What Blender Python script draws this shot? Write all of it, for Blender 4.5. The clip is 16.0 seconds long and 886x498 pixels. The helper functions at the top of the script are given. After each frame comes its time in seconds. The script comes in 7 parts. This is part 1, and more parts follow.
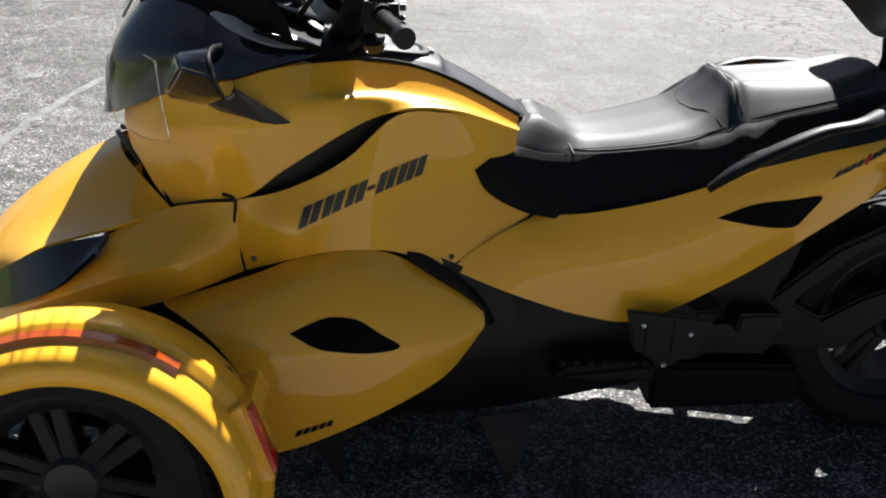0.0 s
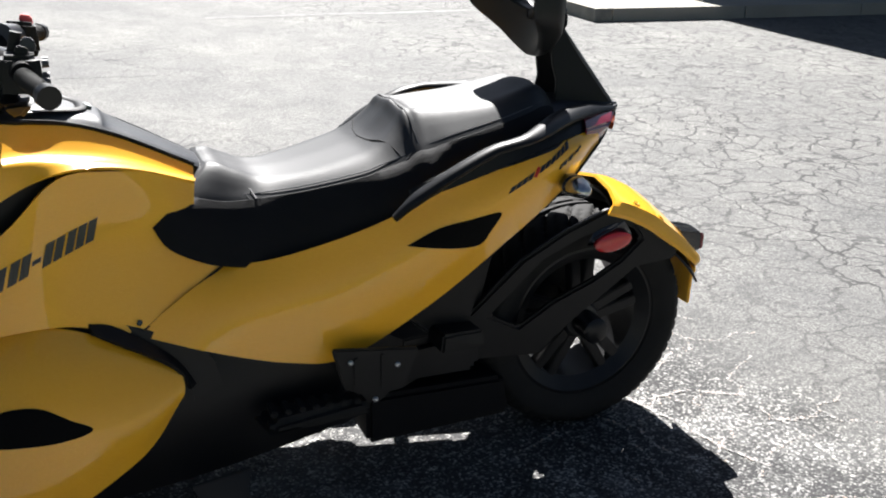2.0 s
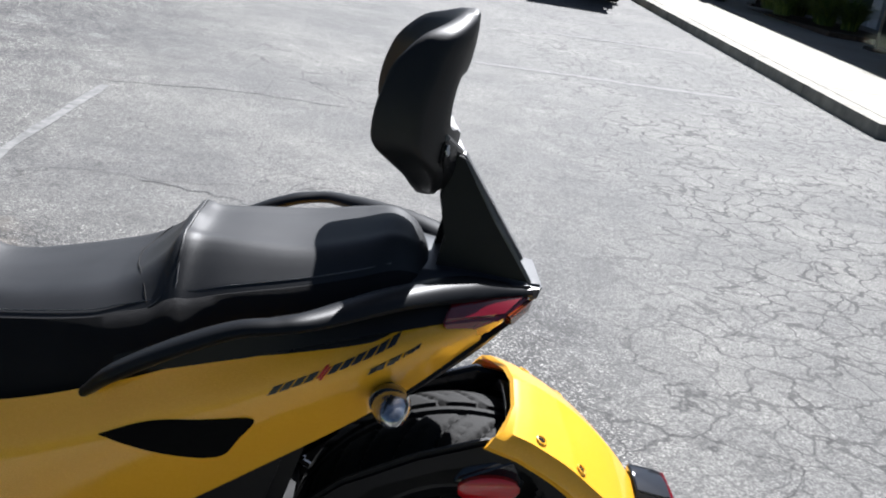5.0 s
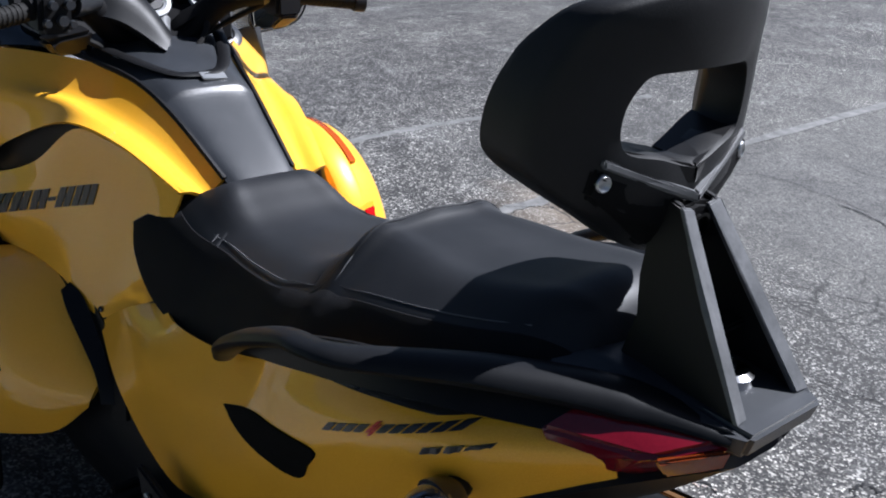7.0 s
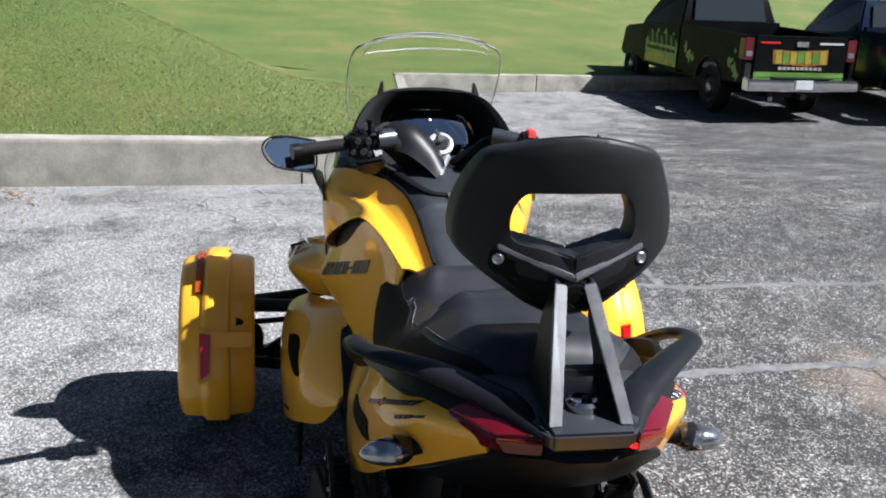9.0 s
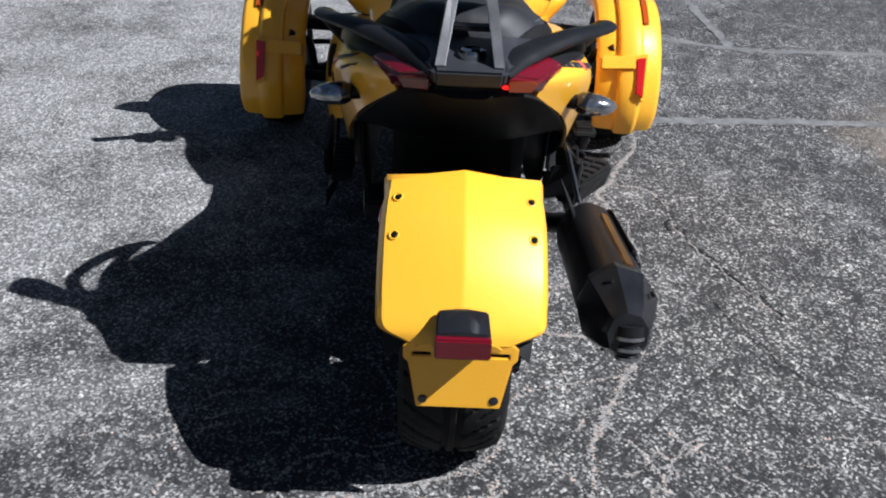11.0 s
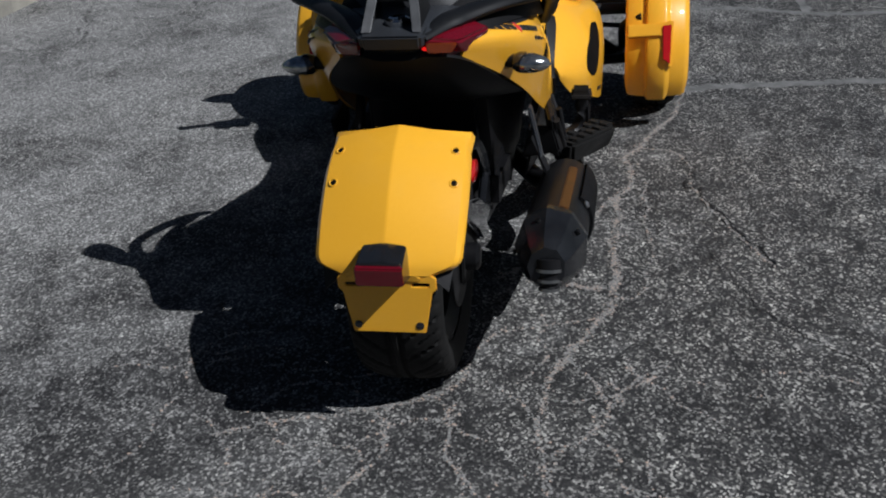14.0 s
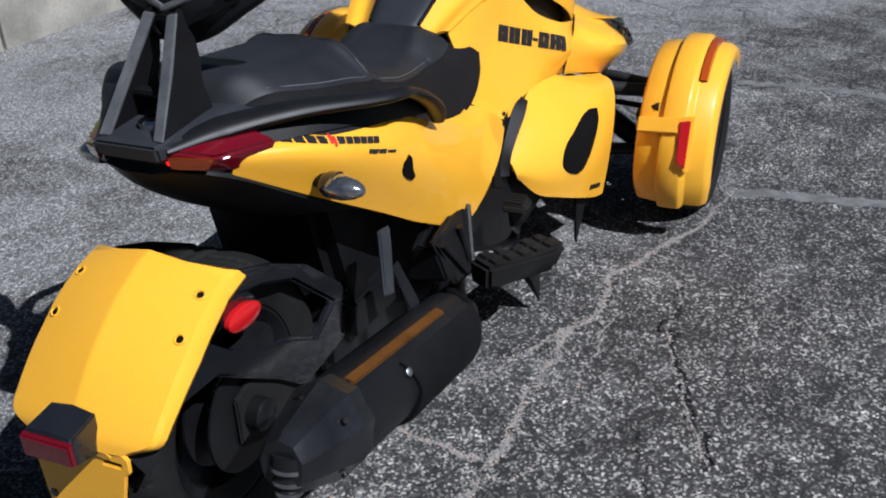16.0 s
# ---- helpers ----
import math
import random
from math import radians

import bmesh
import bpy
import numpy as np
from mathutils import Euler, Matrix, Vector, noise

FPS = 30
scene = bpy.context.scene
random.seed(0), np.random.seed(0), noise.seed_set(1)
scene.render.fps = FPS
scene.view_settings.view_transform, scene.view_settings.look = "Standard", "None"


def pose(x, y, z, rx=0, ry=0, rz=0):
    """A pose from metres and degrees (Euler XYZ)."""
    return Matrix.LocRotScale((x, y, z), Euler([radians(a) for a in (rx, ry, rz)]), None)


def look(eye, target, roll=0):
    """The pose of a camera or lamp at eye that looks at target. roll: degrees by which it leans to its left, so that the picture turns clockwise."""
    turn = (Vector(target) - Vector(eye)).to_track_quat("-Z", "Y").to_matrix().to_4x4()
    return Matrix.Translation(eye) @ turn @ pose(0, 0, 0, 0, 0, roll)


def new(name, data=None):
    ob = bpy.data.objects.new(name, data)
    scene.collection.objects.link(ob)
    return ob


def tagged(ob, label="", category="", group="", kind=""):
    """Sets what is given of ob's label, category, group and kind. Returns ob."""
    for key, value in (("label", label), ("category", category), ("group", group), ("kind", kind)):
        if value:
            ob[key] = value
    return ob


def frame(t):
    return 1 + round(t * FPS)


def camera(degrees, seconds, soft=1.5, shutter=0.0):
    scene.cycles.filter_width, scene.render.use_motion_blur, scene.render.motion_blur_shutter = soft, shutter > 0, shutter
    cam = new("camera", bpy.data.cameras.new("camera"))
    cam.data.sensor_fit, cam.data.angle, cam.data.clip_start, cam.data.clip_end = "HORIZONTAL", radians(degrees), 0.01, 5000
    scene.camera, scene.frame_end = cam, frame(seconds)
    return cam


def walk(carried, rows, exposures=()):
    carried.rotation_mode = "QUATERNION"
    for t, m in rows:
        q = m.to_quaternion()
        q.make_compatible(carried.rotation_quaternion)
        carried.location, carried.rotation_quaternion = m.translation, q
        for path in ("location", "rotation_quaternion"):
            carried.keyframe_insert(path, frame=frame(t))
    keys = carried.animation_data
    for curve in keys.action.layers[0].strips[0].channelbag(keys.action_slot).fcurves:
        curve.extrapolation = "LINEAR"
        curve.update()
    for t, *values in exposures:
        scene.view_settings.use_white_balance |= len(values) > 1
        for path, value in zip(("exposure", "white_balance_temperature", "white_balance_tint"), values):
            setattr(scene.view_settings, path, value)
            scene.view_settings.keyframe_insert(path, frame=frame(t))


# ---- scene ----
cam = camera(48.1, 16.0, soft=2.0)
PATH = [
    (0, (1.285, 2.228, 1.352), (1.15, 0.382, 0.596), 2.9),
    (0.5, (1.269, 2.223, 1.353), (1.113, 0.385, 0.581), 2.3),
    (1, (1.258, 2.197, 1.351), (0.964, 0.39, 0.546), 0.6),
    (1.5, (1.237, 2.184, 1.351), (0.712, 0.401, 0.612), 0.8),
    (2, (1.229, 2.176, 1.36), (0.536, 0.428, 0.681), 1.4),
    (2.5, (1.22, 2.159, 1.367), (0.394, 0.459, 0.713), 0.5),
    (3, (1.16, 2.114, 1.393), (0.286, 0.419, 0.791), 1.3),
    (3.5, (0.913, 2.05, 1.421), (0.133, 0.281, 0.908), 0.7),
    (4, (0.723, 1.952, 1.422), (0.12, 0.133, 0.851), 0.6),
    (4.2, (0.651, 1.891, 1.422), (0.091, 0.045, 0.895), 3.1),
    (6.3, (-0.348, 1.087, 1.428), (0.286, -0.593, 0.548), 4.0),
    (6.5, (-0.35, 1.038, 1.424), (0.392, -0.609, 0.565), 2.7),
    (7, (-0.468, 0.858, 1.424), (0.889, -0.361, 0.602), 5.3),
    (7.5, (-0.631, 0.792, 1.456), (1.021, -0.073, 0.733), 2.5),
    (8, (-0.889, 0.744, 1.549), (0.894, 0.125, 0.887), 3.1),
    (8.2, (-0.983, 0.677, 1.568), (0.844, 0.157, 0.941), 2.0),
    (10.3, (-1.744, 0.207, 1.553), (0.108, 0.132, 0.803), 2.9),
    (10.5, (-1.776, 0.155, 1.537), (0.034, 0.089, 0.688), 2.5),
    (11, (-1.844, 0.053, 1.496), (-0.101, 0.032, 0.516), 3.1),
    (11.5, (-1.894, 0.003, 1.467), (-0.189, 0.028, 0.421), 3.3),
    (12, (-1.959, 0.048, 1.48), (-0.229, 0.043, 0.477), 2.0),
    (12.5, (-2.046, 0.066, 1.489), (-0.287, 0.023, 0.537), -0.3),
    (13, (-2.093, 0.031, 1.499), (-0.316, -0.035, 0.583), 0.6),
    (13.5, (-2.093, -0.214, 1.514), (-0.313, -0.076, 0.612), -1.2),
    (14, (-2.078, -0.495, 1.514), (-0.37, -0.146, 0.534), -4.2),
    (14.5, (-1.862, -0.673, 1.473), (-0.172, -0.267, 0.482), -2.8),
    (15, (-1.642, -0.824, 1.487), (0.029, -0.398, 0.474), -4.4),
    (15.5, (-1.427, -1.003, 1.493), (0.142, -0.3, 0.472), -3.2),
    (16, (-1.256, -1.142, 1.493), (0.337, -0.395, 0.542), -2.7),
]
walk(cam, [(t, look(eye, target, roll)) for t, eye, target, roll in PATH],
     exposures=[(0.0, 1.65, 6500, 10), (1.0, 1.7, 6500, 10), (2.0, 1.9, 6450, 10), (3.0, 2.0, 6400, 10), (3.6, 1.9, 6400, 10), (4.0, 1.7, 6350, 10), (4.2, 1.65, 6300, 10), (6.3, 1.35, 5850, 13), (7.0, 1.2, 5800, 13),
                (8.2, 1.3, 6050, 12), (10.3, 1.4, 5950, 13), (11.0, 0.9, 5900, 12), (12.0, 0.08, 5980, 10), (13.0, 0.0, 5980, 10), (14.0, -0.15, 5980, 10), (15.0, -0.02, 5880, 11), (16.0, 0.3, 5750, 12)])

# ---- light ----
SUN = Vector((-0.26, -0.86, 1.0)).normalized()
world = bpy.data.worlds.new("sky")
scene.world = world
world.use_nodes = True
wn = world.node_tree
sky = wn.nodes.new("ShaderNodeTexSky")
sky.sky_type = "NISHITA"
sky.sun_disc = False
sky.sun_elevation = math.asin(SUN.z)
sky.sun_rotation = math.atan2(SUN.x, SUN.y)
wn.links.new(sky.outputs["Color"], wn.nodes["Background"].inputs["Color"])
wn.nodes["Background"].inputs["Strength"].default_value = 0.020
sun = new("sun", bpy.data.lights.new("sun", "SUN"))
sun.data.energy = 5.0
sun.data.angle = radians(0.53)
sun.data.color = (1.0, 0.975, 0.945)
sun.matrix_world = Matrix.Translation((0, 0, 12)) @ SUN.to_track_quat("Z", "Y").to_matrix().to_4x4()


# ---- materials ----
def nodes_of(name):
    m = bpy.data.materials.new(name)
    m.use_nodes = True
    return m, m.node_tree.nodes, m.node_tree.links, m.node_tree.nodes["Principled BSDF"]


def ramp(n, l, source, stops):
    r = n.new("ShaderNodeValToRGB")
    while len(r.color_ramp.elements) < len(stops):
        r.color_ramp.elements.new(0.5)
    for e, (p, c) in zip(r.color_ramp.elements, stops):
        e.position = p
        e.color = (*c, 1) if len(c) == 3 else c
    l.new(source, r.inputs["Fac"])
    return r.outputs["Color"]


def noise_tex(n, l, scale, detail=4.0, rough=0.6, coord="Object"):
    c = n.new("ShaderNodeTexCoord")
    t = n.new("ShaderNodeTexNoise")
    t.inputs["Scale"].default_value = scale
    t.inputs["Detail"].default_value = detail
    t.inputs["Roughness"].default_value = rough
    l.new(c.outputs[coord], t.inputs["Vector"])
    return t.outputs["Fac"]


def mix(n, l, a, b, fac, mode="MIX"):
    x = n.new("ShaderNodeMix")
    x.data_type, x.blend_type = "RGBA", mode
    for sock, v in ((x.inputs[0], fac), (x.inputs[6], a), (x.inputs[7], b)):
        if isinstance(v, (int, float)):
            sock.default_value = v
        elif isinstance(v, tuple):
            sock.default_value = (*v, 1)
        else:
            l.new(v, sock)
    return x.outputs[2]


def bump(n, l, p, height, strength, distance=0.01):
    b = n.new("ShaderNodeBump")
    b.inputs["Strength"].default_value = strength
    b.inputs["Distance"].default_value = distance
    l.new(height, b.inputs["Height"])
    l.new(b.outputs["Normal"], p.inputs["Normal"])


def surface(name, dark, light, rough=0.5, metal=0.0, big=3.0, fine=120.0, relief=0.1, coat=0.0, spec=0.5, rough_var=0.12):
    """A surface with colour drift at two scales, uneven gloss and fine relief."""
    m, n, l, p = nodes_of(name)
    a = noise_tex(n, l, big)
    b = noise_tex(n, l, fine, 2.0)
    c = ramp(n, l, a, [(0.3, dark), (0.7, light)])
    c = mix(n, l, c, ramp(n, l, b, [(0.3, (0.75, 0.75, 0.75)), (0.7, (1.12, 1.12, 1.12))]), 0.5, "MULTIPLY")
    l.new(c, p.inputs["Base Color"])
    r = n.new("ShaderNodeMapRange")
    r.inputs["To Min"].default_value = max(0.02, rough - rough_var)
    r.inputs["To Max"].default_value = min(1.0, rough + rough_var)
    l.new(a, r.inputs["Value"])
    l.new(r.outputs["Result"], p.inputs["Roughness"])
    p.inputs["Metallic"].default_value = metal
    p.inputs["Coat Weight"].default_value = coat
    p.inputs["Coat Roughness"].default_value = 0.04
    p.inputs["Specular IOR Level"].default_value = spec
    if relief:
        bump(n, l, p, b, relief, 0.002)
    return m


def paint(name, base, flake, rough=0.35, coat=1.0):
    """Clear-coated body paint with fine flake and a little road dust."""
    m, n, l, p = nodes_of(name)
    f = noise_tex(n, l, 900.0, 1.0)
    a = noise_tex(n, l, 2.2)
    c = mix(n, l, base, flake, ramp(n, l, f, [(0.45, (0, 0, 0)), (0.7, (1, 1, 1))]))
    dust = ramp(n, l, noise_tex(n, l, 14.0, 6.0), [(0.5, (0, 0, 0)), (0.95, (0.10, 0.10, 0.10))])
    l.new(mix(n, l, c, (0.60, 0.42, 0.16), dust), p.inputs["Base Color"])
    r = n.new("ShaderNodeMapRange")
    r.inputs["To Min"].default_value, r.inputs["To Max"].default_value = rough - 0.05, rough + 0.08
    l.new(a, r.inputs["Value"])
    l.new(r.outputs["Result"], p.inputs["Roughness"])
    p.inputs["Coat Weight"].default_value = coat
    p.inputs["Coat Roughness"].default_value = 0.03
    p.inputs["Coat IOR"].default_value = 1.5
    p.inputs["Specular IOR Level"].default_value = 0.18
    return m


def plastic_lens(name, colour, transmission=0.6, rough=0.08):
    """Moulded lens plastic with fine prisms inside."""
    m, n, l, p = nodes_of(name)
    f = noise_tex(n, l, 220.0, 2.0)
    l.new(mix(n, l, colour, tuple(0.7 * v for v in colour), f), p.inputs["Base Color"])
    p.inputs["Roughness"].default_value = rough
    p.inputs["Transmission Weight"].default_value = transmission
    p.inputs["Coat Weight"].default_value = 0.6
    bump(n, l, p, f, 0.15, 0.002)
    return m


YELLOW = paint("yellow_pearl_paint", (0.79, 0.384, 0.018), (0.90, 0.470, 0.042), coat=0.75)
BLACK_PLASTIC = surface("black_moulded_plastic", (0.004, 0.004, 0.0045), (0.008, 0.008, 0.009), 0.45, big=6, fine=600, relief=0.12, spec=0.22)
GLOSS_BLACK = surface("gloss_black_plastic", (0.008, 0.009, 0.011), (0.014, 0.015, 0.018), 0.14, big=5, fine=300, relief=0.02, coat=0.6, rough_var=0.06)
GREY_PLASTIC = surface("dark_grey_plastic", (0.020, 0.022, 0.026), (0.034, 0.037, 0.042), 0.38, big=5, fine=500, relief=0.12)
VINYL = surface("black_seat_vinyl", (0.011, 0.012, 0.014), (0.019, 0.020, 0.023), 0.54, big=7, fine=700, relief=0.10, spec=0.30, rough_var=0.05)
VINYL_SIDE = surface("textured_black_vinyl", (0.005, 0.005, 0.006), (0.009, 0.009, 0.010), 0.7, big=7, fine=700, relief=0.5, spec=0.14)
THREAD = surface("grey_thread", (0.07, 0.07, 0.075), (0.12, 0.12, 0.125), 0.8, fine=900)
RUBBER = surface("tyre_rubber", (0.006, 0.006, 0.006), (0.014, 0.0135, 0.013), 0.75, big=9, fine=260, relief=0.3, spec=0.2)
METAL_DARK = surface("black_alloy", (0.005, 0.005, 0.006), (0.011, 0.011, 0.012), 0.4, 0.0, big=8, fine=400, relief=0.1, spec=0.25)
FRAME_GREY = surface("dark_painted_steel", (0.016, 0.016, 0.017), (0.030, 0.030, 0.031), 0.45, 0.0, big=8, fine=300, relief=0.1, spec=0.35)
CHROME = surface("polished_metal", (0.62, 0.62, 0.63), (0.75, 0.75, 0.76), 0.16, 1.0, big=8, fine=300, relief=0.02)
ALLOY = surface("brushed_alloy", (0.34, 0.35, 0.36), (0.48, 0.49, 0.50), 0.34, 1.0, big=8, fine=300, relief=0.05)
BRONZE = surface("heat_tinted_steel", (0.16, 0.075, 0.022), (0.34, 0.16, 0.045), 0.35, 0.8, big=12, fine=200, relief=0.05)
RED_LENS = plastic_lens("red_lens", (0.13, 0.003, 0.010), 0.0)
AMBER_LENS = plastic_lens("amber_lens", (0.42, 0.07, 0.005), 0.1)
DARK_AMBER = plastic_lens("dark_amber_lens", (0.17, 0.028, 0.004), 0.0)
CLEAR_LENS = plastic_lens("smoked_clear_lens", (0.36, 0.37, 0.38), 0.5, 0.03)
REFLECTOR = plastic_lens("red_reflector", (0.55, 0.010, 0.012), 0.0)
# near-black that paints the shade inside openings, bores and screw holes
HOLE_SHADE = surface("hole_shade_black", (0.002, 0.002, 0.002), (0.004, 0.004, 0.004), 0.9, spec=0.1, relief=0.0)
CAP_GREY = surface("grey_cast_end_cap", (0.020, 0.021, 0.024), (0.040, 0.042, 0.047), 0.22, 0.6, big=9, fine=300, relief=0.1)
EDGE = surface("frosted_acrylic_edge", (0.26, 0.265, 0.265), (0.34, 0.345, 0.345), 0.5, relief=0.0)
STRUT_WORN = surface("worn_strut_edge", (0.075, 0.077, 0.08), (0.13, 0.132, 0.137), 0.4, 0.2, big=20, fine=200, relief=0.05)
MATT_BLACK = surface("matt_black_plastic", (0.004, 0.004, 0.0045), (0.007, 0.007, 0.008), 0.7, big=6, fine=600, relief=0.15, spec=0.12)
SATIN_BLACK = surface("satin_black_plastic", (0.006, 0.0065, 0.0075), (0.011, 0.0115, 0.013), 0.42, big=5, fine=500, relief=0.05, spec=0.2)
SATIN_GREY = surface("satin_grey_trim", (0.34, 0.345, 0.35), (0.42, 0.425, 0.43), 0.4, big=5, fine=500, relief=0.05)
BOWL = surface("bright_reflector_bowl", (0.22, 0.23, 0.24), (0.5, 0.51, 0.52), 0.14, 0.9, big=60, fine=160, relief=0.3, coat=1.0)
PAD = surface("black_padded_backrest", (0.007, 0.0075, 0.0085), (0.013, 0.0135, 0.015), 0.5, big=6, fine=500, relief=0.15, spec=0.25)
DECAL = surface("black_decal", (0.012, 0.012, 0.014), (0.02, 0.02, 0.022), 0.3, relief=0.0)
DECAL_RED = surface("red_decal", (0.55, 0.02, 0.015), (0.6, 0.03, 0.02), 0.3, relief=0.0)
CONCRETE = surface("weathered_concrete", (0.16, 0.152, 0.132), (0.33, 0.312, 0.265), 0.9, big=3.4, fine=60, relief=0.5)
PAVING = surface("pale_concrete_walk", (0.22, 0.208, 0.18), (0.29, 0.275, 0.238), 0.9, big=0.9, fine=80, relief=0.3)
SIDING = surface("grey_painted_siding", (0.30, 0.31, 0.31), (0.38, 0.39, 0.385), 0.7, big=0.8, fine=70, relief=0.15)
WHITE_PAINT = surface("white_painted_wood", (0.52, 0.53, 0.55), (0.62, 0.63, 0.65), 0.6, big=1.5, fine=70, relief=0.1)
MULCH = surface("brown_bark_mulch", (0.03, 0.02, 0.014), (0.11, 0.075, 0.05), 0.95, big=14, fine=90, relief=0.9)
DARK_STEEL = surface("dark_brown_steel", (0.02, 0.018, 0.017), (0.04, 0.037, 0.035), 0.5, 0.3)
TRUCK_BLACK = surface("dark_green_truck_paint", (0.003, 0.0035, 0.0035), (0.005, 0.006, 0.006), 0.45, big=2, fine=300, relief=0.0, coat=0.03, spec=0.06)
TRUCK_BLUE = surface("dark_blue_truck_paint", (0.005, 0.011, 0.024), (0.008, 0.018, 0.036), 0.2, big=2, fine=300, relief=0.0, coat=0.3, spec=0.3)
GREEN_WRAP = surface("lime_green_wrap", (0.06, 0.17, 0.02), (0.13, 0.26, 0.04), 0.3, big=3, relief=0.0, coat=0.5)
ORANGE_WRAP = surface("orange_wrap", (0.30, 0.09, 0.02), (0.36, 0.17, 0.03), 0.3, big=6, relief=0.0, coat=0.5)
YELLOW_WRAP = surface("yellow_wrap", (0.30, 0.24, 0.02), (0.38, 0.32, 0.04), 0.3, big=6, relief=0.0, coat=0.5)
CREAM = surface("cream_plastic", (0.36, 0.34, 0.28), (0.42, 0.40, 0.34), 0.5)
LEAF_LITTER = surface("dry_leaf_litter", (0.09, 0.072, 0.052), (0.26, 0.21, 0.145), 0.9, big=30, fine=200, relief=0.2)
STRIPE = surface("worn_white_line_paint", (0.075, 0.075, 0.074), (0.19, 0.19, 0.186), 0.85, big=14, fine=60, relief=0.5)
DUST = surface("pale_dust_in_cracks", (0.12, 0.118, 0.112), (0.26, 0.256, 0.243), 0.95, big=22, fine=140, relief=0.5)


def make_mirror():
    m, n, l, p = nodes_of("mirror_glass")
    p.inputs["Base Color"].default_value = (0.86, 0.88, 0.90, 1)
    p.inputs["Metallic"].default_value = 1.0
    p.inputs["Roughness"].default_value = 0.015
    return m


def make_clear():
    m, n, l, p = nodes_of("clear_acrylic")
    p.inputs["Base Color"].default_value = (0.93, 0.95, 0.94, 1)
    p.inputs["Roughness"].default_value = 0.02
    p.inputs["Transmission Weight"].default_value = 1.0
    p.inputs["IOR"].default_value = 1.22
    return m


def make_glass():
    m, n, l, p = nodes_of("dark_window_glass")
    p.inputs["Base Color"].default_value = (0.02, 0.025, 0.028, 1)
    p.inputs["Roughness"].default_value = 0.03
    p.inputs["Coat Weight"].default_value = 0.5
    return m


# glowing red that stands for the sun's glint in the tail lens
def make_glint():
    m, n, l, p = nodes_of("red_tail_glint")
    p.inputs["Base Color"].default_value = (0.5, 0.01, 0.01, 1)
    p.inputs["Emission Color"].default_value = (1.0, 0.012, 0.008, 1)
    p.inputs["Emission Strength"].default_value = 0.9
    return m


def make_asphalt():
    """Sun-bleached asphalt: pale aggregate in dark binder, worn patches, and a net of fine cracks."""
    m, n, l, p = nodes_of("old_asphalt")
    co = n.new("ShaderNodeTexCoord").outputs["Object"]
    v = n.new("ShaderNodeTexVoronoi")
    v.inputs["Scale"].default_value = 170.0
    l.new(co, v.inputs["Vector"])
    sep = n.new("ShaderNodeSeparateColor")
    l.new(v.outputs["Color"], sep.inputs["Color"])
    stone = ramp(n, l, sep.outputs[0], [(0.0, (0.014, 0.014, 0.015)), (0.5, (0.029, 0.029, 0.0305)), (0.74, (0.072, 0.0716, 0.071)), (1.0, (0.31, 0.308, 0.30))])
    v2 = n.new("ShaderNodeTexVoronoi")
    v2.inputs["Scale"].default_value = 62.0
    l.new(co, v2.inputs["Vector"])
    sep2 = n.new("ShaderNodeSeparateColor")
    l.new(v2.outputs["Color"], sep2.inputs["Color"])
    stone = mix(n, l, stone, ramp(n, l, sep2.outputs[1], [(0.0, (0.7, 0.7, 0.71)), (0.6, (0.98, 0.98, 0.98)), (1.0, (1.4, 1.4, 1.38))]), 0.8, "MULTIPLY")
    big = noise_tex(n, l, 0.55, 5.0, 0.65)
    mid = noise_tex(n, l, 3.1, 6.0, 0.7)
    wear = mix(n, l, ramp(n, l, big, [(0.36, (0.72, 0.72, 0.74)), (0.64, (1.45, 1.43, 1.38))]), ramp(n, l, mid, [(0.3, (0.7, 0.7, 0.7)), (0.72, (1.35, 1.34, 1.3))]), 1.0, "MULTIPLY")
    cluster = ramp(n, l, noise_tex(n, l, 9.0, 6.0, 0.75), [(0.34, (0.5, 0.5, 0.51)), (0.52, (0.95, 0.95, 0.95)), (0.7, (1.6, 1.6, 1.59))])
    c = mix(n, l, mix(n, l, stone, cluster, 1.0, "MULTIPLY"), wear, 1.0, "MULTIPLY")
    # the lot is more worn and bleached towards the lawn
    pos = n.new("ShaderNodeSeparateXYZ")
    l.new(co, pos.inputs[0])
    way = n.new("ShaderNodeMath")
    way.operation = "MULTIPLY_ADD"
    way.inputs[1].default_value = 0.45
    l.new(pos.outputs["X"], way.inputs[0])
    l.new(pos.outputs["Y"], way.inputs[2])
    bleach = n.new("ShaderNodeMapRange")
    bleach.interpolation_type = "SMOOTHSTEP"
    bleach.inputs["From Min"].default_value, bleach.inputs["From Max"].default_value = -0.6, 2.4
    bleach.inputs["To Min"].default_value, bleach.inputs["To Max"].default_value = -0.045, 0.175
    l.new(way.outputs[0], bleach.inputs["Value"])
    shift = n.new("ShaderNodeMath")
    shift.operation = "ADD"
    l.new(noise_tex(n, l, 1.9, 8.0, 0.74), shift.inputs[0])
    l.new(bleach.outputs["Result"], shift.inputs[1])
    worn = ramp(n, l, shift.outputs[0], [(0.5, (0, 0, 0)), (0.70, (0.72, 0.72, 0.72))])
    pale = ramp(n, l, noise_tex(n, l, 70.0, 3.0, 0.7), [(0.3, (0.19, 0.189, 0.185)), (0.7, (0.39, 0.387, 0.378))])
    pale = mix(n, l, pale, ramp(n, l, sep.outputs[0], [(0.0, (0.28, 0.28, 0.28)), (0.6, (0.78, 0.78, 0.78)), (1.0, (1.9, 1.9, 1.88))]), 0.9, "MULTIPLY")
    c = mix(n, l, c, pale, worn)
    # the far right of the lot is evenly bleached and finer
    even = n.new("ShaderNodeMapRange")
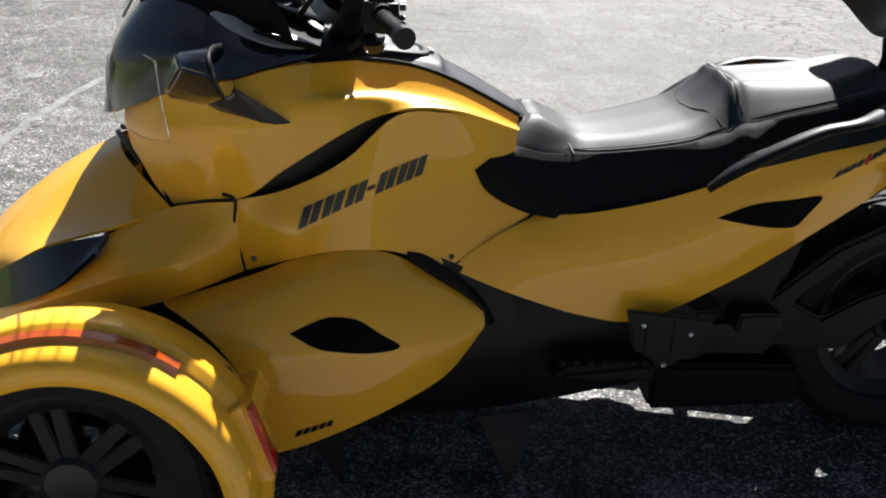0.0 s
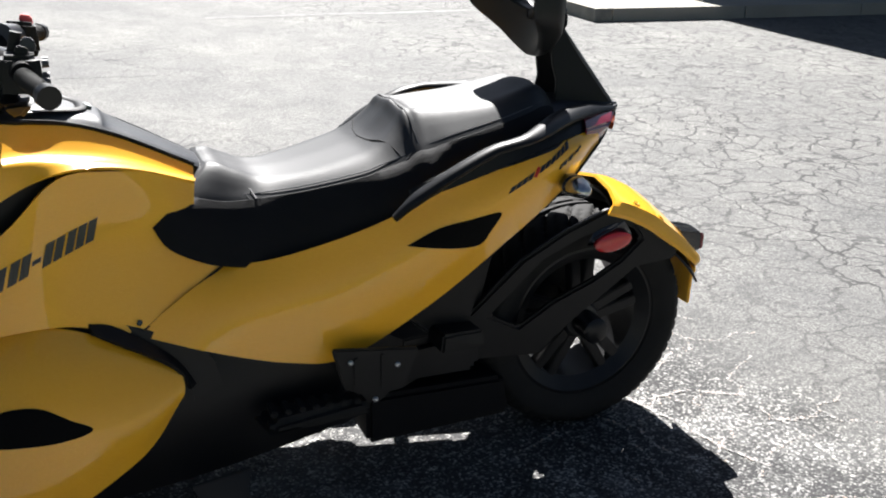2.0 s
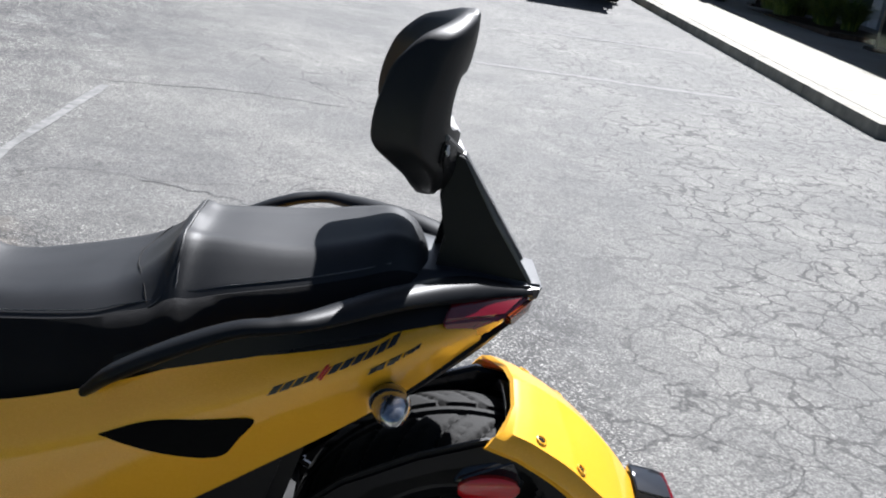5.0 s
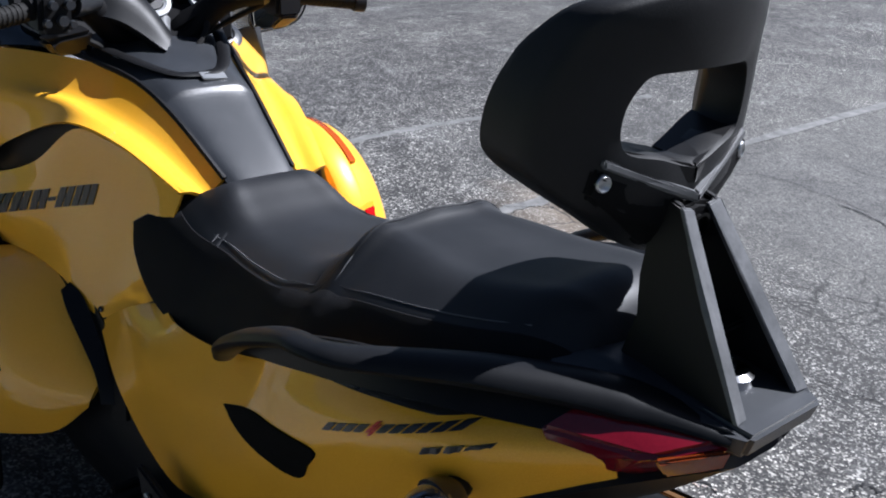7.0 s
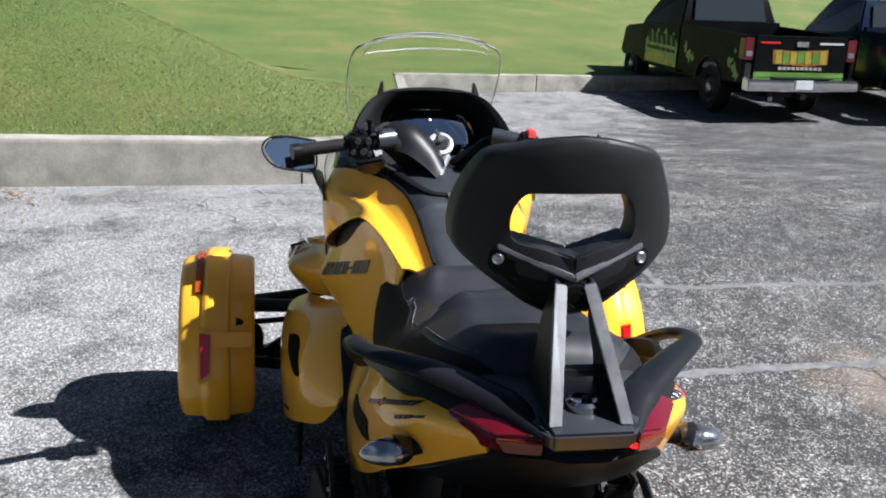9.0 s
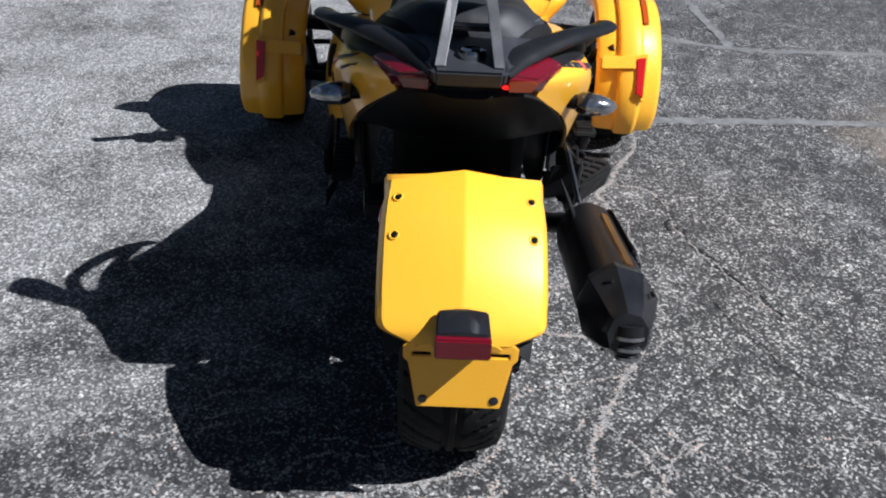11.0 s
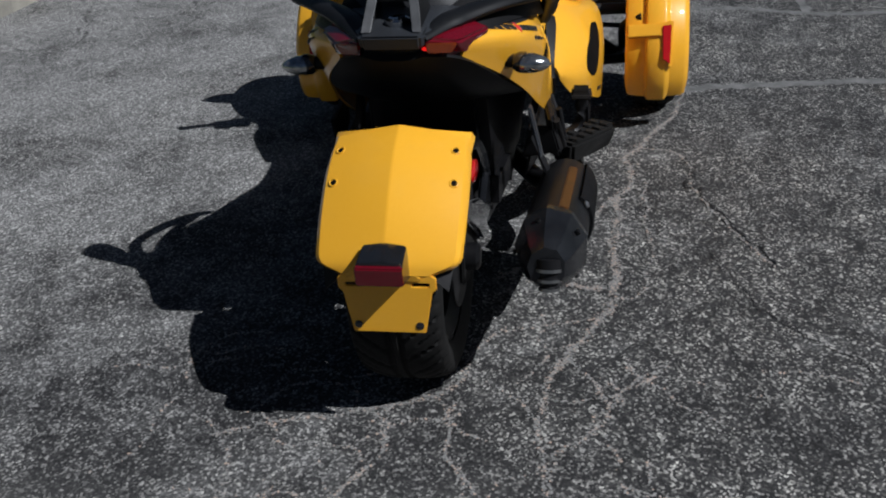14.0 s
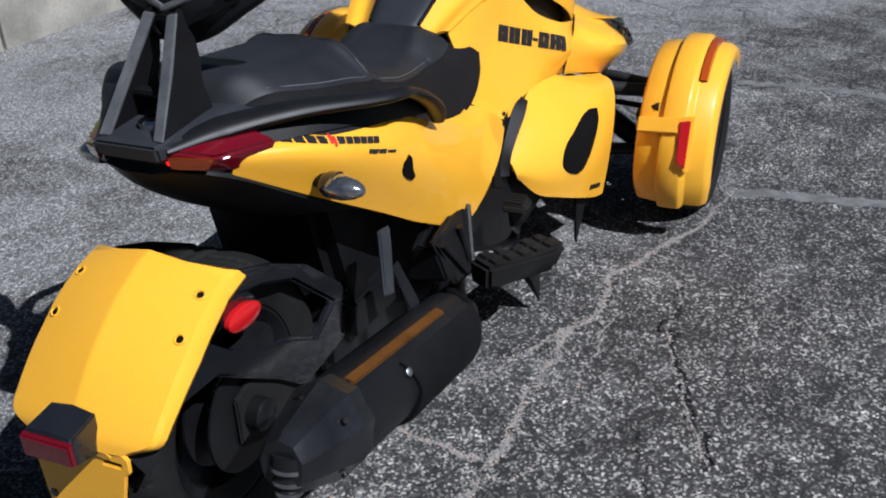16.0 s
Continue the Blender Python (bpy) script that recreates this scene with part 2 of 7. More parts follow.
    even.interpolation_type = "SMOOTHSTEP"
    even.inputs["From Min"].default_value, even.inputs["From Max"].default_value = -1.35, -2.9
    even.inputs["To Max"].default_value = 0.85
    l.new(pos.outputs["Y"], even.inputs["Value"])
    smooth = mix(n, l, ramp(n, l, noise_tex(n, l, 120.0, 3.0, 0.75), [(0.36, (0.036, 0.0358, 0.0354)), (0.5, (0.088, 0.0874, 0.086)), (0.66, (0.165, 0.164, 0.161))]), wear, 0.6, "MULTIPLY")
    smooth = mix(n, l, smooth, ramp(n, l, noise_tex(n, l, 38.0, 4.0, 0.8), [(0.34, (0.55, 0.55, 0.55)), (0.5, (1.0, 1.0, 1.0)), (0.66, (1.5, 1.5, 1.48))]), 0.8, "MULTIPLY")
    ahead = n.new("ShaderNodeMapRange")
    ahead.interpolation_type = "SMOOTHSTEP"
    ahead.inputs["From Min"].default_value, ahead.inputs["From Max"].default_value = 3.4, 1.2
    l.new(pos.outputs["X"], ahead.inputs["Value"])
    behind = n.new("ShaderNodeMapRange")
    behind.interpolation_type = "SMOOTHSTEP"
    behind.inputs["From Min"].default_value, behind.inputs["From Max"].default_value = 0.05, -0.5
    ragged = n.new("ShaderNodeMath")
    ragged.operation = "MULTIPLY_ADD"
    ragged.inputs[1].default_value = 0.9
    l.new(noise_tex(n, l, 1.3, 6.0, 0.7), ragged.inputs[0])
    l.new(pos.outputs["X"], ragged.inputs[2])
    l.new(ragged.outputs[0], behind.inputs["Value"])
    worn_out = mix(n, l, even.outputs["Result"], behind.outputs["Result"], 1.0, "LIGHTEN")
    c = mix(n, l, c, smooth, mix(n, l, worn_out, ahead.outputs["Result"], 1.0, "MULTIPLY"))
    # a tan rust stain
    off = n.new("ShaderNodeVectorMath")
    off.operation = "DISTANCE"
    off.inputs[1].default_value = (2.03, -1.7, 0.0)
    stretch = n.new("ShaderNodeVectorMath")
    stretch.operation = "MULTIPLY_ADD"
    stretch.inputs[1].default_value = (0.35, 0.35, 0.0)
    spread = n.new("ShaderNodeTexNoise")
    spread.inputs["Scale"].default_value = 5.0
    l.new(co, spread.inputs["Vector"])
    l.new(spread.outputs["Color"], stretch.inputs[0])
    l.new(co, stretch.inputs[2])
    l.new(stretch.outputs[0], off.inputs[0])
    stain = ramp(n, l, off.outputs["Value"], [(0.08, (0.5, 0.5, 0.5)), (0.42, (0, 0, 0))])
    c = mix(n, l, c, (0.20, 0.155, 0.11), stain)
    # crack net, warped so that no edge runs straight
    warp = n.new("ShaderNodeTexNoise")
    warp.inputs["Scale"].default_value = 2.5
    warp.inputs["Detail"].default_value = 6.0
    l.new(co, warp.inputs["Vector"])
    add = n.new("ShaderNodeVectorMath")
    add.operation = "MULTIPLY_ADD"
    add.inputs[1].default_value = (0.5, 0.5, 0.5)
    l.new(warp.outputs["Color"], add.inputs[0])
    l.new(co, add.inputs[2])
    cr = n.new("ShaderNodeTexVoronoi")
    cr.feature = "DISTANCE_TO_EDGE"
    cr.inputs["Scale"].default_value = 2.3
    l.new(add.outputs[0], cr.inputs["Vector"])
    line = ramp(n, l, cr.outputs["Distance"], [(0.0, (1, 1, 1)), (0.018, (0, 0, 0))])
    where = ramp(n, l, noise_tex(n, l, 0.33, 3.0), [(0.47, (0, 0, 0)), (0.58, (1, 1, 1))])
    # a finer net of blocks in the worn-out part behind the vehicle
    fine = n.new("ShaderNodeTexVoronoi")
    fine.feature = "DISTANCE_TO_EDGE"
    fine.inputs["Scale"].default_value = 4.6
    l.new(add.outputs[0], fine.inputs["Vector"])
    net = ramp(n, l, fine.outputs["Distance"], [(0.0, (0.8, 0.8, 0.8)), (0.06, (0, 0, 0))])
    xyz = n.new("ShaderNodeSeparateXYZ")
    l.new(co, xyz.inputs[0])
    side = n.new("ShaderNodeMapRange")
    side.inputs["From Min"].default_value, side.inputs["From Max"].default_value = -0.4, -1.6
    l.new(xyz.outputs["X"], side.inputs["Value"])
    patch = ramp(n, l, noise_tex(n, l, 0.6, 4.0), [(0.28, (0, 0, 0)), (0.42, (1, 1, 1))])
    patch = mix(n, l, patch, side.outputs["Result"], 1.0, "MULTIPLY")
    net = mix(n, l, net, patch, 1.0, "MULTIPLY")
    line = mix(n, l, line, where, 1.0, "MULTIPLY")
    right = n.new("ShaderNodeMapRange")
    right.interpolation_type = "SMOOTHSTEP"
    right.inputs["From Min"].default_value, right.inputs["From Max"].default_value = -0.3, -1.0
    l.new(xyz.outputs["Y"], right.inputs["Value"])
    small = n.new("ShaderNodeTexVoronoi")
    small.feature = "DISTANCE_TO_EDGE"
    small.inputs["Scale"].default_value = 5.6
    l.new(add.outputs[0], small.inputs["Vector"])
    thin = ramp(n, l, small.outputs["Distance"], [(0.0, (1, 1, 1)), (0.026, (1, 1, 1)), (0.044, (0, 0, 0))])
    thin = mix(n, l, thin, ramp(n, l, noise_tex(n, l, 1.1, 5.0, 0.7), [(0.36, (0.45, 0.45, 0.45)), (0.52, (1, 1, 1))]), 1.0, "MULTIPLY")
    thin = mix(n, l, mix(n, l, thin, patch, 1.0, "MULTIPLY"), mix(n, l, right.outputs["Result"], behind.outputs["Result"], 1.0, "LIGHTEN"), 1.0, "MULTIPLY")
    crack = mix(n, l, line, thin, 1.0, "ADD")
    left = n.new("ShaderNodeMath")
    left.operation = "SUBTRACT"
    left.inputs[0].default_value = 1.0
    l.new(right.outputs["Result"], left.inputs[1])
    net = mix(n, l, net, left.outputs[0], 1.0, "MULTIPLY")
    near = n.new("ShaderNodeMath")
    near.operation = "SUBTRACT"
    near.inputs[0].default_value = 1.0
    l.new(behind.outputs["Result"], near.inputs[1])
    net = mix(n, l, net, near.outputs[0], 1.0, "MULTIPLY")
    # sand has filled the finer net, so that it is paler than the binder
    c = mix(n, l, c, (0.19, 0.187, 0.18), mix(n, l, net, ramp(n, l, noise_tex(n, l, 16.0, 5.0, 0.7), [(0.4, (0, 0, 0)), (0.6, (1, 1, 1))]), 1.0, "MULTIPLY"))
    l.new(mix(n, l, c, (0.014, 0.014, 0.0142), crack), p.inputs["Base Color"])
    p.inputs["Roughness"].default_value = 0.8
    p.inputs["Specular IOR Level"].default_value = 0.35
    h = mix(n, l, sep.outputs[0], (0.0, 0.0, 0.0), crack)
    bump(n, l, p, h, 0.5, 0.005)
    return m


def make_lawn():
    m, n, l, p = nodes_of("mown_grass")
    a = ramp(n, l, noise_tex(n, l, 0.5, 4.0), [(0.32, (0.070, 0.115, 0.016)), (0.52, (0.10, 0.14, 0.024)), (0.74, (0.17, 0.16, 0.05))])
    b = ramp(n, l, noise_tex(n, l, 40.0, 5.0, 0.75), [(0.3, (0.55, 0.55, 0.5)), (0.7, (1.35, 1.35, 1.2))])
    l.new(mix(n, l, a, b, 1.0, "MULTIPLY"), p.inputs["Base Color"])
    p.inputs["Roughness"].default_value = 0.9
    bump(n, l, p, noise_tex(n, l, 60.0, 4.0, 0.8), 1.0, 0.03)
    return m


def make_blade(name, dark, light):
    m, n, l, p = nodes_of(name)
    g = n.new("ShaderNodeNewGeometry")
    l.new(ramp(n, l, g.outputs["Random Per Island"], [(0.0, dark), (0.7, light), (1.0, (light[0] * 1.7, light[1] * 1.25, light[2]))]), p.inputs["Base Color"])
    p.inputs["Roughness"].default_value = 0.55
    p.inputs["Transmission Weight"].default_value = 0.0
    return m


MIRROR, ACRYLIC, GLASS, TAIL_GLINT, ASPHALT, LAWN = make_mirror(), make_clear(), make_glass(), make_glint(), make_asphalt(), make_lawn()
BLADE = make_blade("grass_blade", (0.075, 0.11, 0.018), (0.125, 0.155, 0.034))
REED = make_blade("ornamental_grass_blade", (0.035, 0.075, 0.014), (0.12, 0.18, 0.04))
SAND = make_blade("pale_sand_grains", (0.12, 0.119, 0.115), (0.29, 0.287, 0.277))
PETAL = make_blade("white_petals", (0.55, 0.55, 0.58), (0.75, 0.75, 0.76))


# ---- building blocks ----
def part(name, bm, material, parent=None, label="", angle=38):
    """Links a bmesh as one mesh object, under a thing or a part."""
    me = bpy.data.meshes.new(name)
    bmesh.ops.recalc_face_normals(bm, faces=bm.faces[:])
    bm.to_mesh(me)
    bm.free()
    me.materials.append(material)
    me.shade_smooth()
    me.set_sharp_from_angle(angle=radians(angle))
    ob = new(name, me)
    if parent is not None:
        ob.parent = parent
    return tagged(ob, label)


def thing(name, label, category, group="", kind="", at=(0, 0, 0), turn=0):
    e = new(name)
    e.empty_display_size = 0.2
    e.matrix_basis = pose(*at, 0, 0, turn)
    return tagged(e, label, category, group, kind)


def spline(pts, n):
    """n + 1 points on a smooth curve through pts."""
    p = np.array([pts[0], *pts, pts[-1]], float)
    p[0], p[-1] = 2 * p[1] - p[2], 2 * p[-2] - p[-3]
    out = []
    for k in np.linspace(0, len(pts) - 1, n + 1):
        i = min(int(k), len(pts) - 2)
        t = k - i
        a, b, c, d = p[i:i + 4]
        out.append(0.5 * (2 * b + (c - a) * t + (2 * a - 5 * b + 4 * c - d) * t * t + (3 * b - a - 3 * c + d) * t ** 3))
    return out


def grid_bm(grid, closed=False, cap=False):
    bm = bmesh.new()
    vs = [[bm.verts.new(tuple(p)) for p in row] for row in grid]
    for a, b in zip(vs, vs[1:]):
        m = len(a)
        for j in range(m if closed else m - 1):
            k = (j + 1) % m
            bm.faces.new((a[j], a[k], b[k], b[j]))
    if cap and closed:
        bm.faces.new(vs[0])
        bm.faces.new(vs[-1][::-1])
    return bm


def shell(rows, nu=20, nv=8, thick=0.006, side=1, bow=0.0):
    """A curved panel through rows of points, with thickness inwards. side -1: the mirrored one."""
    across = [spline(r, nv) for r in rows]
    cols = [spline([a[j] for a in across], nu) for j in range(nv + 1)]
    g = np.array([[cols[j][i] for j in range(nv + 1)] for i in range(nu + 1)])
    if bow:
        g[:, :, 1] += bow * np.sin(np.pi * np.arange(nv + 1) / nv)[None, :]
    du, dv = np.gradient(g, axis=0), np.gradient(g, axis=1)
    nrm = np.cross(du, dv)
    nrm /= np.linalg.norm(nrm, axis=2, keepdims=True) + 1e-9
    mid = g.mean((0, 1))
    if (nrm.mean((0, 1)) * np.array([0.15 * np.sign(mid[0] - 0.9), 1.0, 0.4])).sum() < 0:
        nrm = -nrm
    inner = g - nrm * thick
    if side < 0:
        g[:, :, 1] *= -1
        inner[:, :, 1] *= -1
    bm = bmesh.new()
    a = [[bm.verts.new(tuple(p)) for p in r] for r in g]
    b = [[bm.verts.new(tuple(p)) for p in r] for r in inner]
    for i in range(nu):
        for j in range(nv):
            bm.faces.new((a[i][j], a[i][j + 1], a[i + 1][j + 1], a[i + 1][j]))
            bm.faces.new((b[i][j], b[i + 1][j], b[i + 1][j + 1], b[i][j + 1]))
    rim = [(i, 0) for i in range(nu)] + [(nu, j) for j in range(nv)] + [(i, nv) for i in range(nu, 0, -1)] + [(0, j) for j in range(nv, 0, -1)]
    for (i, j), (k, m) in zip(rim, rim[1:] + rim[:1]):
        bm.faces.new((a[i][j], a[k][m], b[k][m], b[i][j]))
    return bm


def tube(pts, radius, n=24, sides=10, flat=(1.0, 1.0), radii=None, up=(0, 0, 1)):
    """A rod swept along a smooth curve through pts. flat: its width and height against the radius."""
    c = spline(pts, n) if len(pts) > 2 else [np.array(pts[0], float) + (np.array(pts[1], float) - np.array(pts[0], float)) * k / n for k in range(n + 1)]
    c = np.array(c)
    d = np.gradient(c, axis=0)
    rings = []
    for i in range(n + 1):
        t = d[i] / (np.linalg.norm(d[i]) + 1e-9)
        s = np.cross(t, up)
        s = s / (np.linalg.norm(s) + 1e-9)
        u = np.cross(s, t)
        r = radius if radii is None else float(np.interp(i / n, np.linspace(0, 1, len(radii)), radii))
        rings.append([c[i] + r * (flat[0] * math.cos(q) * s + flat[1] * math.sin(q) * u) for q in np.linspace(0, 2 * math.pi, sides, endpoint=False)])
    return grid_bm(rings, True, True)


def revolve(profile, n=48, axis="y", centre=(0, 0, 0), closed=False):
    """Turns a profile of (along the axis, radius) about an axis."""
    rings = []
    for q in np.linspace(0, 2 * math.pi, n, endpoint=False):
        row = []
        for a, r in profile:
            v = {"y": (r * math.cos(q), a, r * math.sin(q)), "x": (a, r * math.cos(q), r * math.sin(q)), "z": (r * math.cos(q), r * math.sin(q), a)}[axis]
            row.append(tuple(np.add(v, centre)))
        rings.append(row)
    rings.append(rings[0])
    bm = grid_bm(rings)
    bmesh.ops.remove_doubles(bm, verts=bm.verts[:], dist=1e-5)
    return bm


def prism(outline, lo, hi, axis="y", holes=(), bevel=0.0):
    """A plate: an outline (and holes) in the plane across the axis, from lo to hi along it."""
    def at(p, h):
        return {"y": (p[0], h, p[1]), "x": (h, p[0], p[1]), "z": (p[0], p[1], h)}[axis]
    bm = bmesh.new()
    edges = []
    for loop in (outline, *holes):
        vs = [bm.verts.new(at(p, lo)) for p in loop]
        edges += [bm.edges.new((a, b)) for a, b in zip(vs, vs[1:] + vs[:1])]
    if holes:
        bmesh.ops.triangle_fill(bm, use_beauty=True, edges=edges)
    else:
        bm.faces.new(list(bm.verts))
    out = bmesh.ops.extrude_face_region(bm, geom=bm.faces[:])
    d = np.subtract(at((0, 0), hi), at((0, 0), lo))
    bmesh.ops.translate(bm, verts=[v for v in out["geom"] if isinstance(v, bmesh.types.BMVert)], vec=tuple(d))
    if bevel:
        bmesh.ops.recalc_face_normals(bm, faces=bm.faces[:])
        es = [e for e in bm.edges if e.is_manifold and e.calc_face_angle(0) > 0.6]
        bmesh.ops.bevel(bm, geom=es, offset=bevel, segments=2, affect="EDGES", clamp_overlap=True)
    return bm


def box(x0, x1, y0, y1, z0, z1, bevel=0.0):
    return prism([(x0, y0), (x1, y0), (x1, y1), (x0, y1)], z0, z1, "z", bevel=bevel)


def solid(pts, bevel=0.0):
    """The convex solid round some points."""
    bm = bmesh.new()
    for p in pts:
        bm.verts.new(p)
    bmesh.ops.convex_hull(bm, input=bm.verts[:])
    bmesh.ops.dissolve_limit(bm, angle_limit=0.02, verts=bm.verts[:], edges=bm.edges[:])
    if bevel:
        bmesh.ops.bevel(bm, geom=bm.edges[:], offset=bevel, segments=2, affect="EDGES", clamp_overlap=True)
    return bm


def moved(bm, m):
    bmesh.ops.transform(bm, matrix=m, verts=bm.verts[:])
    return bm


def flip(pts, side):
    return [(x, y * side, z) for x, y, z in pts]


def arc(cx, cz, r, a0, a1, n):
    return [(cx + r * math.cos(radians(a)), cz + r * math.sin(radians(a))) for a in np.linspace(a0, a1, n)]



# ---- the ground ----
def ease(u):
    u = min(1.0, max(0.0, u))
    return u * u * (3 - 2 * u)


def height(x, y):
    """The lot: level where the vehicle stands, falling towards the trucks, rising a little towards the building."""
    return -1.12 * ease((x - 3.2) / 11) + 0.022 * math.log(1 + math.exp(min(60.0, (-y - 2) * 1.5))) / 1.5


def spaced(lo, hi, near, n):
    """Steps that lie close round near and wide far off."""
    u = np.linspace(-1, 1, n)
    s = np.sign(u) * np.abs(u) ** 2.6
    return [near + (v * (hi - near) if v > 0 else v * (near - lo)) for v in s]


def build_ground():
    xs, ys = spaced(-1500, 1500, 4, 150), spaced(-1500, 1500, -4, 150)
    rows = [[(x, y, height(x, max(y, -60)) + 0.004 * noise.noise((x * 0.7, y * 0.7, 0))) for y in ys] for x in xs]
    g = part("ground", grid_bm(rows), ASPHALT)
    tagged(g, "sun-bleached cracked grey asphalt of a parking lot", "asphalt", kind="structure")


build_ground()


def side_line(x):
    """Where the lawn's long edge towards the trucks runs."""
    return -0.50 - (x - 5.8) * 0.103


def lawn_height(x, y):
    near = 0.17 - 0.02 * max(0.0, y)
    far = ease((x - 6.5) / 11)
    z = near * (1 - far) + (-0.80) * far
    mound = 1.0 * ease((x - 5.9) / 3.5) * ease((y - 0.2) / 3.4) + 0.25 * ease((x - 5.8) / 1.5) * ease((y + 0.4) / 2)
    z += mound * (1 - ease((x - 11) / 12)) + 0.02 * noise.noise((x, y, 3.0)) + 0.045 * max(0.0, x - 19)
    rim = 0.145 - 0.95 * (x - 5.8) / 10.9
    edge = ease((1.3 - (y - side_line(x))) / 1.3) if x < 17.6 else 0.0
    return z * (1 - edge) + rim * edge


def build_lawn():
    bm = bmesh.new()
    xs = [5.66 + 0.2 * i for i in range(60)]
    for x0, x1 in zip(xs, xs[1:]):
        lo, lo1 = side_line(x0) - 0.04, side_line(x1) - 0.04
        n = 70
        for j in range(n):
            a0, a1 = lo + (34 - lo) * (j / n) ** 1.5, lo + (34 - lo) * ((j + 1) / n) ** 1.5
            b0, b1 = lo1 + (34 - lo1) * (j / n) ** 1.5, lo1 + (34 - lo1) * ((j + 1) / n) ** 1.5
            bm.faces.new([bm.verts.new((x, y, lawn_height(x, y))) for x, y in ((x0, a0), (x1, b0), (x1, b1), (x0, a1))])
    far = [16.9, 17.3, 17.8, 18.4, 19.2] + [20.0 + 2.0 * i for i in range(40)]
    for x0, x1 in zip(far, far[1:]):
        for j in range(40):
            a, b = -45 + 2 * j, -43 + 2 * j
            bm.faces.new([bm.verts.new((x, y, lawn_height(x, y) - (0.05 if x < 17.5 else 0.0))) for x, y in ((x0, a), (x1, a), (x1, b), (x0, b))])
    # the strip beside the lot
    xs = [-9 + 0.6 * i for i in range(25)]
    for x0, x1 in zip(xs, xs[1:]):
        for j in range(30):
            a, b = 3.32 + 30 * (j / 30) ** 1.6, 3.32 + 30 * ((j + 1) / 30) ** 1.6
            if x1 > 5.62:
                continue
            bm.faces.new([bm.verts.new((x, y, 0.30 + 0.25 * ease((y - 3.3) / 6))) for x, y in ((x0, a), (x1, a), (x1, b), (x0, b))])
    bmesh.ops.remove_doubles(bm, verts=bm.verts[:], dist=1e-4)
    tagged(part("lawn", bm, LAWN), "sunlit mown green lawn on a low mound behind the kerb", "lawn", kind="structure")


build_lawn()


def build_grass_blades():
    rng = random.Random(4)
    bm = bmesh.new()
    for _ in range(60000):
        x = 5.75 + 7.5 * rng.random() ** 1.7
        y = side_line(x) + 0.15 + rng.random() * 6.5
        z = lawn_height(x, y)
        h, w, q = rng.uniform(0.008, 0.026), rng.uniform(0.002, 0.005), rng.uniform(0, 6.28)
        dx, dy = rng.uniform(-0.04, 0.04), rng.uniform(-0.04, 0.04)
        bm.faces.new([bm.verts.new(p) for p in ((x - w * math.cos(q), y - w * math.sin(q), z - 0.005), (x + w * math.cos(q), y + w * math.sin(q), z - 0.005), (x + dx, y + dy, z + h))])
    tagged(part("grass", bm, BLADE), "short green and straw-coloured grass blades on the lawn", "grass", kind="stuff")


build_grass_blades()


def kerb_run(name, pts, width, tall, label, joints=3.0, bed=0.25):
    """A concrete kerb in lengths along pts (x, y, foot z), with open joints between the lengths."""
    base = thing(name, label, "kerb", kind="structure")
    for (x0, y0, z0), (x1, y1, z1) in zip(pts, pts[1:]):
        run = math.hypot(x1 - x0, y1 - y0)
        n = max(1, round(run / joints))
        ux, uy = (x1 - x0) / run, (y1 - y0) / run
        nx, ny = -uy * width, ux * width
        for i in range(n):
            a, b = (i + 0.004) / n, (i + 1 - 0.004) / n
            cross = [(0.0, -bed), (0.0, tall - 0.03), (0.012, tall - 0.008), (0.04, tall), (0.96, tall), (1.0, tall - 0.02), (1.0, -bed)]
            rings = []
            for k in np.linspace(a, b, 9):
                px, py, pz = x0 + (x1 - x0) * k, y0 + (y1 - y0) * k, z0 + (z1 - z0) * k
                ring = []
                for c, h in cross:
                    wob = 0.006 * noise.noise((px * 3 + c, py * 3, h * 4 + 7))
                    ring.append((px + nx * c + wob * uy, py + ny * c - wob * ux, pz + h + (wob if h > 0 else 0)))
                rings.append(ring)
            part("kerb_stone", grid_bm(rings, True, True), CONCRETE, base)
    return base


kerb_run("kerb_lawn", [(5.80, -0.52, -0.17), (5.62, 0.29, -0.165), (5.33, 3.3, -0.12)][::-1], 0.16, 0.34, "tall weathered concrete kerb along the lawn, cracked at a joint", 2.4)
kerb_run("kerb_side", [(16.7, -1.62, -1.12), (5.80, -0.51, -0.17)], 0.16, 0.33, "concrete kerb falling along the edge of the lawn", 3.0)
kerb_run("kerb_far", [(16.75, -1.6, -1.12), (17.2, -7.0, -1.12), (17.4, -26, -1.0)][::-1], 0.2, 0.36, "long concrete kerb behind the parked trucks", 3.0)
kerb_run("kerb_strip", [(5.2, 3.02, -0.12), (2.5, 3.14, 0.0), (-6.0, 3.3, 0.0)], -0.16, 0.33, "weathered concrete kerb along the lot's edge", 3.0)


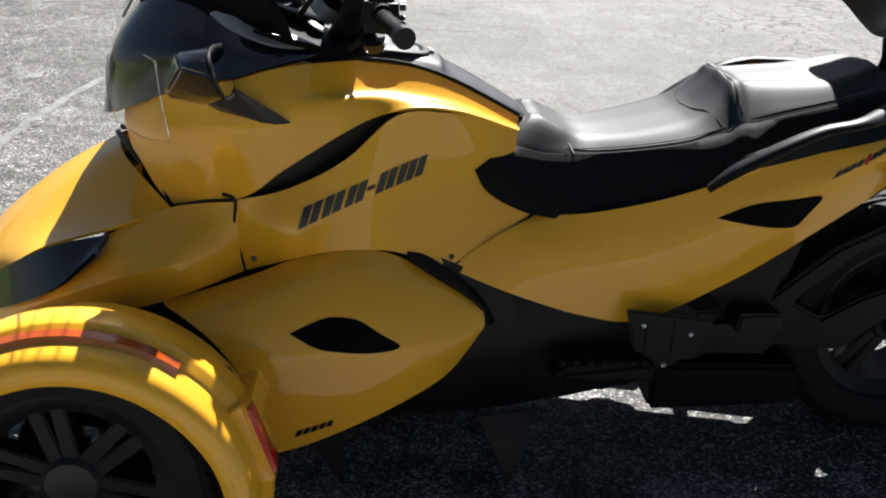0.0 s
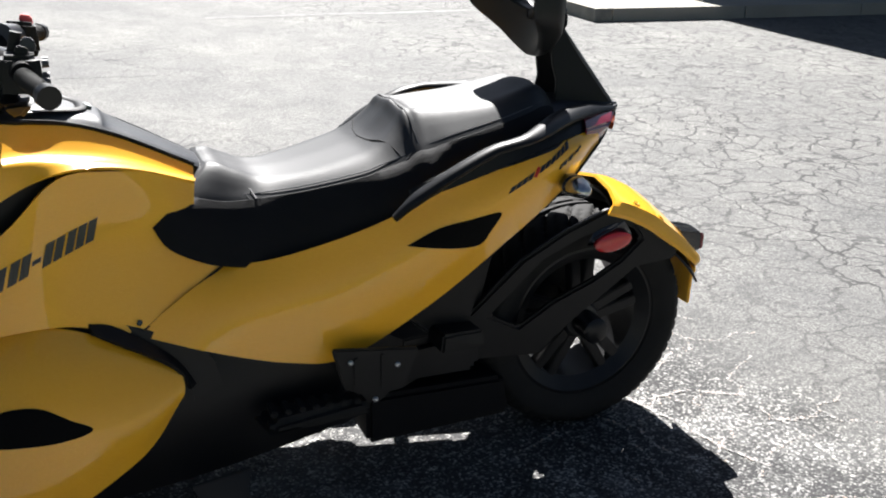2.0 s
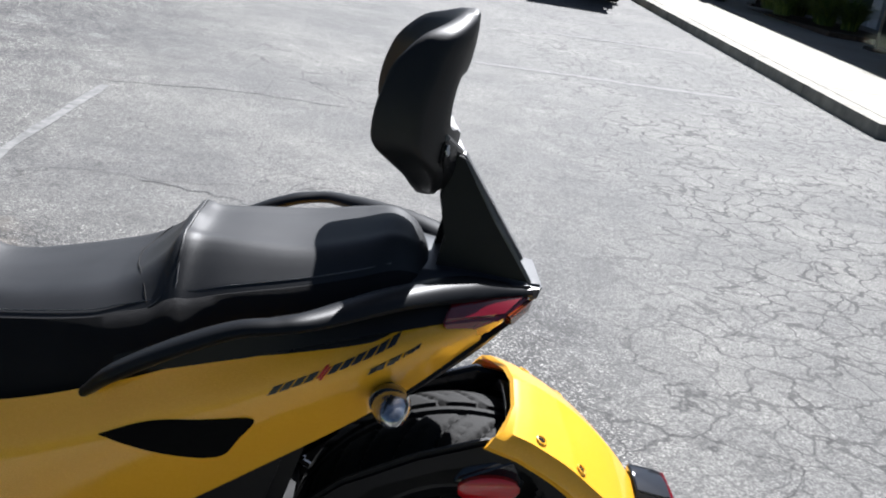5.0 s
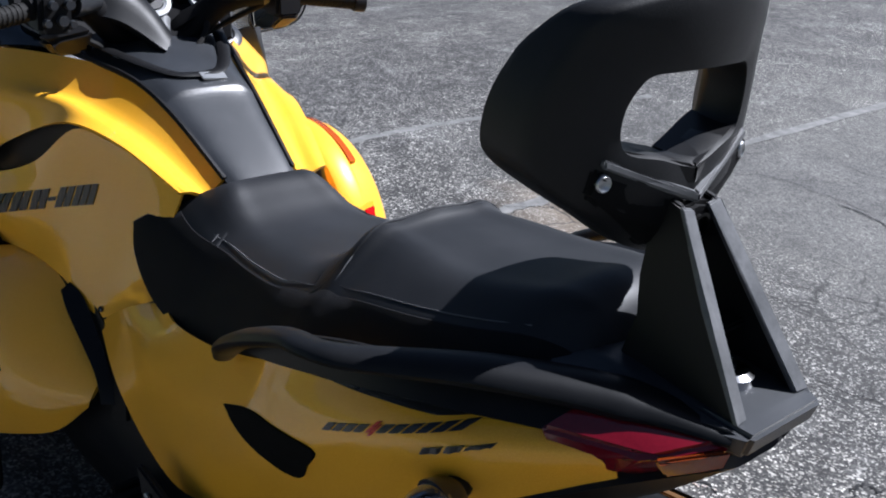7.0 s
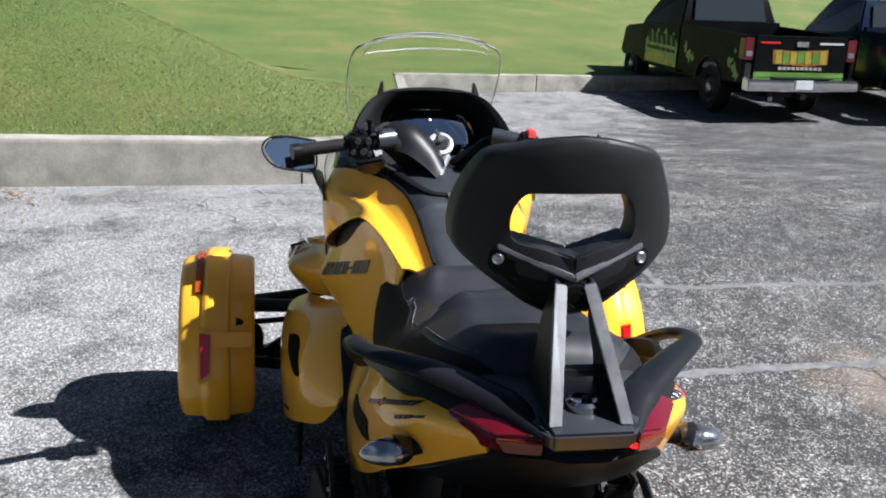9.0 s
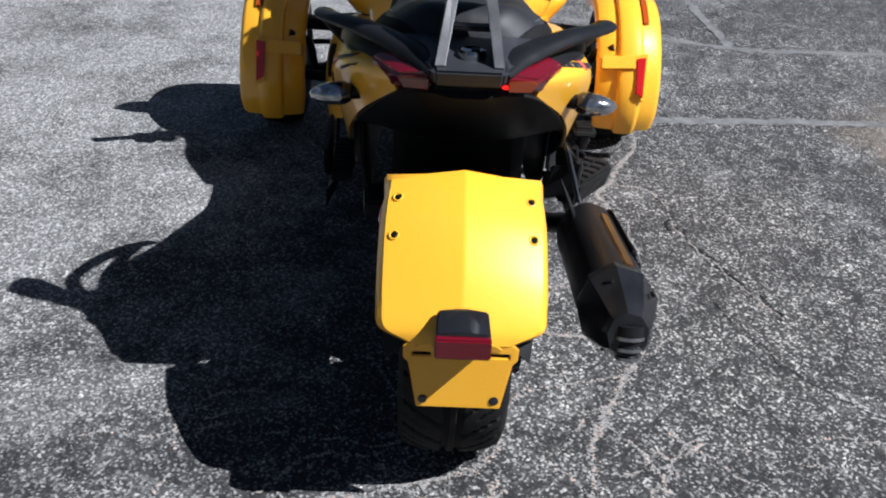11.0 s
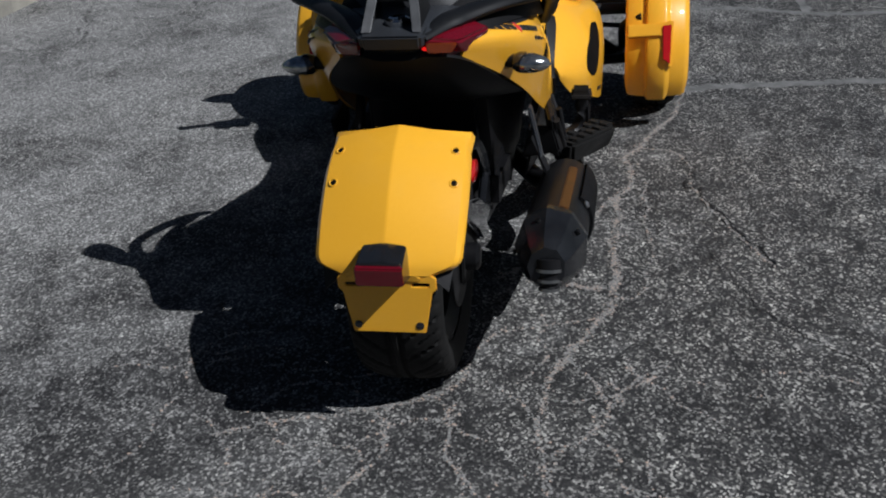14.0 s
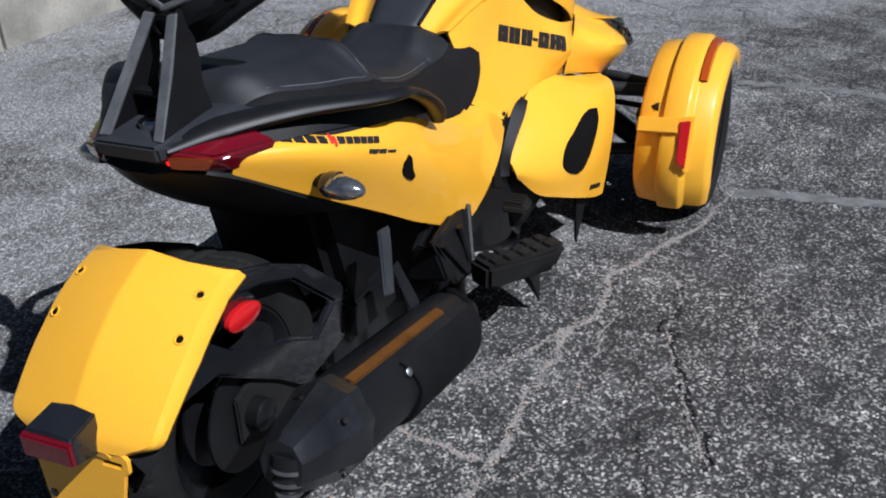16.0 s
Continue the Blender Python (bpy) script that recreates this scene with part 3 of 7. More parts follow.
def build_litter():
    rng = random.Random(9)
    bm = bmesh.new()
    for _ in range(2600):
        u, v = rng.random(), rng.gauss(0, 0.33)
        x, y = 3.9 + 1.35 * u + rng.gauss(0, 0.08), 2.9 - 0.25 * u - abs(v)
        z = height(x, y) + 0.004 + 0.05 * max(0.0, 0.4 - abs(v)) * rng.random()
        s, q = rng.uniform(0.006, 0.022), rng.uniform(0, 6.28)
        t = rng.uniform(-0.4, 0.4) * s
        c, d = s * math.cos(q), s * math.sin(q)
        bm.faces.new([bm.verts.new(p) for p in ((x - c, y - d, z), (x + d * 0.5, y - c * 0.5, z + t), (x + c, y + d, z + 0.2 * s), (x - d * 0.5, y + c * 0.5, z - 0.3 * t + 0.003))])
    tagged(part("leaf_litter", bm, LEAF_LITTER), "drift of dry brown leaves and grit in the kerb corner", "leaves", kind="stuff")


build_litter()


def ribbon(bm, pts, width, rng, lift=0.003, ragged=0.6):
    """A ragged strip laid on the ground."""
    c = spline([(x, y, 0) for x, y in pts], max(8, int(len(pts) * 9)))
    last = None
    for i, p in enumerate(c):
        d = c[min(i + 1, len(c) - 1)] - c[max(i - 1, 0)]
        d = d / (np.linalg.norm(d) + 1e-9)
        j = rng.uniform(-0.012, 0.012)
        w0, w1 = width * rng.uniform(1 - ragged, 1 + ragged) / 2, width * rng.uniform(1 - ragged, 1 + ragged) / 2
        x, y = p[0] - d[1] * j, p[1] + d[0] * j
        q = [(x + d[1] * w0, y - d[0] * w0), (x - d[1] * w1, y + d[0] * w1)]
        now = [bm.verts.new((a, b, height(a, b) + lift + 0.004 * noise.noise((a * 0.7, b * 0.7, 0)))) for a, b in q]
        if last:
            bm.faces.new((last[0], now[0], now[1], last[1]))
        last = now


def wander(start, heading, steps, stride, rng, turn=0.45):
    pts, (x, y), q = [start], start, heading
    for _ in range(steps):
        q += rng.uniform(-turn, turn)
        q += 0.25 * (heading - q)
        x, y = x + stride * math.cos(q), y + stride * math.sin(q)
        pts.append((x, y))
    return pts


def grains(bm, pts, spread, n, rng):
    """Loose sand along a wandering line, thickest in its middle."""
    c = spline([(x, y, 0) for x, y in pts], len(pts) * 12)
    for _ in range(n):
        k = rng.random() * (len(c) - 1)
        i = int(k)
        p = c[i] + (c[i + 1] - c[i]) * (k - i)
        if rng.random() > 0.92 + 0.9 * noise.noise((p[0] * 8, p[1] * 8, 1.7)):
            continue
        thick = 0.55 + 0.45 * math.sin(k * 1.9) * math.sin(k * 0.7)
        x = p[0] + rng.gauss(0, spread * thick) + 0.020 * noise.noise((p[0] * 14, p[1] * 14, 3.1))
        y = p[1] + rng.gauss(0, spread * thick) + 0.020 * noise.noise((p[0] * 14, p[1] * 14, 8.4))
        r, q = rng.uniform(0.0014, 0.0044), rng.uniform(0, 6.28)
        z = height(x, y) + 0.003 + 0.004 * noise.noise((x * 0.7, y * 0.7, 0))
        bm.faces.new([bm.verts.new((x + r * rng.uniform(.6, 1.2) * math.cos(q + a), y + r * rng.uniform(.6, 1.2) * math.sin(q + a), z + rng.uniform(0, .0015))) for a in (0, 1.3, 2.5, 3.8, 5.1)])


def build_cracks():
    rng = random.Random(21)
    veins = bmesh.new()
    main = [(1.95, -0.75), (1.62, -0.686), (1.50, -0.623), (1.34, -0.555), (1.235, -0.506), (1.09, -0.53), (0.92, -0.491), (0.81, -0.489), (0.645, -0.476), (0.46, -0.491), (0.344, -0.485), (0.20, -0.46), (0.01, -0.367), (-0.2, -0.32), (-0.5, -0.36)]
    grains(veins, main, 0.011, 5200, rng)
    for path, w, n in (([(.92, -.491), (.883, -.464), (.694, -.366), (.575, -.291), (.477, -.227), (.37, -.15)], .011, 1100), ([(1.235, -.53), (1.06, -.57), (.896, -.578), (.76, -.579), (.614, -.588), (.43, -.578), (.293, -.534), (.344, -.485)], .006, 380),
                       ([(.375, -.232), (.366, -.353), (.344, -.46)], .010, 500), ([(1.34, -.555), (1.27, -.705), (.98, -.742), (.727, -.838), (.504, -.94)], .004, 500), ([(.20, -.46), (.095, -.168), (-.124, -.11), (-.229, .069), (-.286, .251), (-.36, .446)], .006, 800),
                       ([(-.124, -.11), (-.37, -.122), (-.5, -.2)], .006, 350), ([(.01, -.367), (-.2, -.48), (-.376, -.363)], .006, 400), ([(-.229, .069), (-.40, .02), (-.55, .12)], .006, 300)):
        grains(veins, path, w, n, rng)
    for k in range(34):
        s = (rng.uniform(-0.6, 0.0), rng.uniform(-0.9, 0.7))
        grains(veins, wander(s, rng.uniform(0, 6.28), 6, 0.06, rng, 0.9), 0.004, 130, rng)
    tagged(part("crack_dust", veins, SAND), "pale sand lying in wandering cracks of the asphalt", "cracks", kind="stuff")
    dark = bmesh.new()
    for s, q, n in (((2.2, -1.6), -2.8, 22), ((0.6, -0.75), 3.4, 14), ((-2.2, -0.4), 4.2, 26), ((-1.2, -2.2), 3.9, 30), ((-3.0, -3.0), 4.4, 24),
                    ((0.8, -1.6), 3.0, 40), ((2.6, -2.4), 3.3, 60), ((1.8, -3.4), 3.2, 60), ((0.2, -4.2), 2.9, 50), ((-1.5, -5.0), 4.5, 40), ((3.0, 1.8), 2.4, 20), ((-2.4, -1.2), 3.4, 30)):
        ribbon(dark, wander(s, q, n, 0.11, rng, 0.6), 0.0026, rng, 0.0028, 0.95)
    for path in ([(1.36, -3.0), (1.05, -2.92), (.67, -2.78), (.47, -2.68), (.23, -2.62), (-.05, -2.57)], [(-.05, -2.57), (-.124, -2.3), (-.254, -2.08), (-.364, -1.84), (-.51, -1.74)], [(-.05, -2.57), (-.15, -2.78), (-.3, -2.98)],
                 [(-.13, -2.2), (-.129, -1.96), (.024, -1.83), (.146, -1.47), (.3, -1.21)], [(-.35, -1.86), (-.226, -1.76), (-.158, -1.57), (-.026, -1.3)], [(-.157, -2.26), (.008, -2.02), (.122, -2.2), (.109, -2.44), (-.044, -2.56)], [(2.13, -4.92), (1.26, -5.17), (.54, -5.16)], [(1.27, -.72), (.98, -.75), (.727, -.845), (.504, -.95)]):
        rough = [(x + rng.gauss(0, .012), y + rng.gauss(0, .012)) for x, y, _ in spline([(x, y, 0) for x, y in path], len(path) * 5)]
        ribbon(dark, rough, 0.0075, rng, 0.0028, 0.8)
    tagged(part("crack_line", dark, BLACK_PLASTIC), "thin dark wandering cracks in the asphalt", "cracks", kind="stuff")
    line = bmesh.new()
    ribbon(line, [(1.95, -0.72), (1.975, -0.94), (2.01, -1.24), (2.03, -1.5), (2.03, -1.9), (2.04, -2.6), (2.06, -4.8)], 0.06, rng, 0.0026, 0.3)
    ribbon(line, [(3.08, -.57), (3.10, -.8), (3.08, -1.1), (2.97, -1.45), (2.99, -1.9), (2.96, -2.63), (2.82, -3.54)], 0.05, rng, 0.0026, 0.4)
    ribbon(line, [(3.9, -1.35), (3.68, -1.36), (2.96, -1.38)], 0.05, rng, 0.0026, 0.4)
    ribbon(line, [(-3.55, -8.1), (-1.9, -8.0), (-0.2, -7.9)], 0.09, rng, 0.0026, 0.35)
    ribbon(line, [(-3.6, -11.2), (-2.4, -11.1), (-1.4, -11.0)], 0.09, rng, 0.0026, 0.35)
    tagged(part("parking_line", line, STRIPE), "faded white parking line on the asphalt", "road marking", kind="structure")


build_cracks()


# ---- the three-wheeled motorcycle ----
BIKE = thing("three_wheeled_motorcycle", "yellow and black three-wheeled sport motorcycle parked on asphalt", "motorcycle", turn=0.7)
FAX, FAZ = 1.825, 0.264                 # front axle
FAY = 0.635
RAZ = 0.303                             # rear axle height


def tread(a, q, half):
    """1 where the rubber stands, 0 in a groove; a across, q round."""
    s = a / half
    w = (q * 13 / math.pi + 1.15 * abs(s) ** 0.8 + (0.5 if s > 0 else 0)) % 1.0
    if abs(s) > 0.12 and w < 0.11:
        return 0.0
    if abs(s) > 0.5 and 0.5 < w < 0.57:
        return 0.35
    if abs(abs(s) - 0.12) < 0.05:
        return 0.0
    return 1.0


def wheel(name, x, y, z, radius, half, rim_r, spokes, outer, dark=METAL_DARK):
    """A wheel whose face looks to outer (+1 or -1 along y)."""
    w = part(name, revolve([(-half * 0.82, rim_r - 0.012), (-half * 0.80, rim_r + 0.004), (-half * 0.62, rim_r - 0.03), (half * 0.62, rim_r - 0.03), (half * 0.80, rim_r + 0.004), (half * 0.82, rim_r - 0.012), (half * 0.6, rim_r - 0.045), (-half * 0.6, rim_r - 0.045), (-half * 0.82, rim_r - 0.012)], 64), dark, BIKE, "black alloy wheel rim")
    w.location = (x, y, z)
    # tyre, with its grooves cut in
    across = [-half * 0.84, -half * 0.95, -half, -half * 0.97] + [half * k for k in np.linspace(-0.9, 0.9, 37)] + [half * 0.97, half, half * 0.95, half * 0.84]
    base = [rim_r - 0.004, rim_r + 0.25 * (radius - rim_r), rim_r + 0.55 * (radius - rim_r), radius - 0.032]
    prof = base + [radius - 0.018 * (abs(k) / 0.9) ** 3 for k in np.linspace(-0.9, 0.9, 37)] + base[::-1]
    n = 312
    rings = []
    for i in range(n + 1):
        q = 2 * math.pi * i / n
        row = []
        for k, (a, r) in enumerate(zip(across, prof)):
            if 3 < k < len(across) - 4:
                r -= 0.008 * (1 - tread(a, q, half * 0.9))
            row.append((r * math.cos(q), a, r * math.sin(q)))
        rings.append(row)
    bm = grid_bm(rings)
    bmesh.ops.remove_doubles(bm, verts=bm.verts[:], dist=1e-5)
    part("tyre", bm, RUBBER, w, "black road tyre with angled grooves", 50)
    f = outer * half * 0.55
    part("hub", revolve([(f - outer * 0.05, 0.0), (f - outer * 0.05, 0.06), (f, 0.058), (f + outer * 0.02, 0.045), (f + outer * 0.028, 0.0)], 24), FRAME_GREY, w)
    for k in range(spokes):
        q = 2 * math.pi * k / spokes + 0.3
        for d in (-0.13, 0.13):
            c, s = math.cos(q + d), math.sin(q + d)
            c0, s0 = math.cos(q + d * 2.2), math.sin(q + d * 2.2)
            t = (-s, c)
            a, b = 0.045, rim_r - 0.02
            pts = []
            for r, (cc, ss), wd in ((a, (c0, s0), 0.015), (b, (c, s), 0.013)):
                for e in (-1, 1):
                    for y0 in (f - outer * 0.03, f + outer * 0.008):
                        pts.append((r * cc + e * wd * t[0], y0, r * ss + e * wd * t[1]))
            part("spoke", solid(pts, 0.003), dark, w)
    part("brake_disc", revolve([(-f * 0.9, 0.06), (-f * 0.9, 0.125), (-f * 0.9 + 0.006, 0.125), (-f * 0.9 + 0.006, 0.06), (-f * 0.9, 0.06)], 40), METAL_DARK, w, "dark steel brake disc")
    return w


wheel("rear_wheel", 0, 0, RAZ, 0.303, 0.112, 0.212, 5, 1)
for sd in (1, -1):
    wheel("front_wheel", FAX, FAY * sd, FAZ, 0.264, 0.085, 0.19, 6, sd)


def screw(x, y, z, r, n, parent, material=None, dished=False):
    """A screw head that looks along n."""
    m = Matrix.Translation((x, y, z)) @ Vector(n).normalized().to_track_quat("Z", "Y").to_matrix().to_4x4()
    prof = [(-0.004, 0.0), (-0.004, r * 1.25), (0.0015, r * 1.2), (0.003, r), (0.001, r * 0.55), (0.001, 0.0)] if dished else [(-0.003, 0.0), (-0.003, r), (0.002, r), (0.004, r * 0.6), (0.004, 0.0)]
    part("screw", moved(revolve(prof, 14, "z"), m), material or GLOSS_BLACK, parent)


def front_fender(sd):
    y0 = FAY * sd
    fz = FAZ - 0.022
    # section: (offset outwards, radius)
    sec = [(-0.118, 0.285), (-0.118, 0.318), (-0.108, 0.330), (-0.050, 0.338), (-0.046, 0.338), (-0.040, 0.356), (-0.030, 0.361), (0.022, 0.361), (0.032, 0.357), (0.040, 0.341), (0.046, 0.338), (0.092, 0.333), (0.110, 0.318), (0.113, 0.302), (0.113, 0.284)]
    sec = [(o, r * .914) for o, r in sec]
    rings = []
    for a in np.linspace(48, 201, 44):
        e = min(1.0, (201 - a) / 12, (a - 44) / 14)
        k = 1 - 0.02 * (1 - e)
        rings.append([(FAX - 0.012 + (r * k + 0.012 * ease((a - 120) / 60)) * math.cos(radians(a)), y0 + sd * o * (0.94 + 0.06 * e), fz + r * k * math.sin(radians(a))) for o, r in sec])
    inner = [[(FAX - 0.012 + (p[0] - FAX + 0.012) * 0.978, y0 + (p[1] - y0) * 0.965, fz + (p[2] - FAZ + 0.018) * 0.978) for p in ring] for ring in rings]
    bm = grid_bm([a + b[::-1] for a, b in zip(rings, inner)], True, True)
    f = part("front_fender", bm, YELLOW, BIKE, "yellow front wheel fender with a raised centre band", 45)
    # amber strip along the outer groove
    strip = [[(FAX - 0.012 + r * math.cos(radians(a)), y0 + sd * o, fz + r * math.sin(radians(a))) for o, r in ((0.040, 0.305), (0.042, 0.3225), (0.062, 0.3195), (0.066, 0.303))] for a in np.linspace(58, 126, 20)]
    part("side_marker", grid_bm(strip, True, True), AMBER_LENS, f, "long amber side marker strip")
    # rear reflector in its bezel
    def pt(o, a, r):
        return (FAX - 0.012 + (r + 0.012) * math.cos(radians(a)), y0 + sd * o, fz + r * math.sin(radians(a)))
    part("reflector_bezel", solid([pt(o, a, r) for o, a in ((0.006, 149), (0.052, 147), (0.010, 174), (0.050, 177)) for r in (0.295, 0.336)], 0.004), YELLOW, f)
    part("reflector", solid([pt(o, a, r) for o, a in ((0.013, 151), (0.045, 150), (0.017, 171), (0.043, 174)) for r in (0.305, 0.341)], 0.002), REFLECTOR, f, "red rear reflector")
    part("clip", solid([pt(o, a, r) for o, a in ((-0.112, 150), (0.012, 149), (-0.112, 158), (0.012, 157)) for r in (0.29, 0.338)], 0.004), YELLOW, f)
    part("fender_stay", tube([(FAX - 0.1, y0 - sd * 0.13, FAZ), (FAX - 0.22, y0 - sd * 0.125, FAZ + 0.12), (FAX - 0.26, y0 - sd * 0.06, FAZ + 0.16)], 0.014, 10, 8), BLACK_PLASTIC, f)


for sd in (1, -1):
    front_fender(sd)
    # wishbones, shock and tie rod
    for name, a, b, r in (("upper_arm", (1.74, 0.20, 0.40), (1.80, 0.55, 0.39), 0.022), ("upper_arm", (1.93, 0.20, 0.40), (1.84, 0.55, 0.39), 0.018), ("lower_arm", (1.62, 0.18, 0.22), (1.81, 0.57, 0.19), 0.020),
                          ("lower_arm", (2.0, 0.18, 0.22), (1.84, 0.57, 0.19), 0.020), ("tie_rod", (1.95, 0.12, 0.30), (1.92, 0.56, 0.28), 0.010), ("shock_absorber", (1.80, 0.20, 0.40), (1.82, 0.47, 0.20), 0.034)):
        part(name, tube([(a[0], a[1] * sd, a[2]), (b[0], b[1] * sd, b[2])], r, 6, 10), FRAME_GREY if "arm" in name else METAL_DARK, BIKE)


# body: yellow panels, left and right
COVER = [[(1.81, .15, .835), (1.81, .165, .812), (1.81, .175, .79), (1.80, .175, .735)], [(1.71, .24, .865), (1.715, .246, .82), (1.72, .245, .77), (1.71, .225, .628)],
         [(1.59, .28, .90), (1.585, .302, .852), (1.58, .31, .80), (1.56, .30, .672)], [(1.47, .235, .927), (1.465, .278, .885), (1.46, .305, .842), (1.47, .295, .735)],
         [(1.31, .135, .925), (1.315, .188, .872), (1.32, .226, .868), (1.32, .247, .82)], [(1.22, .108, .912), (1.22, .160, .861), (1.22, .197, .859), (1.22, .222, .848)],
         [(1.12, .09, .874), (1.115, .132, .835), (1.11, .165, .836), (1.11, .187, .833)], [(.975, .07, .80), (.98, .10, .777), (.98, .128, .786), (.985, .148, .786)]]
SIDE = [[(1.57, .298, .665), (1.575, .29, .60), (1.56, .27, .50)], [(1.47, .286, .688), (1.47, .322, .61), (1.45, .282, .535)], [(1.355, .255, .742), (1.36, .275, .65), (1.36, .275, .55)],
        [(1.25, .22, .83), (1.24, .225, .71), (1.25, .262, .545)], [(1.15, .195, .832), (1.14, .202, .70), (1.15, .247, .51)], [(1.07, .172, .815), (1.06, .188, .68), (1.085, .234, .525)], [(.985, .142, .788), (.99, .172, .70), (.945, .202, .612)]]
VENT = [[(1.56, .275, .685), (1.55, .27, .655)], [(1.45, .258, .77), (1.45, .255, .675)], [(1.35, .222, .825), (1.35, .22, .725)], [(1.25, .195, .86), (1.25, .195, .815)]]
TAIL = [[(.94, .203, .615), (1.03, .228, .57), (1.13, .242, .50)], [(.84, .235, .63), (.90, .268, .55), (.99, .275, .455)], [(.69, .255, .67), (.74, .288, .56), (.83, .29, .412)], [(.56, .268, .72), (.60, .300, .60), (.70, .288, .405)],
        [(.46, .275, .765), (.465, .305, .66), (.51, .275, .495)], [(.30, .25, .825), (.31, .292, .745), (.34, .255, .60)], [(.15, .20, .842), (.16, .248, .80), (.17, .215, .705)], [(.02, .115, .852), (.03, .15, .832), (.03, .14, .80)]]
SCOOP = [[(1.72, .345, .46), (1.67, .40, .45), (1.60, .43, .40), (1.535, .44, .30), (1.485, .43, .152)], [(1.55, .30, .50), (1.54, .385, .475), (1.50, .425, .40), (1.45, .435, .30), (1.415, .42, .170)],
         [(1.43, .275, .54), (1.42, .35, .50), (1.385, .405, .42), (1.34, .42, .31), (1.305, .405, .215)], [(1.30, .262, .55), (1.29, .325, .505), (1.265, .385, .43), (1.23, .40, .34), (1.205, .377, .258)],
         [(1.18, .262, .505), (1.17, .305, .47), (1.16, .35, .41), (1.14, .36, .35), (1.125, .337, .297)], [(1.055, .27, .425), (1.052, .285, .415), (1.05, .295, .40), (1.052, .30, .385), (1.06, .30, .37)]]
HOOD = [[(1.865, 0, 0.715), (1.83, 0.12, 0.7), (1.711, 0.255, 0.630)], [(2, 0, 0.635), (1.96, 0.16, 0.62), (1.808, 0.330, 0.616)], [(2.15, 0, 0.51), (2.1, 0.18, 0.51), (1.982, 0.338, 0.556)], [(2.26, 0, 0.38), (2.22, 0.15, 0.38), (2.12, 0.26, 0.4)]]
LOWER = [[(1.57, 0.297, 0.662), (1.57, 0.288, 0.58), (1.56, 0.27, 0.5)], [(1.711, 0.272, 0.637), (1.677, 0.395, 0.567), (1.668, 0.340, 0.478)], [(1.830, 0.332, 0.593), (1.807, 0.410, 0.532), (1.784, 0.340, 0.439)], [(1.989, 0.320, 0.474), (1.978, 0.355, 0.449), (1.993, 0.290, 0.380)], [(2.14, 0.25, 0.4), (2.12, 0.25, 0.36), (2.12, 0.23, 0.32)]]
LIGHT = [[(1.816, 0.353, 0.609), (1.835, 0.400, 0.587)], [(1.928, 0.363, 0.583), (1.920, 0.403, 0.509)], [(2.048, 0.320, 0.513), (2.044, 0.355, 0.444)], [(2.138, 0.255, 0.432), (2.138, 0.265, 0.402)]]
SKIRT = [[(1.50, .25, .50), (1.50, .27, .33), (1.50, .24, .13)], [(1.25, .235, .53), (1.25, .28, .33), (1.27, .25, .13)], [(1.05, .215, .52), (1.05, .272, .34), (1.06, .25, .15)], [(.88, .235, .50), (.87, .26, .34), (.86, .24, .18)], [(.68, .255, .46), (.66, .25, .34), (.64, .22, .22)]]

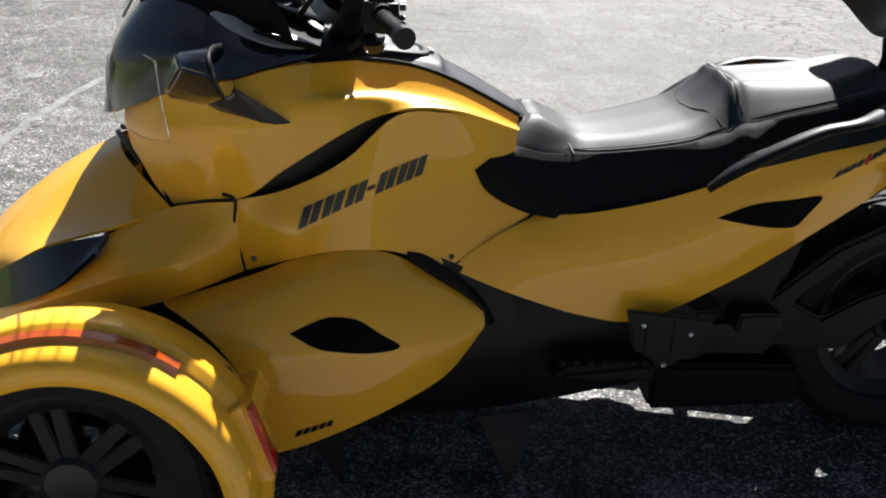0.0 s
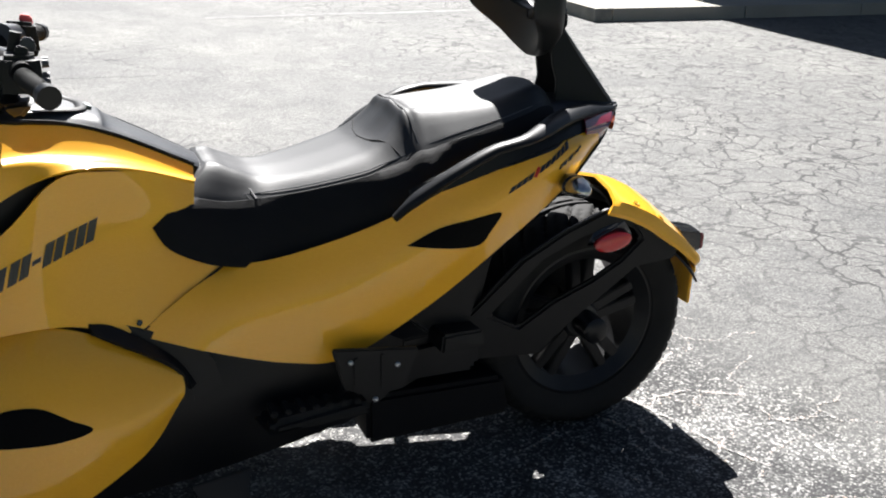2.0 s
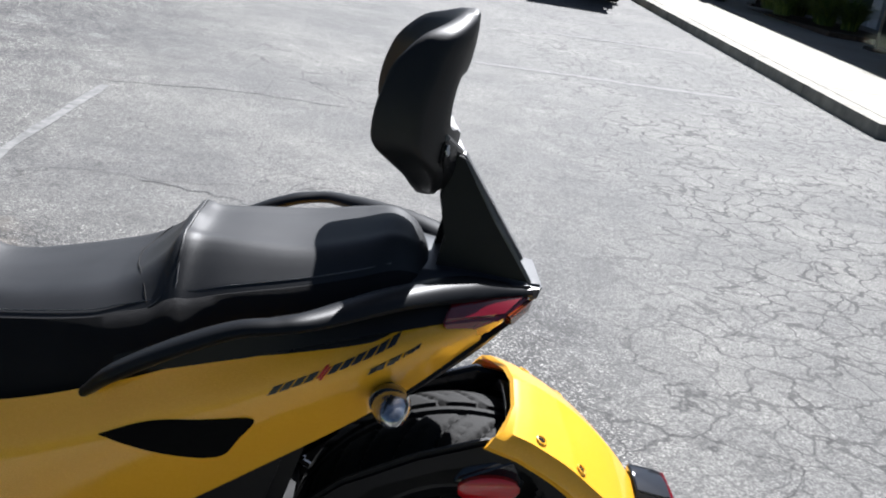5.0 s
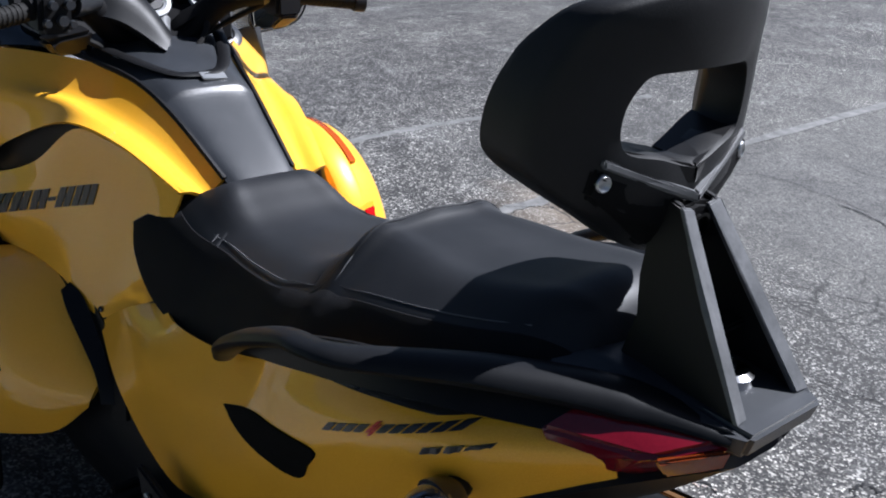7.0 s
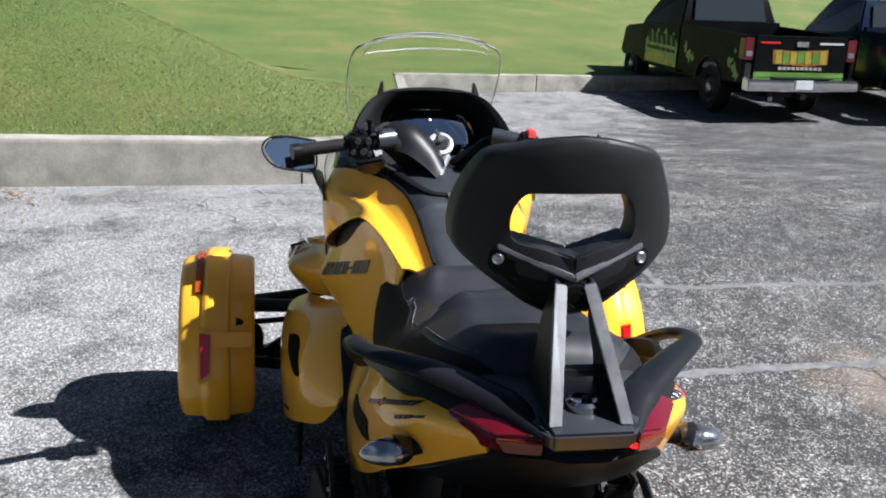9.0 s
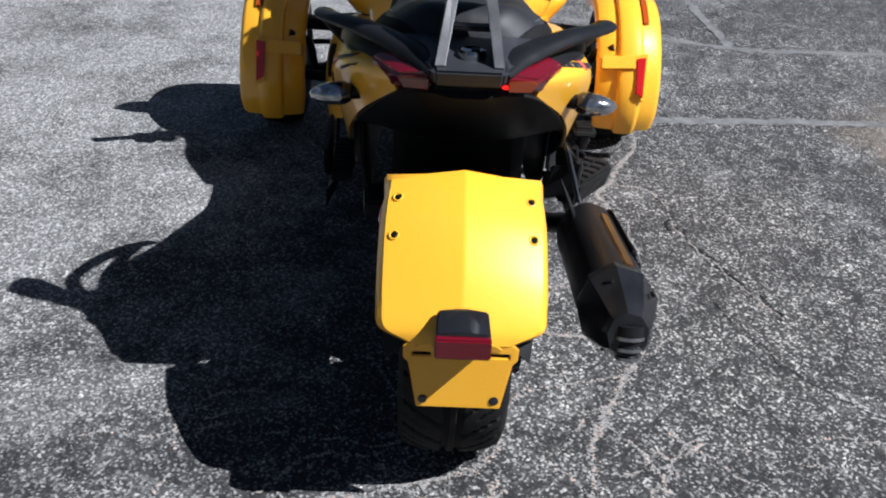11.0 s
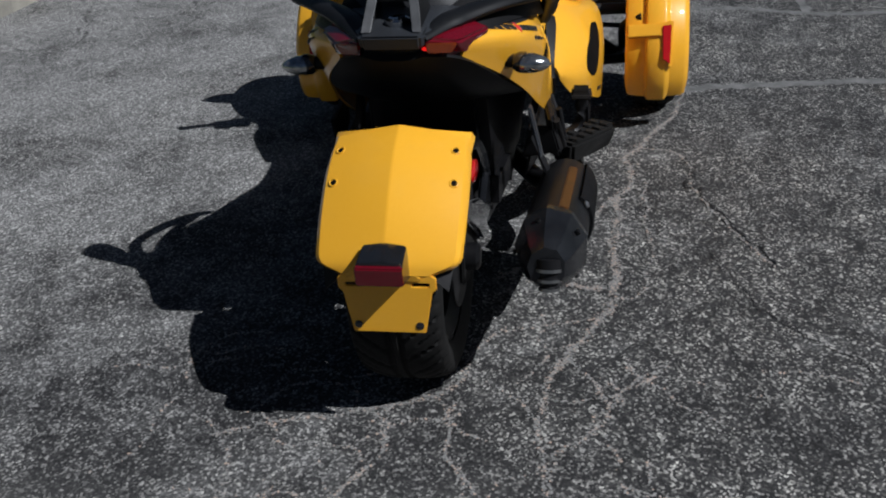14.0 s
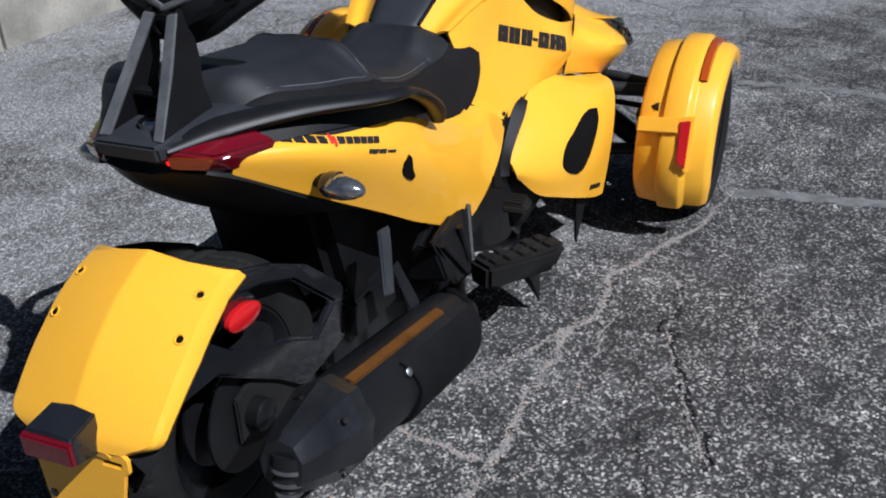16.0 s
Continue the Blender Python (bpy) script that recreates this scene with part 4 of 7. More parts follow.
for sd in (1, -1):
    c = part("tank_cover", shell(COVER, 40, 12, 0.006, sd), YELLOW, BIKE, "glossy yellow upper body cover with a rolled crease")
    s = part("side_panel", shell(SIDE, 30, 14, 0.006, sd), YELLOW, BIKE, "glossy yellow side panel with black lettering shapes")
    part("side_vent", shell(VENT, 16, 4, 0.004, sd), BLACK_PLASTIC, BIKE, "black air vent along the side")
    t = part("tail_panel", shell(TAIL, 40, 12, 0.006, sd), YELLOW, BIKE, "long glossy yellow tail side panel")
    k = part("scoop_panel", shell(SCOOP, 26, 16, 0.010, sd), YELLOW, BIKE, "bulging yellow lower side scoop with a black opening")
    part("hood", shell(HOOD, 16, 10, 0.006, sd), YELLOW, BIKE)
    part("lower_front_panel", shell(LOWER, 18, 8, 0.006, sd), YELLOW, BIKE)
    part("headlight", shell(LIGHT, 14, 6, 0.01, sd), GLOSS_BLACK, BIKE, "dark smoked headlight")
    part("side_skirt", shell(SKIRT, 20, 10, 0.006, sd), BLACK_PLASTIC, BIKE, "black lower side fairing")
    part("panel_gap_strip", shell([[(1.40, .255, .53), (1.40, .268, .548)], [(1.28, .248, .545), (1.27, .253, .562)], [(1.17, .248, .505), (1.13, .243, .518)], [(1.05, .258, .43), (1.0, .258, .45)], [(1.03, .272, .35), (.97, .268, .38)]], 20, 4, 0.006, sd), BLACK_PLASTIC, BIKE)
    part("scoop_trim", shell([[(1.22, .258, .545), (1.215, .278, .535)], [(1.17, .252, .528), (1.17, .284, .507)], [(1.07, .258, .455), (1.065, .284, .439)], [(1.02, .262, .385), (1.035, .286, .385)]], 18, 4, 0.008, sd), BLACK_PLASTIC, BIKE, "dark grey strip behind the scoop")
    part("seam", tube(flip([(1.865, .02, .722), (1.80, .15, .712), (1.735, .205, .665), (1.715, .222, .608)], sd), 0.007, 16, 6), BLACK_PLASTIC, BIKE)
    part("seam", tube(flip([(1.125, .241, .503), (1.04, .224, .556), (.945, .205, .617)], sd), 0.003, 12, 6), BLACK_PLASTIC, BIKE)
    part("seam", tube(flip([(1.60, .292, .676), (1.575, .300, .664), (1.578, .292, .60), (1.562, .272, .50)], sd), 0.0032, 20, 6), BLACK_PLASTIC, BIKE)
    part("seam", tube(flip([(1.575, .300, .667), (1.64, .27, .652), (1.712, .228, .626)], sd), 0.0032, 14, 6), BLACK_PLASTIC, BIKE)
    for x, y, z in ((1.555, .284, .638), (1.542, .281, .532), (1.124, .240, .526), (1.004, .199, .594)):
        screw(x, y * sd, z, 0.006, (0, sd, 0.25), s)


def along(rows, u, v):
    """A point of a panel: u from its first row to its last, v across."""
    n = 60
    across = [spline(r, n)[round(v * n)] for r in rows]
    return np.array(spline(across, n)[round(u * n)])


def dense(rows, n=72):
    across = [spline(r, n) for r in rows]
    return np.array([spline([q[j] for q in across], n) for j in range(n + 1)]).reshape(-1, 3)


DENSE = {}


def lay(key, rows, x, z):
    """How far out a panel lies at (x, z)."""
    if key not in DENSE:
        DENSE[key] = dense(rows)
    g = DENSE[key]
    d = (g[:, 0] - x) ** 2 + (g[:, 2] - z) ** 2
    k = np.argpartition(d, 6)[:6]
    w = 1 / (d[k] + 1e-8)
    return float((g[k, 1] * w).sum() / w.sum())


def patch(name, key, rows, outline, material, parent, side, label="", lift=0.0022, steps=5, curved=False):
    """A thin sheet that follows a panel inside an outline of (x, z)."""
    o = np.array(outline, float)
    loop = np.array(spline([*outline, outline[0]], 40)[:-1]) if curved else np.array([o[i] + (o[(i + 1) % len(o)] - o[i]) * k / 5 for i in range(len(o)) for k in range(5)])
    mid = loop.mean(0)
    rings = []
    for s in np.linspace(1.0, 0.06, steps):
        rings.append([(x, (lay(key, rows, x, z) + lift) * side, z) for x, z in mid + (loop - mid) * s])
    rim = [(p[0], p[1] - (lift + 0.004) * side, p[2]) for p in rings[0]]
    return part(name, grid_bm([rim, *rings], True, True), material, parent, label, 60)


def blocks(key, rows, start, end, rise, lean, pieces, parent, side):
    """A line of plain slanted blocks on a panel, from start to end along its foot."""
    s, e = np.array(start), np.array(end)
    for p in pieces:
        a0, a1, h0, h1 = p[:4]
        quad = [s + (e - s) * a + np.array((lean * h, rise * h)) for a, h in ((a0, h0), (a1, h0), (a1, h1), (a0, h1))]
        patch("marking", key, rows, [tuple(q) for q in quad], p[4] if len(p) > 4 else DECAL, parent, side, steps=4)


# name plates: plain slanted blocks, no letters
PLATE = [(a + k, a + k + w, 0, 1) for a, w, n in ((0, .07, 2), (.175, .072, 2), (.36, .068, 2), (.61, .066, 2), (.775, .065, 3)) for k in [(w + .013) * q for q in range(n)]] + [(.525, .59, .36, .56)]
BADGE = [(.09 * q, .09 * q + .07, 0, 1) for q in range(11) if q != 4] + [(.37, .40, .0, 1.4, DECAL_RED), (.41, .43, -.4, 1.0, DECAL_RED)]
SMALL = [(0, .3, 0, 1), (.36, .6, 0, 1), (.68, 1, .2, .8)]
LEAF = {1: [(.571, .648), (.50, .681), (.43, .694), (.355, .702), (.372, .666), (.395, .632), (.44, .630), (.50, .638)], -1: [(.40, .708), (.378, .694), (.382, .67), (.412, .646), (.425, .648), (.413, .672), (.409, .695)]}
MOUTH = {1: [(1.459, .424), (1.41, .443), (1.374, .450), (1.322, .443), (1.275, .415), (1.235, .387), (1.297, .379), (1.36, .384), (1.406, .394)],
         -1: [(1.468, .438), (1.42, .448), (1.34, .440), (1.239, .412), (1.198, .362), (1.235, .322), (1.29, .308), (1.345, .33), (1.404, .373), (1.45, .41)]}
for sd in (1, -1):
    s = [o for o in BIKE.children if o.name.startswith("side_panel")][0 if sd == 1 else 1]
    t = [o for o in BIKE.children if o.name.startswith("tail_panel")][0 if sd == 1 else 1]
    k = [o for o in BIKE.children if o.name.startswith("scoop_panel")][0 if sd == 1 else 1]
    if sd == 1:
        blocks("side", SIDE, (1.448, .612), (1.193, .703), .043, -.012, PLATE, s, sd)
        blocks("tail", TAIL, (.338, .742), (.16, .822), .013, -.008, BADGE, t, sd)
        blocks("tail", TAIL, (.20, .778), (.13, .812), .010, -.004, SMALL, t, sd)
    else:
        blocks("side", SIDE, (1.172, .712), (1.441, .611), .041, .014, PLATE, s, sd)
        blocks("tail", TAIL, (.112, .836), (.31, .768), .010, .008, BADGE, t, sd)
        blocks("tail", TAIL, (.268, .762), (.35, .732), .007, .004, SMALL, t, sd)
    blocks("scoop", SCOOP, (1.45, .190), (1.37, .214), .014, -.004 * sd, [(.2 * i, .2 * i + .16, 0, 1) for i in range(5)], k, sd)
    # openings are not cut: black sheets on the panels paint their inner shade
    patch("scoop_opening_shade", "scoop", SCOOP, MOUTH[sd], HOLE_SHADE, k, sd, "flat black sheet standing for the shade in a slotted opening", .003, 6, True)
    patch("tail_opening_shade", "tail", TAIL, LEAF[sd], HOLE_SHADE, t, sd, "flat black sheet standing for the shade in a tapered vent", .003, 6, True)
    patch("tail_stripe", "tail", TAIL, [(.15, .838), (.26, .822), (.34, .806), (.42, .782), (.44, .768), (.36, .79), (.28, .806), (.20, .820)], DECAL, t, sd, "", .002, 4)

# black middle of the body
part("tank_panel", shell([[(1.41, .165, .937), (1.41, .11, .958), (1.41, 0, .964), (1.41, -.11, .958), (1.41, -.165, .937)], [(1.25, .110, .914), (1.25, .07, .934), (1.25, 0, .937), (1.25, -.07, .934), (1.25, -.110, .914)], [(1.16, .094, .890), (1.16, .062, .910), (1.16, 0, .913), (1.16, -.062, .910), (1.16, -.094, .890)],
                          [(1.13, .090, .878), (1.13, .058, .890), (1.13, 0, .893), (1.13, -.058, .890), (1.13, -.090, .878)], [(.99, .071, .806), (.99, .05, .816), (.99, 0, .818), (.99, -.05, .816), (.99, -.071, .806)], [(.93, .055, .775), (.93, .04, .782), (.93, 0, .783), (.93, -.04, .782), (.93, -.055, .775)]], 30, 16, 0.01), GREY_PLASTIC, BIKE, "dark grey centre panel over the tank")
for sd in (1, -1):
    part("tank_ridge", tube(flip([(1.37, .135, .957), (1.28, .10, .942), (1.20, .05, .927), (1.185, 0, .924)], sd), 0.007, 16, 8, (1.8, 0.6)), BLACK_PLASTIC, BIKE)
    part("tank_edge", tube(flip([(1.42, .172, .936), (1.31, .136, .926), (1.22, .108, .911), (1.12, .089, .875), (.975, .069, .80)], sd), 0.0055, 30, 6), BLACK_PLASTIC, BIKE)
part("tank_badge", solid([(x, y, z) for x, z in ((1.165, .914), (1.182, .922)) for y in (-.045, .005) for z in (z, z + .004)]), ALLOY, BIKE)
part("engine", solid([(x, y, z) for x, y, z in ((.35, .16, .30), (.35, -.16, .30), (.25, .15, .70), (.25, -.15, .70), (.95, .15, .62), (.95, -.15, .62), (1.6, .17, .62), (1.6, -.17, .62), (1.95, .16, .40), (1.95, -.16, .40), (1.9, .14, .15), (1.9, -.14, .15), (.7, .17, .14), (.7, -.17, .14))], 0.03), BLACK_PLASTIC, BIKE, "dark engine and frame between the panels")
part("front_frame", solid([(x, y, z) for x in (1.5, 1.80) for y in (-.12, .12) for z in (.5, .70)], 0.02), BLACK_PLASTIC, BIKE)
part("undertail", shell([[(.40, .24, .60), (.40, .12, .58), (.40, 0, .58), (.40, -.12, .58), (.40, -.24, .60)], [(.20, .21, .70), (.20, .12, .66), (.20, 0, .65), (.20, -.12, .66), (.20, -.21, .70)], [(.05, .14, .80), (.05, .08, .76), (.05, 0, .755), (.05, -.08, .76), (.05, -.14, .80)], [(-.03, .065, .84), (-.03, .03, .83), (-.03, 0, .83), (-.03, -.03, .83), (-.03, -.065, .84)]], 14, 12, 0.02), BLACK_PLASTIC, BIKE, "black tray under the tail")

# seat: two levels with a raised bolster between them
SEAT = [(.83, .768, .10, .762, .148, .737, .223, .612), (.74, .778, .12, .772, .165, .750, .234, .631), (.63, .806, .13, .800, .185, .774, .242, .676),
        (.585, .826, .128, .818, .185, .788, .244, .700), (.555, .850, .125, .838, .185, .797, .245, .711), (.530, .878, .118, .862, .185, .806, .245, .722), (.515, .901, .110, .886, .183, .816, .245, .728), (.498, .900, .106, .890, .182, .823, .244, .734), (.475, .893, .10, .888, .182, .825, .244, .742), (.42, .897, .11, .892, .184, .842, .222, .758), (.32, .906, .12, .90, .176, .864, .212, .785), (.24, .922, .11, .918, .164, .884, .198, .80), (.185, .938, .09, .930, .14, .895, .19, .815), (.145, .925, .07, .915, .11, .885, .15, .82), (.12, .885, .05, .88, .09, .86, .12, .82)]
st = [[(.955, 0, .802), (.955, .085, .799), (1.012, .139, .756), (1.076, .187, .708)], [(.93, 0, .802), (.93, .09, .797), (.973, .148, .746), (1.044, .201, .661)], [(.89, 0, .786), (.89, .10, .780), (.92, .151, .736), (.953, .216, .623)]]
st += [[(x, 0, zc), (x, y1, z1), (x, y2, z2), (x, y3, z3)] for x, zc, y1, z1, y2, z2, y3, z3 in SEAT]
rings = []
for c, e, m, b in [tuple(np.array(p) for p in r) for r in st]:
    rings.append(spline([c, c + (e - c) * .55 + np.array((0, 0, .001)), e, m], 12) + spline([m, (m + b) / 2 + np.array((0, .006, 0)), b], 6)[1:] + [b + np.array((0, -.03, -.02))])
cols = [spline([r[j] for r in rings], 72) for j in range(len(rings[0]))]
rings = [[tuple(c[i]) for c in cols] for i in range(73)]
full = [[(p[0], -p[1], p[2]) for p in r[:0:-1]] + r for r in rings]
seat = part("seat", grid_bm(full, True, True), VINYL, BIKE, "black two-level vinyl seat with grey stitching", 60)
for sd in (1, -1):
    side = []
    for i in range(73):
        a, b = np.array(rings[max(i - 1, 0)]), np.array(rings[min(i + 1, 72)])
        mid_row = np.array(rings[i])
        row = []
        for k in range(12, 19):
            nn = np.cross(mid_row[k + 1] - mid_row[k - 1], b[k] - a[k])
            nn = nn / (np.linalg.norm(nn) + 1e-9)
            nn = nn if nn[1] > 0 else -nn
            row.append(mid_row[k] + nn * (.0015 if k == 12 else .005))
        side.append([(p[0], p[1] * sd, p[2]) for p in row] + [(p[0], (p[1] - .012) * sd, p[2]) for p in row[::-1]])
    part("seat_side", grid_bm(side, True, True), VINYL_SIDE, seat, "textured matt black seat side", 40)
    part("stitching", tube(flip([(r[2][0], r[2][1] - .012, r[2][2] + .009) for r in st[:-2]], sd), 0.0011, 70, 5), THREAD, seat)
    part("stitching", tube(flip([(.50, .18, .822), (.505, .13, .868), (.51, .06, .882), (.51, 0, .886)], sd), 0.0011, 16, 5), THREAD, seat)
    part("seam_piping", tube(flip([(.86, .148, .735), (.875, .10, .762), (.885, .05, .770), (.885, 0, .770)], sd), 0.004, 16, 6), VINYL, seat)
    part("stitching", tube(flip([(.875, .148, .738), (.89, .10, .765), (.90, .05, .773), (.90, 0, .773)], sd), 0.001, 16, 5), THREAD, seat)



def on_seat(x, y):
    """Height of the seat's top at a place."""
    p = np.array([q for r in rings for q in r[:14]])
    d = np.hypot(p[:, 0] - x, p[:, 1] - abs(y))
    k = np.argsort(d)[:5]
    w = 1 / (d[k] + .002)
    return (x, y, float((p[k, 2] * w).sum() / w.sum()))


for sd in (1, -1):
    part("bolster_piping", tube([on_seat(x, y * sd) for x, y in ((.507, 0), (.508, .05), (.508, .09), (.506, .125), (.510, .155), (.520, .175), (.535, .184))], .0026, 30, 8), VINYL, seat, "rounded piping along the bolster ridge")
    part("bolster_seam", tube([on_seat(x, y * sd) for x, y in ((.592, 0), (.583, .06), (.568, .11), (.552, .15), (.540, .18))], .0013, 24, 6), VINYL_SIDE, seat)

# grab rails, tail deck and tail lights
for sd in (1, -1):
    part("grab_rail", tube(flip([(-.045, .064, .864), (.06, .112, .872), (.17, .205, .878), (.28, .296, .868), (.33, .318, .861), (.39, .316, .846), (.47, .312, .806), (.55, .297, .752), (.595, .282, .708)], sd), 0.02, 64, 12, (1.3, 0.7), [.012, .027, .023, .017, .015, .016, .018, .019, .012]), SATIN_BLACK, BIKE, "black moulded passenger grab rail")
    part("rail_skirt", shell([[(.06, .13, .872), (.06, .165, .842)], [(.20, .21, .866), (.20, .24, .83)], [(.34, .262, .848), (.34, .276, .80)], [(.48, .282, .80), (.48, .290, .762)], [(.56, .275, .765), (.56, .285, .745)]], 18, 4, 0.012, sd), BLACK_PLASTIC, BIKE)
    lamp = part("tail_light", solid(flip([(.085, .150, .872), (.02, .075, .874), (-.052, .070, .868), (-.046, .072, .838), (-.005, .140, .846), (.10, .198, .846), (-.01, .075, .80), (.03, .145, .806), (.09, .185, .815)], sd), 0.005), RED_LENS, BIKE, "red tail light lens")
    part("turn_light", solid(flip([(-.010, .142, .845), (-.055, .074, .858), (-.050, .075, .832), (-.016, .125, .822), (.02, .1, .84)], sd), 0.003), DARK_AMBER, lamp, "amber lens under the red one")
    part("turn_signal_stalk", tube(flip([(.175, .215, .742), (.165, .25, .741)], sd), 0.017, 4, 10), BLACK_PLASTIC, BIKE)
    sig = part("turn_signal", moved(revolve([(.004, 0.0), (.004, .024), (.018, .029), (.040, .028), (.062, .021), (.076, .011), (.082, 0.0)], 24, "x"), pose(.160, .248 * sd, .740, 0, 3, 90 * sd) @ Matrix.Diagonal((1.0, 1.0, 0.82, 1))), BOWL, BIKE, "clear teardrop turn signal lens")
    part("signal_shell", moved(revolve([(-.012, 0.0), (-.008, .020), (.004, .0285), (.022, .0305), (.022, .028), (.0, .02)], 24, "x"), pose(.163, .248 * sd, .740, 0, 3, 90 * sd) @ Matrix.Diagonal((1.0, 1.0, 0.84, 1))), GLOSS_BLACK, sig)
# small glowing spot in place of a sun glint, not a lamp
part("lens_glint", moved(revolve([(-.006, 0), (-.005, .004), (.0, .006), (.005, .004), (.006, 0)], 12, "x"), pose(-.043, -.074, .842) @ Matrix.Diagonal((.8, 1.9, .75, 1))), TAIL_GLINT, BIKE, "glowing red spot standing for a glint in the tail lens")
part("tail_deck", solid([(x, y * q, z) for q in (1, -1) for x, y, z in ((.26, .135, .868), (.24, .10, .892), (.06, .060, .886), (-.068, .066, .877), (.10, .150, .872), (.26, .135, .83), (.0, .075, .84), (-.060, .064, .846))], .005), GREY_PLASTIC, BIKE, "black faceted tail deck", 25)
part("deck_lip", solid([(x, y * q, z) for q in (1, -1) for x, y, z in ((-.052, .067, .850), (-.056, .014, .852), (.015, .070, .79), (.0, .02, .785))], .004), GLOSS_BLACK, BIKE, "gloss black panel between the tail lights")
part("seat_lock", revolve([(.87, 0.0), (.87, .028), (.892, .028), (.896, .021), (.893, .015), (.893, 0.0)], 24, "z", (.015, -.005, 0)), CHROME, BIKE, "polished round seat lock")
part("lock_cover", revolve([(.888, 0.0), (.888, .009), (.896, .008), (.896, 0.0)], 16, "z", (.02, -.012, 0)), BLACK_PLASTIC, BIKE)

# passenger backrest on its two struts
def rounded(loop, n):
    """A smooth closed outline through a few points."""
    c = spline([*loop, loop[0]], n)
    return [tuple(p) for p in c[:-1]]


def pad_mesh():
    """A thick wrap-round pad with a grip opening, its wings swept forward."""
    outer = rounded([(0, 1.292), (-.05, 1.286), (-.10, 1.273), (-.138, 1.258), (-.160, 1.222), (-.180, 1.17), (-.186, 1.125), (-.180, 1.096), (-.150, 1.068), (-.11, 1.04), (-.07, 1.012), (-.03, .994), (0, .990)]
                    + [(.03, .994), (.07, 1.012), (.11, 1.04), (.150, 1.068), (.180, 1.096), (.186, 1.125), (.180, 1.17), (.160, 1.222), (.138, 1.258), (.10, 1.273), (.05, 1.286)], 96)
    inner = rounded([(0, 1.199), (-.05, 1.198), (-.082, 1.193), (-.100, 1.160), (-.094, 1.122), (-.05, 1.112), (0, 1.100), (.05, 1.112), (.094, 1.122), (.100, 1.160), (.082, 1.193), (.05, 1.198)], 96)

    def back(y, z):
        return .104 + .058 * (abs(y) / .17) ** 2 + .30 * max(0.0, 1.06 - z) - .10 * max(0.0, z - 1.22)

    def front(y, z):
        return .160 + .074 * (abs(y) / .17) ** 2 + .05 * max(0.0, 1.06 - z) - .45 * max(0.0, z - 1.215)

    def mixed(u):
        return [(p[0] + (q[0] - p[0]) * u, p[1] + (q[1] - p[1]) * u) for p, q in zip(inner, outer)]

    rings = []
    for u, face, inset in ((0, back, .008), (.03, back, .001), (.2, back, -.002), (.45, back, -.003), (.7, back, -.002), (.92, back, .001), (.985, back, .005), (1, back, .014), (1.004, front, .018), (.99, front, .007), (.94, front, .001), (.75, front, -.001), (.5, front, 0), (.25, front, 0), (.05, front, .003), (0, front, .012)):
        way = 1 if face is back else -1
        rings.append([(face(y, z) + way * inset, y, z) for y, z in mixed(u)])
    rings.append(rings[0])
    bm = grid_bm(rings, True)
    bmesh.ops.remove_doubles(bm, verts=bm.verts[:], dist=1e-6)
    return bm


back = part("backrest", pad_mesh(), PAD, BIKE, "black wrap-round passenger backrest with a grip opening", 50)
for sd in (1, -1):
    plate = prism([(.118, 1.02), (.115, .975), (.105, .935), (.112, .882), (.10, .876), (-.042, .872), (-.046, .878), (.030, .975), (.088, 1.062), (.105, 1.066)], 0, .009, "y", bevel=.002)
    for v in plate.verts:
        v.co.y = sd * (v.co.y + .054 - .030 * min(1.0, max(0.0, (v.co.z - .875) / .19)))
    part("strut", plate, BLACK_PLASTIC, BIKE, "black backrest strut")
    part("strut_edge", solid(flip([(.085, .034, 1.061), (.091, .034, 1.061), (.085, .014, 1.057), (.091, .014, 1.057), (.024, .051, .974), (.030, .051, .972), (.026, .031, .974), (.032, .031, .972), (-.048, .066, .880), (-.042, .066, .878), (-.046, .046, .880), (-.040, .046, .878)], sd), .0015), STRUT_WORN, BIKE, "worn grey strut edge")
    part("strut_edge", solid(flip([(.090, .0, 1.060), (.098, .0, 1.057), (.090, .0, 1.070), (.100, .0, 1.072), (.124, .122, 1.106), (.136, .122, 1.106), (.126, .120, 1.115), (.138, .120, 1.115)], sd), .002), STRUT_WORN, BIKE, "worn grey upper edge of the fork")
    part("strut_fork", solid(flip([(.094, .0, 1.056), (.13, .0, 1.056), (.094, .0, 1.02), (.12, .0, 1.0), (.128, .130, 1.106), (.16, .130, 1.106), (.130, .134, 1.075), (.16, .134, 1.075), (.12, .05, 1.008), (.15, .05, 1.008)], sd), 0.004), MATT_BLACK, BIKE, "black fork plate behind the pad")
    screw(.126, .119 * sd, 1.090, .008, (-1, .25 * sd, .1), back, ALLOY, True)
    part("pad_shelf", solid(flip([(.100, .0, 1.074), (.100, .0, 1.098), (.165, .0, 1.100), (.165, .0, 1.076), (.125, .098, 1.110), (.125, .10, 1.122), (.19, .098, 1.112), (.19, .10, 1.124)], sd), .003), BLACK_PLASTIC, back)
part("strut_head", solid([(x, y, z) for x in (.088, .125) for y, z in ((-.030, 1.01), (.030, 1.01), (-.034, 1.055), (.034, 1.055), (0, 1.062))], 0.005), BLACK_PLASTIC, BIKE)
part("strut_bore", revolve([(.080, .016), (.080, .012), (.10, .011), (.10, 0)], 20, "x", (0, 0, 1.036)), HOLE_SHADE, BIKE)
part("strut_bridge", box(.03, .06, -.05, .05, .925, .935, .003), BLACK_PLASTIC, BIKE)

